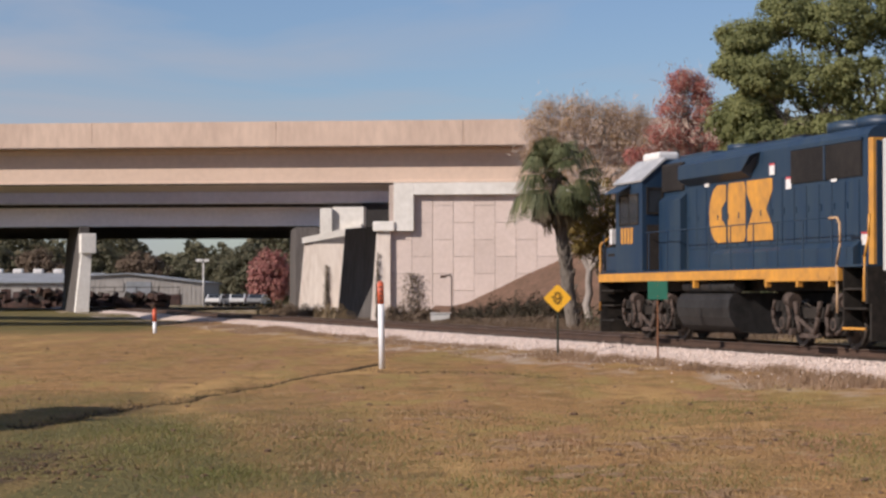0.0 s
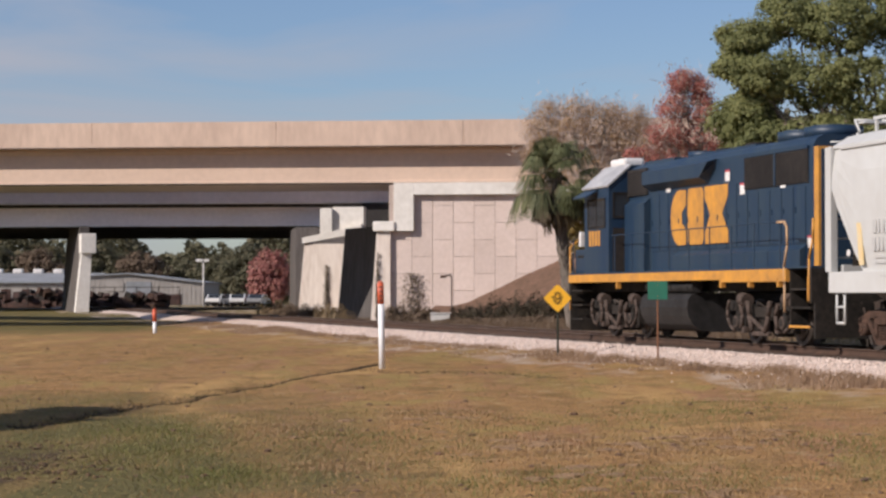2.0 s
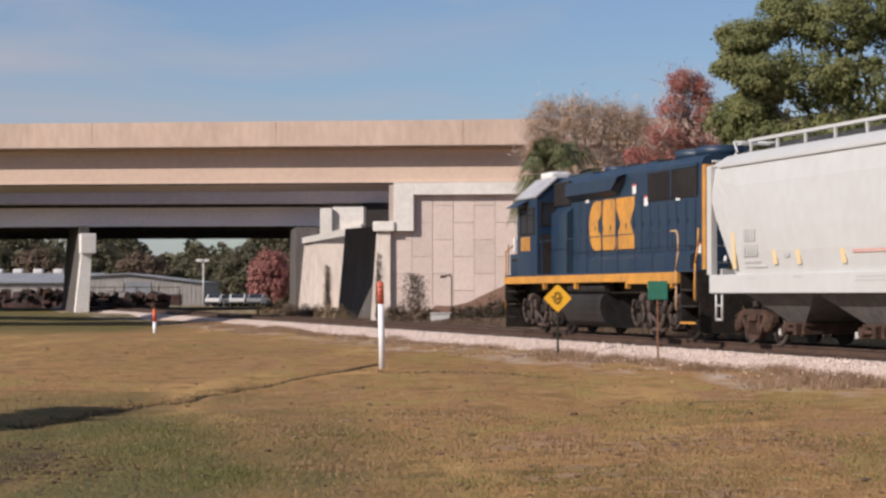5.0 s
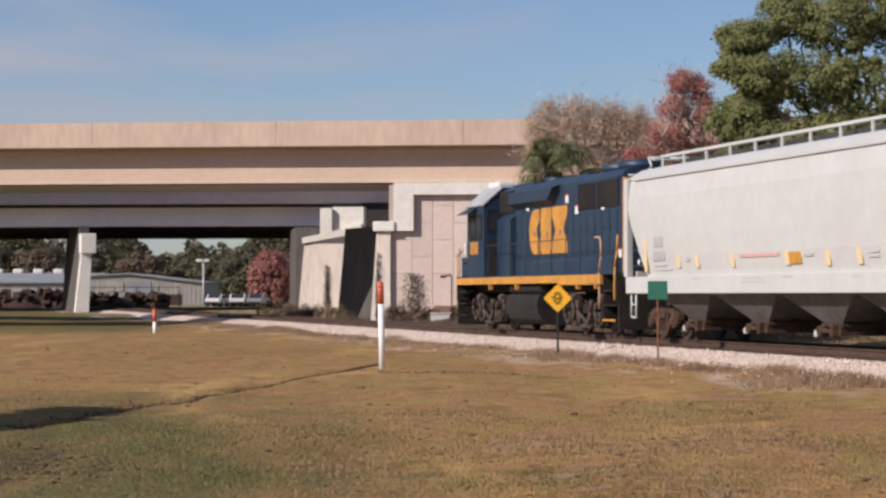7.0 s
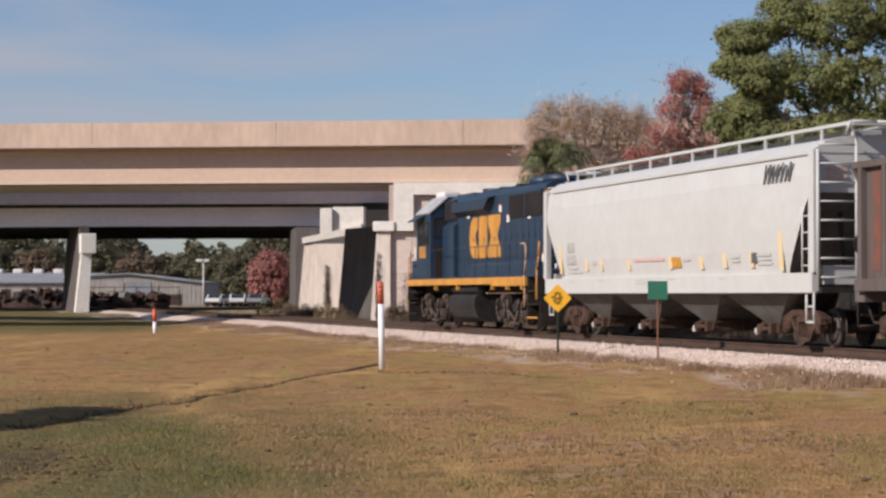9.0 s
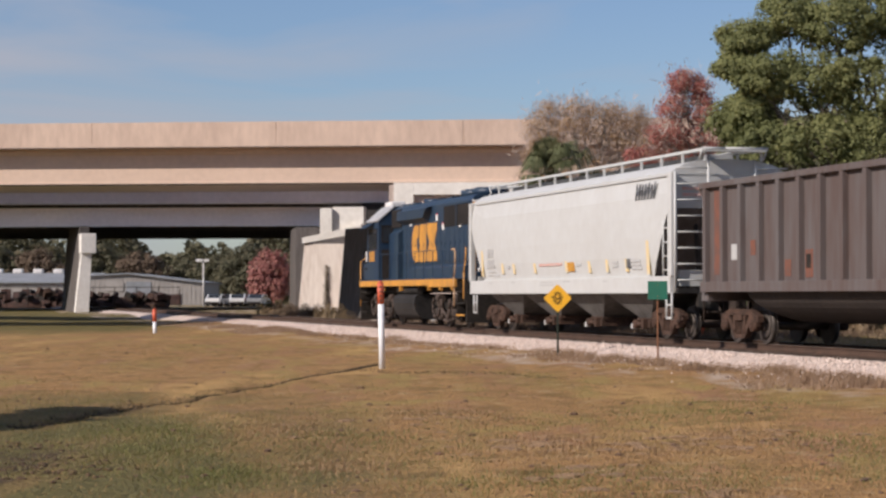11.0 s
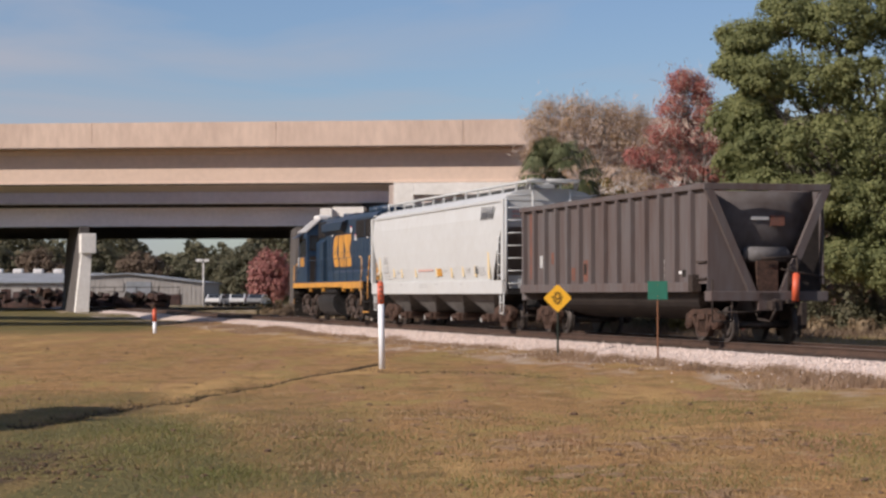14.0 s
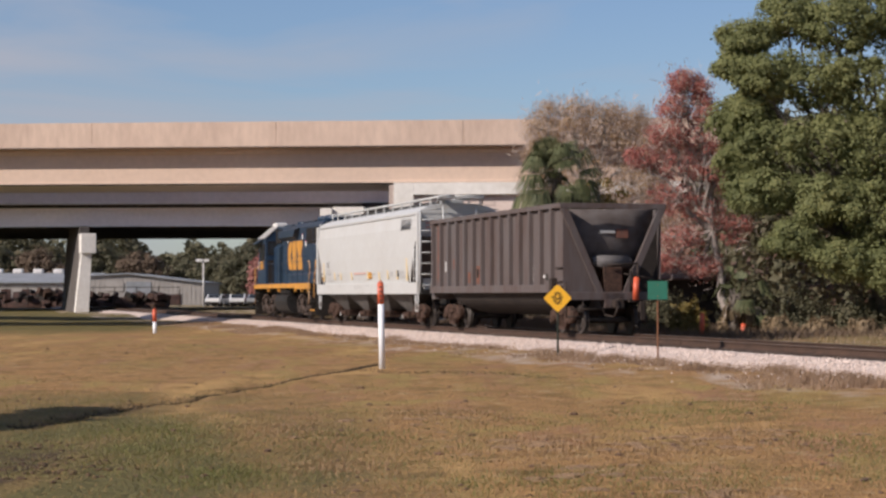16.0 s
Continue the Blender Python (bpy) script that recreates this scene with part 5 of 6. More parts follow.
# ---- plants ----
def leaf_material(name, a, b, c, rough=0.6, through=0.25):
    m = bpy.data.materials.new(name)
    m.use_nodes = True
    n, l = m.node_tree.nodes, m.node_tree.links
    p = n["Principled BSDF"]
    p.inputs["Roughness"].default_value = rough
    p.inputs["Specular IOR Level"].default_value = 0.25
    g, r = n.new("ShaderNodeNewGeometry"), n.new("ShaderNodeValToRGB")
    e = r.color_ramp.elements
    e[0].color, e[1].color = (*a, 1), (*c, 1)
    mid = e.new(0.5)
    mid.color = (*b, 1)
    co, t, mx = n.new("ShaderNodeTexCoord"), n.new("ShaderNodeTexNoise"), n.new("ShaderNodeMath")
    t.inputs["Scale"].default_value = 0.8
    mx.operation = "ADD"
    hf, soft = n.new("ShaderNodeMath"), n.new("ShaderNodeMath")
    hf.operation, hf.inputs[1].default_value = "MULTIPLY_ADD", 1.0
    hf.inputs[2].default_value = -0.2
    soft.operation, soft.inputs[1].default_value = "MULTIPLY", 0.4
    l.new(co.outputs["Object"], t.inputs["Vector"])
    l.new(g.outputs["Random Per Island"], soft.inputs[0])
    l.new(soft.outputs[0], mx.inputs[0])
    l.new(t.outputs["Fac"], mx.inputs[1])
    l.new(mx.outputs[0], hf.inputs[0])
    l.new(hf.outputs[0], r.inputs["Fac"])
    l.new(r.outputs["Color"], p.inputs["Base Color"])
    tr, ms = n.new("ShaderNodeBsdfTranslucent"), n.new("ShaderNodeMixShader")
    ms.inputs["Fac"].default_value = through
    l.new(r.outputs["Color"], tr.inputs["Color"])
    l.new(p.outputs["BSDF"], ms.inputs[1])
    l.new(tr.outputs["BSDF"], ms.inputs[2])
    l.new(ms.outputs["Shader"], n["Material Output"].inputs["Surface"])
    return m


OAK_LEAF = leaf_material("oak_leaf", (0.108, 0.126, 0.052), (0.230, 0.244, 0.100), (0.38, 0.365, 0.155), through=0.46)
RED_LEAF = leaf_material("red_leaf", (0.28, 0.098, 0.080), (0.44, 0.160, 0.130), (0.54, 0.29, 0.22), through=0.4)
FAR_BROWN = leaf_material("far_brown_leaf", (0.085, 0.060, 0.040), (0.15, 0.105, 0.070), (0.22, 0.155, 0.105))
FAR_RED = leaf_material("far_red_leaf", (0.21, 0.095, 0.082), (0.37, 0.150, 0.130), (0.42, 0.26, 0.20), through=0.35)
BROWN_LEAF = leaf_material("russet_leaf", (0.35, 0.215, 0.095), (0.48, 0.315, 0.165), (0.58, 0.43, 0.28), through=0.45)
OLIVE_LEAF = leaf_material("olive_leaf", (0.09, 0.08, 0.026), (0.20, 0.15, 0.045), (0.34, 0.22, 0.06), through=0.3)
PALM_LEAF = leaf_material("palm_leaf", (0.045, 0.054, 0.024), (0.110, 0.120, 0.054), (0.25, 0.235, 0.125))
DEAD_LEAF = leaf_material("dead_frond", (0.06, 0.045, 0.028), (0.13, 0.095, 0.055), (0.22, 0.165, 0.10))
DRY_WEED = leaf_material("dry_weed", (0.18, 0.13, 0.075), (0.30, 0.22, 0.13), (0.44, 0.34, 0.22))
GREEN_WEED = leaf_material("green_weed", (0.105, 0.100, 0.034), (0.180, 0.160, 0.056), (0.28, 0.23, 0.095))
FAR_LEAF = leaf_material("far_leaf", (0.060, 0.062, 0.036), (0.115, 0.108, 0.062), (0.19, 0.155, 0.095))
# Leaf colour darkened to hold the shade at the bank's foot.
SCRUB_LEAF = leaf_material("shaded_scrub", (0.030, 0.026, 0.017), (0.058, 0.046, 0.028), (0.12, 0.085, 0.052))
BARK = mat("grey_bark", (0.20, 0.165, 0.135), (0.09, 0.075, 0.06), 0.95, grain=14, stain=2, bump=0.02, stretch=(1, 1, 0.3))
PALE_BARK = mat("pale_bark", (0.36, 0.31, 0.27), (0.18, 0.15, 0.13), 0.95, grain=14, stain=2, bump=0.02, stretch=(1, 1, 0.3))


def cards(centres, sizes, rng, droop=0.0, long=1.6, facing=None):
    """Many small bent leaves as one mesh: two quads each, at random turns or turned roughly outwards."""
    n = len(centres)
    c = np.asarray(centres, float)
    d = rng.normal(size=(n, 3))
    d[:, 2] -= droop
    e = rng.normal(size=(n, 3)) if facing is None else facing + 0.42 * rng.normal(size=(n, 3))
    d = np.cross(d, e) if facing is not None else d
    d /= np.linalg.norm(d, axis=1)[:, None] + 1e-9
    e = np.cross(d, e)
    e /= np.linalg.norm(e, axis=1)[:, None] + 1e-9
    f = np.cross(d, e)
    s = np.asarray(sizes)[:, None]
    L, W = s * long * 0.5, s * 0.5
    v = np.empty((n, 5, 3))
    v[:, 0] = c - d * L
    v[:, 1] = c + e * W + f * W * 0.25
    v[:, 2] = c + d * L - f * W * 0.2
    v[:, 3] = c - e * W + f * W * 0.25
    v[:, 4] = c
    idx = np.arange(n)[:, None] * 5
    tris = np.concatenate([idx + np.array([[0, 1, 4]]), idx + np.array([[1, 2, 4]]), idx + np.array([[2, 3, 4]]), idx + np.array([[3, 0, 4]])])
    return v.reshape(-1, 3), tris


def card_mesh(name, centres, sizes, rng, material, parent=None, droop=0.0, long=1.6, facing=None):
    v, f = cards(centres, sizes, rng, droop, long, facing)
    me = bpy.data.meshes.new(name)
    me.from_pydata(v.tolist(), [], f.tolist())
    me.materials.append(material)
    ob = new(name, me)
    if parent is not None:
        ob.parent = parent
    return ob


def branch(bm, a, b, r0, r1, rng, bends=4, wander=0.12):
    a, b = Vector(a), Vector(b)
    pts = []
    for k in range(bends + 1):
        q = k / bends
        p = a.lerp(b, q)
        if 0 < k < bends:
            p += Vector(rng.normal(size=3)) * wander * (b - a).length * 0.35
        pts.append(p)
    n = 9 if r0 > 0.08 else 5
    up = Vector((0.31, 0.95, 0.05))
    rings = []
    for k, p in enumerate(pts):
        d = (pts[min(k + 1, bends)] - pts[max(k - 1, 0)]).normalized()
        e = d.cross(up).normalized()
        f = d.cross(e)
        r = r0 + (r1 - r0) * k / bends
        rings.append([bm.verts.new(p + (e * math.cos(q) + f * math.sin(q)) * r * (1 + 0.08 * math.sin(3 * q + k))) for q in (6.2832 * j / n for j in range(n))])
    for g, h in zip(rings, rings[1:]):
        for j in range(n):
            bm.faces.new((g[j], g[(j + 1) % n], h[(j + 1) % n], h[j])).smooth = True
    return pts


def tree(name, x, y, label, lobes, leaf, size, per, seed, bark=BARK, trunk=0.25, fork=2.0, lean=(0, 0), clump=0.55, clumps=70, twigs=0, flat=0.75, haze=0, fill=0.0):
    """Trunk, limbs that reach into each lobe of the crown, and a crown of leaf clumps. lobes: x, y, z and three radii, from the base."""
    rng = np.random.default_rng(seed)
    z = ground_height(x, y)
    base = empty(name, pose(x, y, z), label, "tree")
    bm = bmesh.new()
    top = Vector((lean[0], lean[1], fork))
    branch(bm, (0, 0, -0.2), top, trunk, trunk * 0.75, rng, 5, 0.05)
    cs, outs = [], []
    for lx, ly, lz, rx, ry, rz in lobes:
        c = Vector((lx, ly, lz))
        branch(bm, top, c, trunk * 0.55, trunk * 0.12, rng, 6, 0.12)
        for k in range(5 + twigs):
            q = Vector(rng.normal(size=3))
            q.normalize()
            tip = c + Vector((q.x * rx, q.y * ry, abs(q.z) * rz if twigs else q.z * rz)) * 0.85
            pts = branch(bm, c.lerp(top, rng.uniform(0, 0.35)), tip, trunk * 0.16, 0.012, rng, 4, 0.14)
            for w in range(twigs // 2):
                d = Vector(rng.normal(size=3)) * 0.22
                d.z = abs(d.z)
                rod(bm, pts[2 + w % 3], pts[2 + w % 3] + d, 0.012, 0.004, n=4)
        for k in range(clumps):
            q = rng.normal(size=3)
            q /= np.linalg.norm(q)
            outs.append(q)
            q = q * rng.uniform(0.35, 1.0) ** 0.4
            cs.append((lx + q[0] * rx, ly + q[1] * ry, lz + q[2] * rz))
    part("trunk", bm, bark, base)
    n = len(cs) * per
    centre, out = np.repeat(np.array(cs), per, axis=0), np.repeat(np.array(outs), per, axis=0)
    wide = np.repeat(clump * rng.uniform(0.55, 1.2, size=len(cs)), per)
    q = rng.normal(size=(n, 3)) + (0, 0, 0.35)
    q /= np.linalg.norm(q, axis=1)[:, None]
    far = rng.uniform(0.3, 1.0, size=n) ** 0.5 * np.where(rng.uniform(size=n) < 0.18, 1.45, 1.0)
    crown = centre + q * (wide * far)[:, None] * np.array([1.0, 1.0, flat])
    face = q + 0.45 * out + (0, 0, 0.25)
    if fill:
        m = int(n * fill)
        lobe = np.array(lobes)[rng.integers(0, len(lobes), m)]
        p = rng.normal(size=(m, 3))
        p /= np.linalg.norm(p, axis=1)[:, None]
        crown = np.concatenate([crown, lobe[:, :3] + p * lobe[:, 3:] * rng.uniform(0.1, 1.08, size=(m, 1)) ** 0.5])
        face = np.concatenate([face, p + 0.8 * rng.normal(size=(m, 3))])
    keep = crown[:, 2] > 0.1
    crown, face = crown[keep], face[keep]
    card_mesh("crown", crown, rng.uniform(0.6, 1.3, size=len(crown)) * size, rng, leaf, base, facing=face)
    if haze:
        m = int(len(cs) * haze)
        at = np.array(cs)[rng.integers(0, len(cs), m)] + rng.normal(size=(m, 3)) * clump * 0.7
        card_mesh("twig_mass", at, rng.uniform(0.5, 1.3, size=m) * 0.030, rng, TWIG, base, droop=-0.6, long=14.0)["kind"] = "stuff"
    return base


TWIG = leaf_material("grey_twig", (0.42, 0.33, 0.27), (0.55, 0.45, 0.39), (0.66, 0.56, 0.50), through=0.35)
tree("live_oak", 15.0, 76.5, "tall dense dark green live oak by the tracks",
     [(-4.55, -0.3, 10.1, 1.0, 0.9, 0.55), (-5.0, -0.5, 9.1, 0.75, 0.7, 0.42), (-3.1, 0.2, 11.0, 1.1, 1.1, 0.8), (-1.5, -0.4, 10.6, 1.4, 1.2, 1.1), (-0.1, 0, 11.2, 1.5, 1.3, 1.2), (1.5, 0, 10.6, 1.7, 1.4, 1.4),
      (-3.9, -0.8, 8.8, 1.2, 1.0, 0.75), (-4.3, 0, 7.7, 1.0, 1.0, 0.75), (-2.3, -0.9, 8.7, 1.4, 1.1, 1.0), (-0.6, -1.1, 8.4, 1.5, 1.2, 1.2), (-3.9, -0.4, 6.4, 1.1, 1.0, 0.85), (-2.2, -1.2, 6.5, 1.4, 1.1, 1.0), (-0.5, -1.4, 6.2, 1.5, 1.2, 1.2),
      (-3.7, -0.7, 4.9, 1.1, 1.0, 0.75), (-2.0, -1.4, 4.5, 1.3, 1.0, 0.9), (-0.3, -1.7, 4.2, 1.5, 1.1, 1.0), (-3.0, -1.0, 3.2, 1.0, 0.9, 0.65), (-4.9, 0.9, 7.4, 0.75, 0.8, 0.7), (-4.7, 1.0, 6.1, 0.75, 0.8, 0.8), (-4.4, 1.0, 4.9, 0.7, 0.8, 0.7), (-1.5, -1.6, 2.5, 1.2, 1.0, 0.7), (0.1, -1.9, 2.2, 1.3, 1.0, 0.8), (1.5, -1.4, 5.4, 1.7, 1.3, 1.6), (1.8, -0.8, 8.3, 1.7, 1.3, 1.5), (1.7, -1.6, 2.8, 1.5, 1.2, 1.1)],
     OAK_LEAF, 0.080, 165, 11, trunk=0.30, fork=2.4, clump=0.40, clumps=32, fill=0.30)
tree("live_oak", 20.5, 79.5, "broad green live oak behind its taller neighbour",
     [(0, 0, 9.0, 3.6, 2.6, 3.0), (-2.6, -0.5, 6.0, 2.6, 2.0, 2.4), (1.5, -0.5, 4.6, 3.0, 2.0, 2.6), (-2.5, 0, 11.8, 2.4, 2.0, 1.8)],
     OAK_LEAF, 0.11, 150, 12, trunk=0.32, fork=2.4, clump=0.6, clumps=60, fill=0.2)
tree("red_maple", 10.1, 79.0, "slender tree with thinning dusky red autumn leaves and pale branches",
     [(-1.65, 0, 8.85, 0.42, 0.5, 0.5), (-1.0, 0, 8.7, 0.38, 0.5, 0.5), (-1.85, 0, 7.9, 0.55, 0.6, 0.5), (-0.85, 0, 7.9, 0.5, 0.6, 0.55), (-2.1, 0, 7.0, 0.75, 0.7, 0.5), (-0.9, 0.2, 6.8, 0.75, 0.7, 0.6), (-3.0, 0, 6.2, 0.65, 0.6, 0.4), (-1.75, 0, 5.9, 1.0, 0.8, 0.6), (-0.4, 0.2, 5.6, 0.65, 0.7, 0.65),
      (-2.0, 0, 4.7, 0.85, 0.8, 0.6), (-0.75, 0.2, 4.4, 0.8, 0.8, 0.6), (0.25, 0.2, 3.7, 0.65, 0.7, 0.6), (-1.6, 0.1, 3.3, 0.85, 0.8, 0.5), (-0.8, 0.3, 2.3, 0.7, 0.7, 0.4), (-2.1, 0.3, 2.5, 0.6, 0.6, 0.4)],
     RED_LEAF, 0.055, 36, 13, PALE_BARK, trunk=0.16, fork=3.6, lean=(-0.5, 0), clump=0.32, clumps=30, twigs=5, haze=5, fill=0.35)
tree("bare_tree", 6.6, 100.0, "tree with sparse russet leaves and bare grey twigs",
     [(-2.45, 0, 6.9, 0.6, 0.8, 1.7), (-2.0, 0, 8.9, 0.8, 0.9, 1.2), (-0.7, 0, 9.2, 1.0, 1.1, 1.0), (0.6, 0, 9.1, 1.1, 1.1, 1.0), (1.9, 0, 8.8, 1.0, 1.1, 1.0), (2.6, 0, 7.8, 0.8, 1.0, 1.1), (0.4, 0, 7.3, 1.9, 1.3, 1.3), (2.2, 0, 6.2, 1.4, 1.2, 1.3), (-1.2, 0, 6.0, 1.4, 1.2, 1.3), (3.1, 0, 6.0, 0.8, 1.0, 1.1), (0.7, 0, 4.7, 2.1, 1.3, 1.2), (2.7, 0, 4.4, 1.2, 1.1, 1.1)],
     BROWN_LEAF, 0.050, 60, 14, PALE_BARK, trunk=0.2, fork=2.4, clump=0.46, clumps=36, twigs=8, haze=28, fill=0.25)
tree("scrub_tree", 6.75, 91.5, "small olive and yellow scrub tree beside the palm",
     [(-0.5, 0, 5.0, 1.3, 1.0, 1.1), (0.3, 0, 3.8, 1.1, 1.0, 1.2), (-0.9, 0, 3.7, 0.9, 0.8, 0.9), (0.6, 0, 2.4, 1.0, 0.8, 0.9)],
     OLIVE_LEAF, 0.085, 70, 15, trunk=0.1, fork=1.4, clump=0.36, clumps=36, twigs=2, haze=3, fill=0.2)
# Added out of view; its lobes are spread to shape the lawn shadow.
tree("shadow_tree", -11.6, 26.9, "small out-of-view tree added to cast the lawn shadow",
     [(-0.45, -1.7, 4.4, 0.75, 0.8, 0.5), (-0.2, 0.1, 4.5, 0.55, 1.0, 0.5), (0.2, 1.9, 4.4, 0.4, 0.9, 0.4), (0.5, 3.3, 4.3, 0.25, 0.7, 0.28)], OAK_LEAF, 0.14, 60, 16, trunk=0.09, fork=2.0, clump=0.34, clumps=40)


def palm(x, y, high=6.0, lean=-0.8, green=58, dead_ones=48, scale=1.0, seed=31, label="cabbage palm with a skirt of dead hanging fronds"):
    rng = np.random.default_rng(seed)
    z = ground_height(x, y)
    base = empty("cabbage_palm", pose(x, y, z), label, "palm tree")
    bm = bmesh.new()
    pts = branch(bm, (0, 0, -0.2), (lean, 0, high), 0.28 * scale, 0.22 * scale, rng, 7, 0.012)
    for k in range(int(28 * high)):
        q, a = rng.uniform(0.03, 1.0), rng.uniform(0, 6.3)
        p = Vector((lean * q, 0, high * q)) + Vector((math.cos(a), math.sin(a), 0)) * 0.22 * scale
        rod(bm, p, p + Vector((math.cos(a) * 0.10, math.sin(a) * 0.10, 0.26)), 0.045, 0.02, n=5)
    part("trunk", bm, BARK, base)
    for i in range(green + dead_ones):
        dead = i >= green
        a = i * 2.399 + rng.uniform(-0.5, 0.5)
        up = rng.uniform(-0.75, 1.35) if not dead else rng.uniform(-1.45, -0.85)
        stalk = scale * (rng.uniform(0.75, 1.3) if not dead else rng.uniform(0.5, 1.3))
        reach = scale * (rng.uniform(0.8, 1.08) if not dead else rng.uniform(0.55, 0.95))
        fan = rng.uniform(0.9, 1.5) if not dead else rng.uniform(0.3, 0.7)
        fall = rng.uniform(0.25, 0.8)
        d = Vector((math.cos(a) * math.cos(up), math.sin(a) * math.cos(up), math.sin(up)))
        o = Vector((lean, 0, high))
        c = o + d * stalk
        side = d.cross(Vector((0, 0, 1))).normalized()
        nrm = side.cross(d).normalized()
        verts, faces = [], []
        def quad(p, q, w, wv):
            k = len(verts)
            verts.extend([tuple(p - wv * w), tuple(p + wv * w), tuple(q + wv * w * 0.4), tuple(q - wv * w * 0.4)])
            faces.append((k, k + 1, k + 2, k + 3))
        quad(o, c, 0.022, side)
        for j in range(19):
            f = -fan + 2 * fan * j / 18
            w = (d * math.cos(f) + side * math.sin(f)).normalized()
            ln = reach * (0.72 + 0.25 * math.cos(f)) * rng.uniform(0.85, 1.1)
            m = c + w * ln * 0.55 + nrm * 0.05
            e = c + w * ln - Vector((0, 0, ln * (fall if not dead else 0.2))) - nrm * 0.05
            cross = w.cross(nrm).normalized()
            quad(c, m, 0.042, cross)
            quad(m, e, 0.036, cross)
        me = bpy.data.meshes.new("frond")
        me.from_pydata(verts, [], faces)
        me.materials.append(DEAD_LEAF if dead else PALM_LEAF)
        f = new("frond", me)
        f.parent = base
        if dead:
            f["label"] = "brown dead hanging frond"


palm(5.25, 88.5)
palm(9.95, 76.2, 1.35, 0.15, 5, 16, 0.62, 33, "stunted palm of ragged dead brown fronds")
palm(11.0, 76.8, 0.9, -0.1, 3, 10, 0.5, 34, "stunted palm of ragged dead brown fronds")


def bush(x, y, rx, rz, leaf, size, seed, label, n=1400, ry=None):
    rng = np.random.default_rng(seed)
    q = rng.normal(size=(n, 3))
    q /= np.linalg.norm(q, axis=1)[:, None]
    q *= rng.uniform(0.2, 1.0, size=(n, 1)) ** 0.5
    q[:, 2] = np.abs(q[:, 2])
    bump = 1 + 0.35 * np.sin(q[:, 0] * 7 + seed) * np.cos(q[:, 1] * 5 + seed * 2)
    c = q * np.array([rx, ry or rx * 0.7, rz]) * bump[:, None]
    base = empty("bush", pose(x, y, ground_height(x, y)), label, "bush", "bushes by the railway")
    card_mesh("foliage", c, rng.uniform(0.6, 1.3, size=n) * size, rng, leaf, base, facing=q + (0, 0, 0.3))
    bm = bmesh.new()
    for k in range(6):
        a = rng.uniform(0, 6.28)
        rod(bm, (0, 0, -0.1), (math.cos(a) * rx * 0.5, math.sin(a) * rx * 0.3, rz * 0.6), 0.025, 0.008, n=5)
    part("stems", bm, BARK, base)


# Bushes below the oak and the bank have shade in their leaf colour.
for i, (x, y, rx, rz, leaf, label) in enumerate((
        (-2.4, 111.5, 1.0, 0.9, FAR_BROWN, "dry brown scrub at the foot of the wall"), (-0.9, 111, 0.9, 0.7, FAR_BROWN, "brown scrub at the foot of the wall"),
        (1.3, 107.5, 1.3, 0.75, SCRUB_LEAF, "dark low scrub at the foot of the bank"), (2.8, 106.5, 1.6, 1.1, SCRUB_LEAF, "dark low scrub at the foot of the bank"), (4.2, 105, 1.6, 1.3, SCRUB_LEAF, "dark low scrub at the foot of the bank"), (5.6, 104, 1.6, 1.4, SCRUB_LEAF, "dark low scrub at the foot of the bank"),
        (-6.0, 121, 1.2, 0.9, DRY_WEED, "dry grass clump near the abutment"), (-7.6, 130, 1.5, 0.8, FAR_BROWN, "brown scrub near the abutment"), (-9.4, 137, 1.6, 0.9, FAR_BROWN, "brown scrub near the abutment"), (-10.8, 148, 1.6, 0.8, DRY_WEED, "dry tall grass near the abutment"), (-12.2, 160, 1.2, 0.9, OLIVE_LEAF, "yellow-green scrub beyond the abutment"),
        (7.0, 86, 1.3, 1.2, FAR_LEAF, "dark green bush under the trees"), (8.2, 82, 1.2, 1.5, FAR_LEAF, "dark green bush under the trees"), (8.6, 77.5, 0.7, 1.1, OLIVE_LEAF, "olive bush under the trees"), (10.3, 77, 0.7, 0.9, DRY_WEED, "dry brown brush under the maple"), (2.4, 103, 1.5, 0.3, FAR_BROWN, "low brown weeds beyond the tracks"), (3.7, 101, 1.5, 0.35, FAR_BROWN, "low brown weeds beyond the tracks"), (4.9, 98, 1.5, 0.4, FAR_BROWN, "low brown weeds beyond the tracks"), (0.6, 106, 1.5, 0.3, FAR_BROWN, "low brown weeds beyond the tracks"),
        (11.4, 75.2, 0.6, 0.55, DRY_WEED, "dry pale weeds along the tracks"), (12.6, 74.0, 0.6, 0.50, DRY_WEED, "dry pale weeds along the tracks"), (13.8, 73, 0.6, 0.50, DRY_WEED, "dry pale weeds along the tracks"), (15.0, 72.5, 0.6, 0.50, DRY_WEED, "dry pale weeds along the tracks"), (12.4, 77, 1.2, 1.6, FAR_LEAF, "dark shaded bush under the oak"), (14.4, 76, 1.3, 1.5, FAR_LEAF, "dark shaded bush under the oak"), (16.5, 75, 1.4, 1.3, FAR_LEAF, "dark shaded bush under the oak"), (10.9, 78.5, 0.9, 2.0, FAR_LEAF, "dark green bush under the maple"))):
    bush(x, y, rx, rz, leaf, 0.085 if y < 100 else 0.075, 50 + i, label, 3000 if y < 100 else 4200)


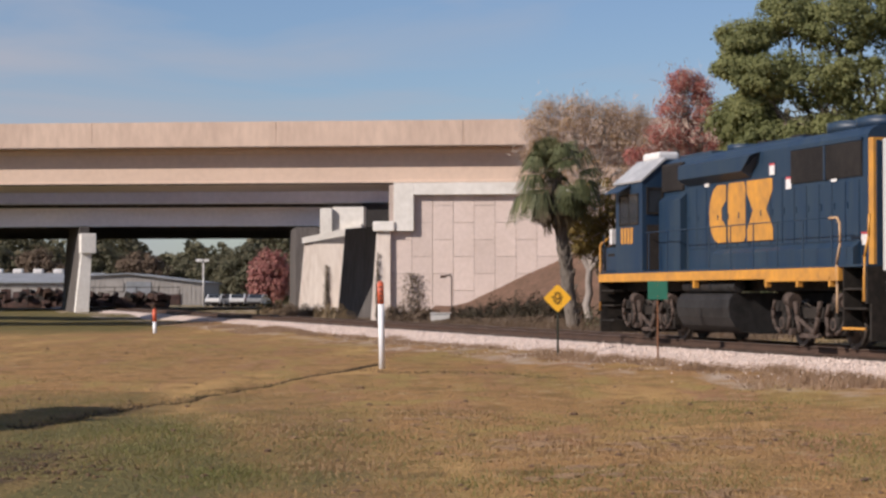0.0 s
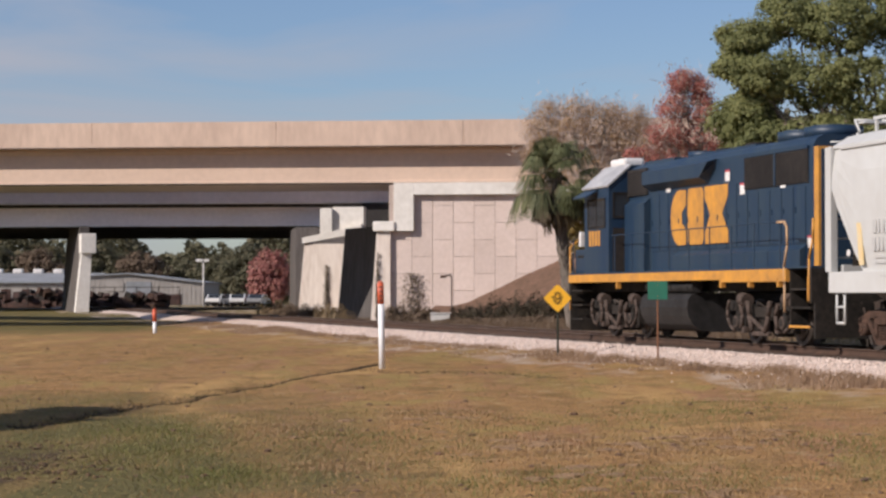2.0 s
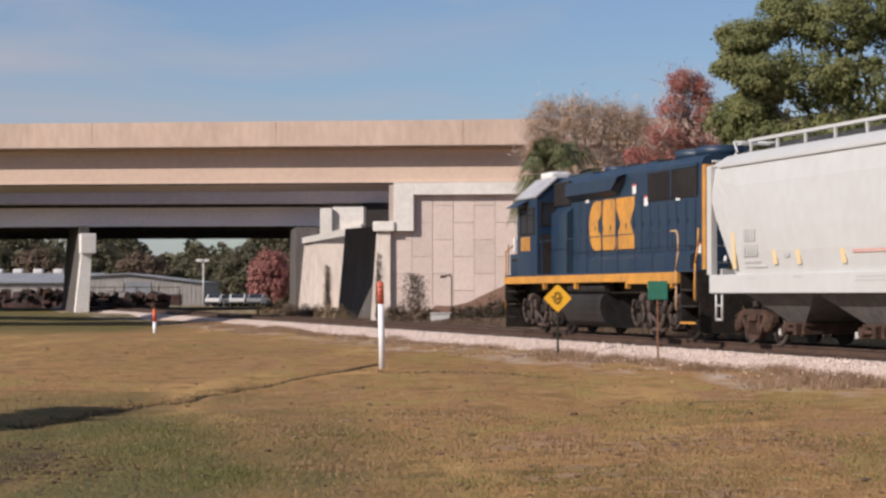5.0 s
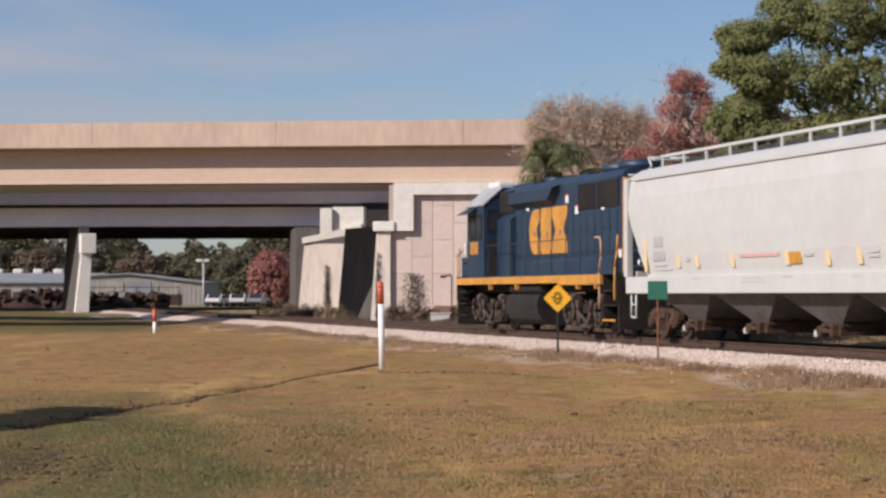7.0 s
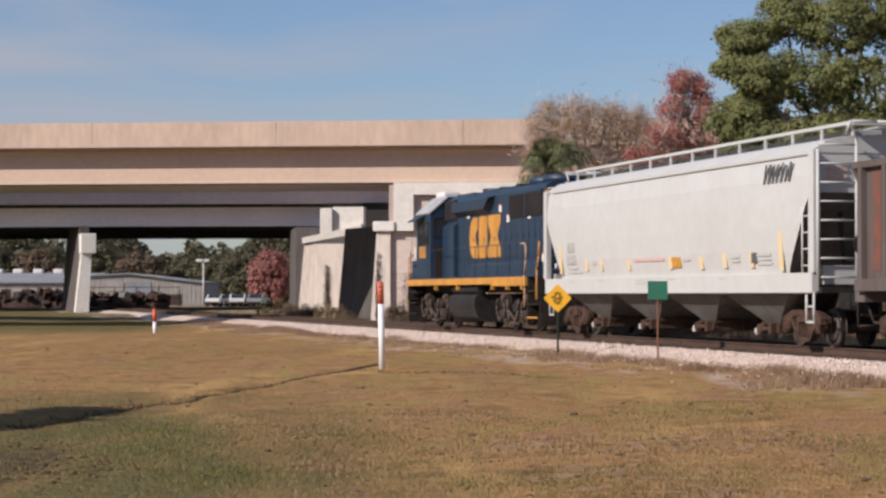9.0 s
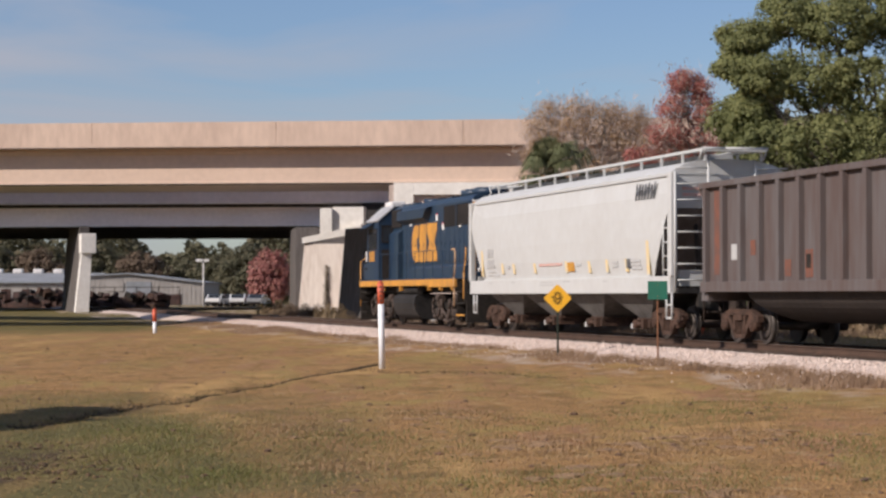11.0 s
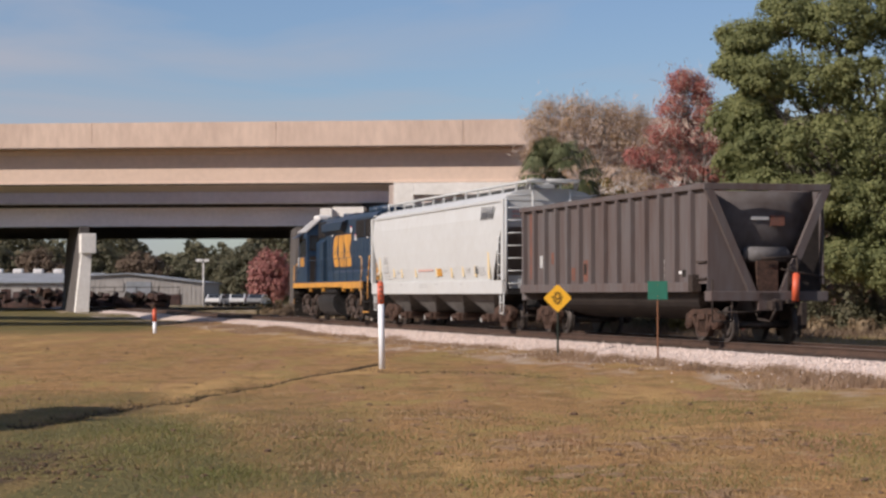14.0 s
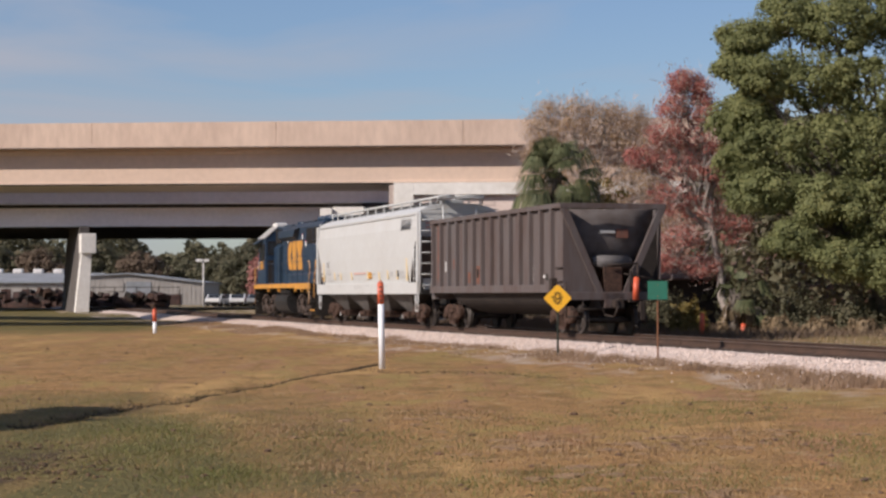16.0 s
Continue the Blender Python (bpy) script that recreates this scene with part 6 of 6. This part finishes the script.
def shed():
    base = empty("shed", pose(10.6, 96.0, ground_height(10.6, 96), 0, 0, -10), "dark weathered shed behind the trees", "shed")
    part("wall", boxes((-3.2, 3.2, -2, 2, -0.2, 2.0)), mat("dark_boards", (0.05, 0.04, 0.035), (0.03, 0.026, 0.022), 0.9, grain=8, stretch=(6, 6, 0.5)), base)
    bm = prism(bmesh.new(), [(-2.4, 1.95), (0, 2.9), (2.4, 1.95), (2.4, 2.03), (0, 2.98), (-2.4, 2.03)], -3.5, 3.5)
    part("roof", bm, mat("brown_roofing", (0.16, 0.10, 0.08), (0.10, 0.07, 0.06), 0.85, grain=8), base)


shed()


# ---- the far side, beyond the bridges ----
METAL_WALL = mat("pale_metal_wall", (0.36, 0.33, 0.30), (0.25, 0.23, 0.21), 0.6, grain=3, stretch=(3, 3, 0.2))
PALE_ROOF = mat("pale_metal_roof", (0.26, 0.27, 0.29), (0.17, 0.18, 0.19), 0.8, grain=2)
DARK_FENCE = mat("rusty_dark_stock", (0.05, 0.036, 0.032), (0.10, 0.055, 0.045), 0.9, grain=2, stain=0.7)
CAR_PAINTS = [mat("white_car_paint", (0.75, 0.75, 0.75), None, 0.3), mat("silver_car_paint", (0.45, 0.46, 0.48), None, 0.3, 0.5), mat("dark_car_paint", (0.05, 0.06, 0.08), None, 0.3)]


def warehouse(x0, x1, y, depth, eave, ridge, label):
    base = empty("warehouse", pose(0, y, 0), label, "warehouse")
    part("wall", boxes((x0, x1, 0, depth, -0.6, eave)), METAL_WALL, base)
    bm = prism(bmesh.new(), [(-0.4, eave - 0.05), (depth / 2, ridge), (depth + 0.4, eave - 0.05), (depth + 0.4, eave + 0.12), (depth / 2, ridge + 0.17), (-0.4, eave + 0.12)], x0 - 0.4, x1 + 0.4)
    part("roof", bm, PALE_ROOF, base)
    for k in range(int((x1 - x0) / 2.9)):
        x = x0 + 1.5 + k * 2.9
        part("loading_door", boxes((x - 0.7, x + 0.7, -0.05, -0.005, -0.5, eave * 0.7)), DARK_FENCE, base)
        part("roof_vent", boxes((x - 0.7, x + 0.7, depth * 0.5 - 0.6, depth * 0.5 + 0.6, ridge + 0.05, ridge + 0.75), bevel=0.22), CHALK, base)


def gable_warehouse():
    base = empty("warehouse", pose(0, 300, 0), "pale metal warehouse with a shallow gable front", "warehouse")
    part("wall", prism(bmesh.new(), [(-48, -0.6), (-32.5, -0.6), (-32.5, 2.80), (-42.5, 4.0), (-48, 3.72)], 0, 22, "y"), METAL_WALL, base)
    bm = prism(bmesh.new(), [(-48.3, 3.70), (-42.5, 4.004), (-32.2, 2.77), (-32.2, 2.95), (-42.5, 4.20), (-48.3, 3.88)], -0.4, 22.4, "y")
    part("roof", bm, PALE_ROOF, base)
    for k in range(25):
        x = -47.8 + k * 0.62
        z = 3.72 + (x + 48) * 0.051 if x < -42.5 else 4.0 - (x + 42.5) * 0.12
        part("cladding_rib", boxes((x, x + 0.09, -0.05, -0.004, -0.6, z)), METAL_WALL, base)
    for x0, x1, z0, z1, m in ((-45.6, -43.2, 1.7, 2.9, METAL_WALL), (-42.9, -39.5, 1.4, 3.0, PALE_ROOF), (-41.5, -38.6, -0.5, 1.1, DARK_FENCE), (-37.6, -35.4, -0.5, 1.3, DARK_FENCE)):
        part("loading_door", boxes((x0, x1, -0.12, -0.055, z0, z1), bevel=0.02), m, base)


gable_warehouse()
warehouse(-80.0, -49.0, 310.0, 18, 2.9, 4.2, "low metal warehouse with round white roof vents")


def stock_heap(x, y, w, h, seed):
    rng = np.random.default_rng(seed)
    base = empty("scrap_stack", pose(x, y, ground_height(x, y)), "dark rusty stack of stored material behind a fence", "scrap stack", "stacks in the yard")
    for k in range(26):
        a, zz = rng.uniform(-w / 2, w / 2), h * rng.uniform(0, 0.8) ** 1.3
        ob = part("scrap_piece", boxes((-rng.uniform(0.2, 0.9), rng.uniform(0.2, 0.9), -0.4, 0.4, -0.25, rng.uniform(0.1, 0.5)), bevel=0.05), (DARK_FENCE, RUST, BLACK, DARK_FENCE, TRUCK)[k % 5], base)
        ob.matrix_basis = pose(a, rng.uniform(0, 3), zz + 0.2, rng.uniform(-25, 25), rng.uniform(-35, 35), rng.uniform(0, 180))
    bm = bmesh.new()
    bmesh.ops.create_icosphere(bm, subdivisions=3, radius=1.0)
    for v in bm.verts:
        v.co = Vector((v.co.x * w * 0.5, v.co.y * 1.4 + 1.5, max(-0.2, v.co.z * h * 0.75 * (0.8 + 0.5 * noise.noise(v.co * 2.2 + Vector((seed, 0, 0)))))))
    part("mound", bm, DARK_FENCE, base)


for i, (x, y, w, h) in enumerate(((-50, 262, 7, 2.0), (-44, 258, 6, 2.3), (-38.5, 256, 6, 1.8), (-54, 270, 8, 2.0), (-34.5, 258, 5, 1.5), (-47, 266, 7, 2.2), (-41, 264, 7, 2.0))):
    stock_heap(x, y, w, h, 80 + i)


def parked_car(x, y, turn, paint):
    base = empty("parked_car", pose(x, y, ground_height(x, y), 0, 0, turn), "parked car in the far lot", "car", "cars in the far lot")
    bm = prism(bmesh.new(), [(-2.2, 0.35), (2.2, 0.35), (2.25, 0.75), (1.3, 0.95), (0.7, 1.42), (-1.0, 1.45), (-1.8, 0.98), (-2.2, 0.9)], -0.88, 0.88, "y")
    part("body", bm, paint, base)
    bm = prism(bmesh.new(), [(1.15, 0.97), (0.66, 1.36), (-0.96, 1.38), (-1.62, 0.99)], -0.89, 0.89, "y")
    part("windows", bm, GLASS, base)
    part("rear_window", prism(bmesh.new(), [(-1.76, 1.01), (-1.04, 1.43), (-1.08, 1.47), (-1.80, 1.05)], -0.72, 0.72, "y"), GLASS, base)
    part("windscreen", prism(bmesh.new(), [(1.24, 0.99), (0.74, 1.40), (0.78, 1.44), (1.28, 1.03)], -0.74, 0.74, "y"), GLASS, base)
    part("rear_bumper", boxes((-2.26, -2.18, -0.84, 0.84, 0.32, 0.58), bevel=0.02), BLACK, base)
    part("front_bumper", boxes((2.20, 2.29, -0.84, 0.84, 0.32, 0.58), bevel=0.02), BLACK, base)
    for q in (-1.35, 1.35):
        for s in (-1, 1):
            bm = bmesh.new()
            rod(bm, (q, s * 0.70, 0.33), (q, s * 0.90, 0.33), 0.33, n=16)
            part("wheel", bm, BLACK, base)


for i in range(15):
    row = i // 3
    parked_car(-26.6 + 2.4 * (i % 3) - row * 0.6 + 0.7 * (row % 2), 262 + 8 * row, 78 + (i * 37) % 24, CAR_PAINTS[(0, 0, 1, 0, 2, 0, 1, 0, 0, 0, 2, 0, 0, 1, 0)[i]])


def yard_lamp():
    base = empty("yard_lamp", pose(-29.4, 272, ground_height(-29.4, 272)), "tall pole lamp in the far lot", "lamp post")
    bm = bmesh.new()
    rod(bm, (0, 0, -0.2), (0, 0, 5.6), 0.09)
    part("pole", bm, CHALK, base)
    part("lamp_head", boxes((-0.9, -0.1, -0.2, 0.2, 5.45, 5.75), (0.1, 0.7, -0.2, 0.2, 5.45, 5.75), bevel=0.04), CHALK, base)


yard_lamp()


def yard_fence():
    base = empty("chain_fence", pose(-58, 246, ground_height(-50, 246)), "tall thin fence with steel posts before the yard", "fence")
    for k in range(13):
        bm = bmesh.new()
        rod(bm, (k * 2.4, 0, -0.2), (k * 2.4, 0, 2.5), 0.05, n=6)
        part("post", bm, STEEL, base)
    bm = bmesh.new()
    for z in (0.1, 1.2, 2.4):
        rod(bm, (0, 0, z), (28.8, 0, z), 0.03, n=6)
    part("rail", bm, STEEL, base)


yard_fence()
for i, (x, y, h, r, leaf, label) in enumerate((
        (-70, 345, 9.5, 5, FAR_LEAF, "far dark green tree behind the warehouses"), (-62, 340, 8.6, 4.6, FAR_BROWN, "far brown tree behind the warehouses"), (-54, 350, 9.6, 5, FAR_LEAF, "far dark green tree behind the warehouses"), (-47, 345, 8.0, 4.2, FAR_BROWN, "far brownish tree behind the warehouses"),
        (-40.5, 350, 6.9, 4, FAR_LEAF, "far green tree behind the warehouse"), (-35, 345, 7.6, 3.6, FAR_LEAF, "far green tree behind the warehouse"), (-29.5, 330, 8.6, 3.8, FAR_LEAF, "rounded green tree in the far lot"), (-20.8, 268, 6.6, 2.6, FAR_RED, "far red autumn tree"), (-25, 345, 8.4, 4.2, FAR_LEAF, "far green tree beyond the lot"), (-17.5, 330, 7.5, 4.0, FAR_LEAF, "far green tree beyond the lot"))):
    tree("far_tree", x, y, label, [(-r * 0.4, 0, h * 0.55, r * 0.62, r * 0.5, h * 0.36), (r * 0.4, 0, h * 0.52, r * 0.62, r * 0.5, h * 0.34), (0, 0, h * 0.72, r * 0.6, r * 0.5, h * 0.27), (0, -0.5, h * 0.3, r * 0.8, r * 0.5, h * 0.24)], leaf, 0.30, 50, 120 + i, trunk=0.22, fork=h * 0.3, clump=1.1, clumps=34)


def woods(name, label, x0, x1, y0, y1, h, n, seed, leaf, size=0.8):
    """A belt of far woods as one mass of leaf clumps with an uneven top."""
    rng = np.random.default_rng(seed)
    x, y = rng.uniform(x0, x1, n), rng.uniform(y0, y1, n)
    top = h * (0.78 + 0.22 * np.sin(x * 0.31 + y * 0.05) * np.cos(x * 0.13 + 1.7) + 0.08 * np.sin(x * 1.3))
    top = top * (1 - 0.42 * np.exp(-((x + 47) / 7) ** 2))
    z = top * rng.uniform(0, 1, n) ** 0.6 - 0.3
    card_mesh(name, np.stack([x, y, z], 1), rng.uniform(0.5, 1.2, n) * size, rng, leaf)
    tagged(bpy.data.objects[name], label, "woods", kind="stuff")


woods("far_woods", "dark belt of woods on the skyline", -160, -6, 372, 392, 16.0, 36000, 5, FAR_LEAF)
woods("side_woods", "green woods behind the railway", 11, 44, 86, 104, 10.5, 30000, 6, FAR_LEAF, 0.30)


# ---- grass ----
def blades(name, label, n, seed, leaf, where, height, width, kind="stuff"):
    rng = np.random.default_rng(seed)
    v, f = [], []
    for k in range(n):
        x, y = where(rng)
        z = ground_height(x, y) - 0.01
        h = height * rng.uniform(0.5, 1.4)
        a = rng.uniform(0, 6.283)
        dx, dy = math.cos(a) * width * 0.5, math.sin(a) * width * 0.5
        b = rng.uniform(0, 6.283)
        tx, ty = math.cos(b) * h * 0.6, math.sin(b) * h * 0.6
        i = len(v)
        v += [(x - dx, y - dy, z), (x + dx, y + dy, z), (x + tx, y + ty, z + h)]
        f.append((i, i + 1, i + 2))
    me = bpy.data.meshes.new(name)
    me.from_pydata(v, [], f)
    me.materials.append(leaf)
    tagged(new(name, me), label, "grass", kind=kind)


def lawn(rng):
    y = 15.5 + 60 * rng.uniform() ** 2.4
    return rng.uniform(-0.205, 0.205) * y, y


def damp(x, y):
    """How green the low side of the lawn is."""
    return min(1, max(0, (2.5 - x) / 6.5)) * min(1, max(0, (48 - y) / 28))


def dry_spot(rng):
    while True:
        x, y = lawn(rng)
        bare = smooth(2.7, 4.0, -x) * (1 - smooth(24, 27.5, y))
        if rng.uniform() > max(0.8 * damp(x, y), 0.9 * bare):
            return x, y


def green_patch(rng):
    while True:
        x, y = lawn(rng)
        if noise.noise((x * 0.35, y * 0.2, 7.3)) > 0.08 - 0.35 * damp(x, y):
            return x, y


def verge(rng):
    while True:
        u, v = 16 + 110 * rng.uniform() ** 1.3, rng.uniform(-6.2, -2.5)
        if noise.noise((u * 0.22, v * 0.5, 2.2)) + 0.35 * noise.noise((u * 1.1, v * 1.6, 5.2)) > 0.02 + 0.14 * abs(v + 3.9):
            p = rail(u, v)
            return p.x, p.y


VERGE_WEED = leaf_material("verge_weed", (0.21, 0.132, 0.080), (0.32, 0.212, 0.135), (0.44, 0.32, 0.215))
LAWN_LEAF = leaf_material("lawn_blade", (0.24, 0.140, 0.060), (0.36, 0.215, 0.088), (0.46, 0.298, 0.130))
blades("dry_lawn", "short dry tan grass blades", 56000, 21, LAWN_LEAF, dry_spot, 0.034, 0.012)
blades("green_lawn", "patches of greener short grass", 34000, 22, GREEN_WEED, green_patch, 0.042, 0.012)
blades("verge_weeds", "brown dry weeds along the ballast edge", 24000, 23, VERGE_WEED, verge, 0.085, 0.024)


def rut_edge(rng):
    if rng.uniform() < 0.07:
        x = rng.uniform(-2.1, 2.4)
        return x + 0.1 * rng.normal(), 49.4 - 0.95 * (x + 2.1) + 0.5 * math.sin(x * 2.2) + 0.3 * rng.normal()
    y = rng.uniform(29, 52)
    w = 0.09 - 0.045 * (y - 29) / 23
    return rut_line(y) + w * rng.normal(), y


# Blades coloured dark to draw the rut's shade as a line.
RUT_SHADE = leaf_material("rut_shade_blade", (0.035, 0.026, 0.018), (0.06, 0.045, 0.03), (0.11, 0.08, 0.05))
blades("rut_blades", "dark blades drawing the shade line of a rut in the lawn", 6000, 25, RUT_SHADE, rut_edge, 0.055, 0.02)


def tuft_spot(rng):
    k = int(rng.integers(0, 46))
    spot = np.random.default_rng(900 + k)
    u, v = 20 + 85 * spot.uniform() ** 1.2, spot.uniform(-4.3, -2.6)
    w = spot.uniform(0.15, 0.5)
    p = rail(u + rng.normal() * w * 1.8, v + rng.normal() * w * 0.6)
    return p.x, p.y


def far_verge(rng):
    u, v = 62 + 60 * rng.uniform(), 4.3 + 6.0 * rng.uniform() ** 1.3
    p = rail(u, v)
    return p.x, p.y


def near_far_verge(rng):
    u, v = 30 + 34 * rng.uniform(), 4.6 + 5.5 * rng.uniform()
    p = rail(u, v)
    return p.x, p.y


blades("pale_verge_weeds", "pale dry weeds beyond the far shoulder", 7000, 30, DRY_WEED, near_far_verge, 0.13, 0.022)
blades("green_verge", "short green grass beyond the far shoulder", 9000, 31, GREEN_WEED, near_far_verge, 0.09, 0.022)
blades("far_verge_weeds", "tall dark brown weeds beyond the far shoulder", 17000, 28, FAR_BROWN, far_verge, 0.26, 0.035)
blades("dry_tufts", "brown dry tufts on the ballast edge", 15000, 26, VERGE_WEED, tuft_spot, 0.17, 0.018)
for seed, (cx, cy, wx, wy) in enumerate(((0.95, 25.6, 0.45, 1.0), (1.75, 24.2, 0.6, 1.0), (-2.1, 29.2, 0.5, 1.4), (2.35, 18.2, 0.4, 0.6), (-1.1, 22.9, 0.35, 0.8), (3.4, 25.0, 0.6, 1.0), (-0.2, 32.0, 0.7, 1.5))):
    blades("dead_thatch", "reddish brown dead thatch in the lawn", 1100, 60 + seed, leaf_material("thatch", (0.22, 0.138, 0.072), (0.32, 0.203, 0.105), (0.42, 0.285, 0.155)), lambda rng: (cx + wx * rng.normal(), cy + wy * rng.normal()), 0.045, 0.020)


TUFT_GREEN = leaf_material("fresh_grass", (0.100, 0.104, 0.032), (0.170, 0.165, 0.052), (0.28, 0.24, 0.090))
for seed, (cx, cy, wx, wy, k) in enumerate(((-3.7, 27.6, 0.55, 1.3, 2600), (-2.1, 21.2, 0.35, 0.7, 2200), (-3.1, 24.4, 0.4, 0.9, 1500), (4.5, 24.0, 0.5, 1.2, 1800), (-1.2, 27.0, 0.5, 1.0, 1400), (2.9, 30.5, 0.9, 1.6, 1800), (0.6, 20.3, 0.6, 0.8, 1500), (4.0, 34.0, 0.8, 2.0, 1500))):
    blades("green_tuft", "patch of fresh yellow-green grass in the lawn", int(k * 0.7), 160 + seed, TUFT_GREEN, lambda rng: (cx + wx * rng.normal(), cy + wy * rng.normal()), 0.05, 0.012)


def clods():
    """Loose clods of turned earth and thatch in the mown grass."""
    rng = np.random.default_rng(24)
    bm = bmesh.new()
    for k in range(300):
        x, y = lawn(rng)
        s = rng.uniform(0.012, 0.045)
        m = Matrix.Translation((x, y, ground_height(x, y) + s * 0.2)) @ Matrix.Rotation(rng.uniform(0, 6), 4, "Z") @ Matrix.Diagonal((rng.uniform(0.8, 2.2), 1, 0.6, 1))
        bmesh.ops.create_icosphere(bm, subdivisions=1, radius=s, matrix=m)
    tagged(part("earth_clods", bm, BARE_EARTH), "loose brown clods in the mown grass", "clods", kind="stuff")


clods()


def turned_soil():
    """Dark broken soil on the low side of the lawn."""
    rng = np.random.default_rng(27)
    bm = bmesh.new()
    for k in range(150):
        cx, cy, w = ((-4.75, 25.2, 0.35), (-3.75, 21.6, 0.30), (-4.1, 22.6, 0.35))[k % 3]
        x, y, s = cx + w * rng.normal(), cy + 1.4 * w * rng.normal(), rng.uniform(0.012, 0.036)
        m = Matrix.Translation((x, y, ground_height(x, y) + s * 0.1)) @ Matrix.Rotation(rng.uniform(0, 6), 4, "Z") @ Matrix.Diagonal((rng.uniform(0.8, 2.2), 1, 0.6, 1))
        bmesh.ops.create_icosphere(bm, subdivisions=1, radius=s, matrix=m)
    tagged(part("dark_clods", bm, mat("dark_soil", (0.125, 0.078, 0.046), (0.070, 0.046, 0.030), 0.95, grain=9)), "dark broken soil in the lawn", "soil", kind="stuff")


turned_soil()


def thatch_lumps():
    """Low uneven lumps of raked thatch in the near lawn."""
    rng = np.random.default_rng(29)
    bm = bmesh.new()
    for k in range(110):
        cx, cy, w = ((0.95, 25.6, 0.4), (1.9, 24.4, 0.6), (2.4, 18.4, 0.5), (3.3, 25.0, 0.7), (-0.3, 30.0, 0.9), (1.4, 21.0, 0.6))[k % 6]
        x, y, s = cx + w * rng.normal(), cy + 1.5 * w * rng.normal(), rng.uniform(0.03, 0.07)
        got = bmesh.ops.create_icosphere(bm, subdivisions=2, radius=s)["verts"]
        for v in got:
            p = v.co * (1 + 0.45 * noise.noise(v.co / s * 1.7 + Vector((k, 0, 0))))
            v.co = Vector((x + p.x * 2.2, y + p.y * 1.6, ground_height(x, y) + p.z * 0.40))
    tagged(part("thatch_lumps", bm, mat("raked_thatch", (0.31, 0.190, 0.100), (0.20, 0.120, 0.062), 0.95, grain=16, stain=4, bump=0.03, bump_scale=40)), "tan lumps of raked thatch in the lawn", "thatch", kind="stuff")


thatch_lumps()


def dead_vine(x, y, z0, z1, w, seed):
    """Dry creeper clinging to concrete."""
    rng = np.random.default_rng(seed)
    base = empty("dead_vine", pose(x, y, z0), "dry brown creeper clinging to the concrete", "vine")
    h = z1 - z0
    bm = bmesh.new()
    for k in range(5):
        branch(bm, (rng.normal() * w * 0.4, 0, -0.2), (rng.normal() * w, 0, h * rng.uniform(0.5, 1.0)), 0.022, 0.008, rng, 6, 0.06)
    part("stems", bm, BARK, base)
    n = int(750 * h * w ** 0.6)
    q = rng.uniform(size=n) ** 1.6
    c = np.stack([rng.normal(size=n) * w * (1.1 - 0.6 * q), rng.normal(size=n) * 0.03, q * h], 1)
    card_mesh("leaves", c, rng.uniform(0.03, 0.08, size=n), rng, DEAD_LEAF, base)


dead_vine(-7.25, 138.05, -0.2, 3.0, 0.14, 71)
dead_vine(-3.42, 115.5, 0.0, 3.4, 0.05, 72)
dead_vine(-1.6, 115.5, -0.2, 2.3, 0.45, 73)


# ---- motion ----
TRIP = [(0.0, 0.0), (0.5, 0.52), (1.0, 1.17), (1.5, 1.94), (2.0, 2.77), (2.5, 3.71), (3.0, 4.73), (3.5, 5.83), (4.0, 6.98), (6.5, 14.05), (7.0, 15.72), (7.5, 17.47), (8.0, 19.28), (8.5, 21.17), (9.0, 23.20), (11.5, 34.20), (12.0, 36.67), (12.5, 39.22), (13.0, 41.88), (13.5, 44.58), (14.0, 47.38), (14.5, 50.22), (15.0, 53.14), (15.5, 56.08), (16.0, 59.0)]
FITTED = np.polyfit([t for t, s in TRIP], [s for t, s in TRIP], 5)


def gone(t):
    """Metres that the train has rolled at t seconds."""
    return float(np.polyval(FITTED, t) - np.polyval(FITTED, 0))


def motions():
    for ob, u in ((loco, 49.45), (hopper, 29.98), (tail, 10.275)):
        walk(ob, [(0.5 * k, turned(u + gone(0.5 * k), 0)) for k in range(33)])
    for ob, x, r in WHEELS:
        walk(ob, [(k / 15, pose(x, 0, r, 0, math.degrees(gone(k / 15) / r), 0)) for k in range(241)])


motions()
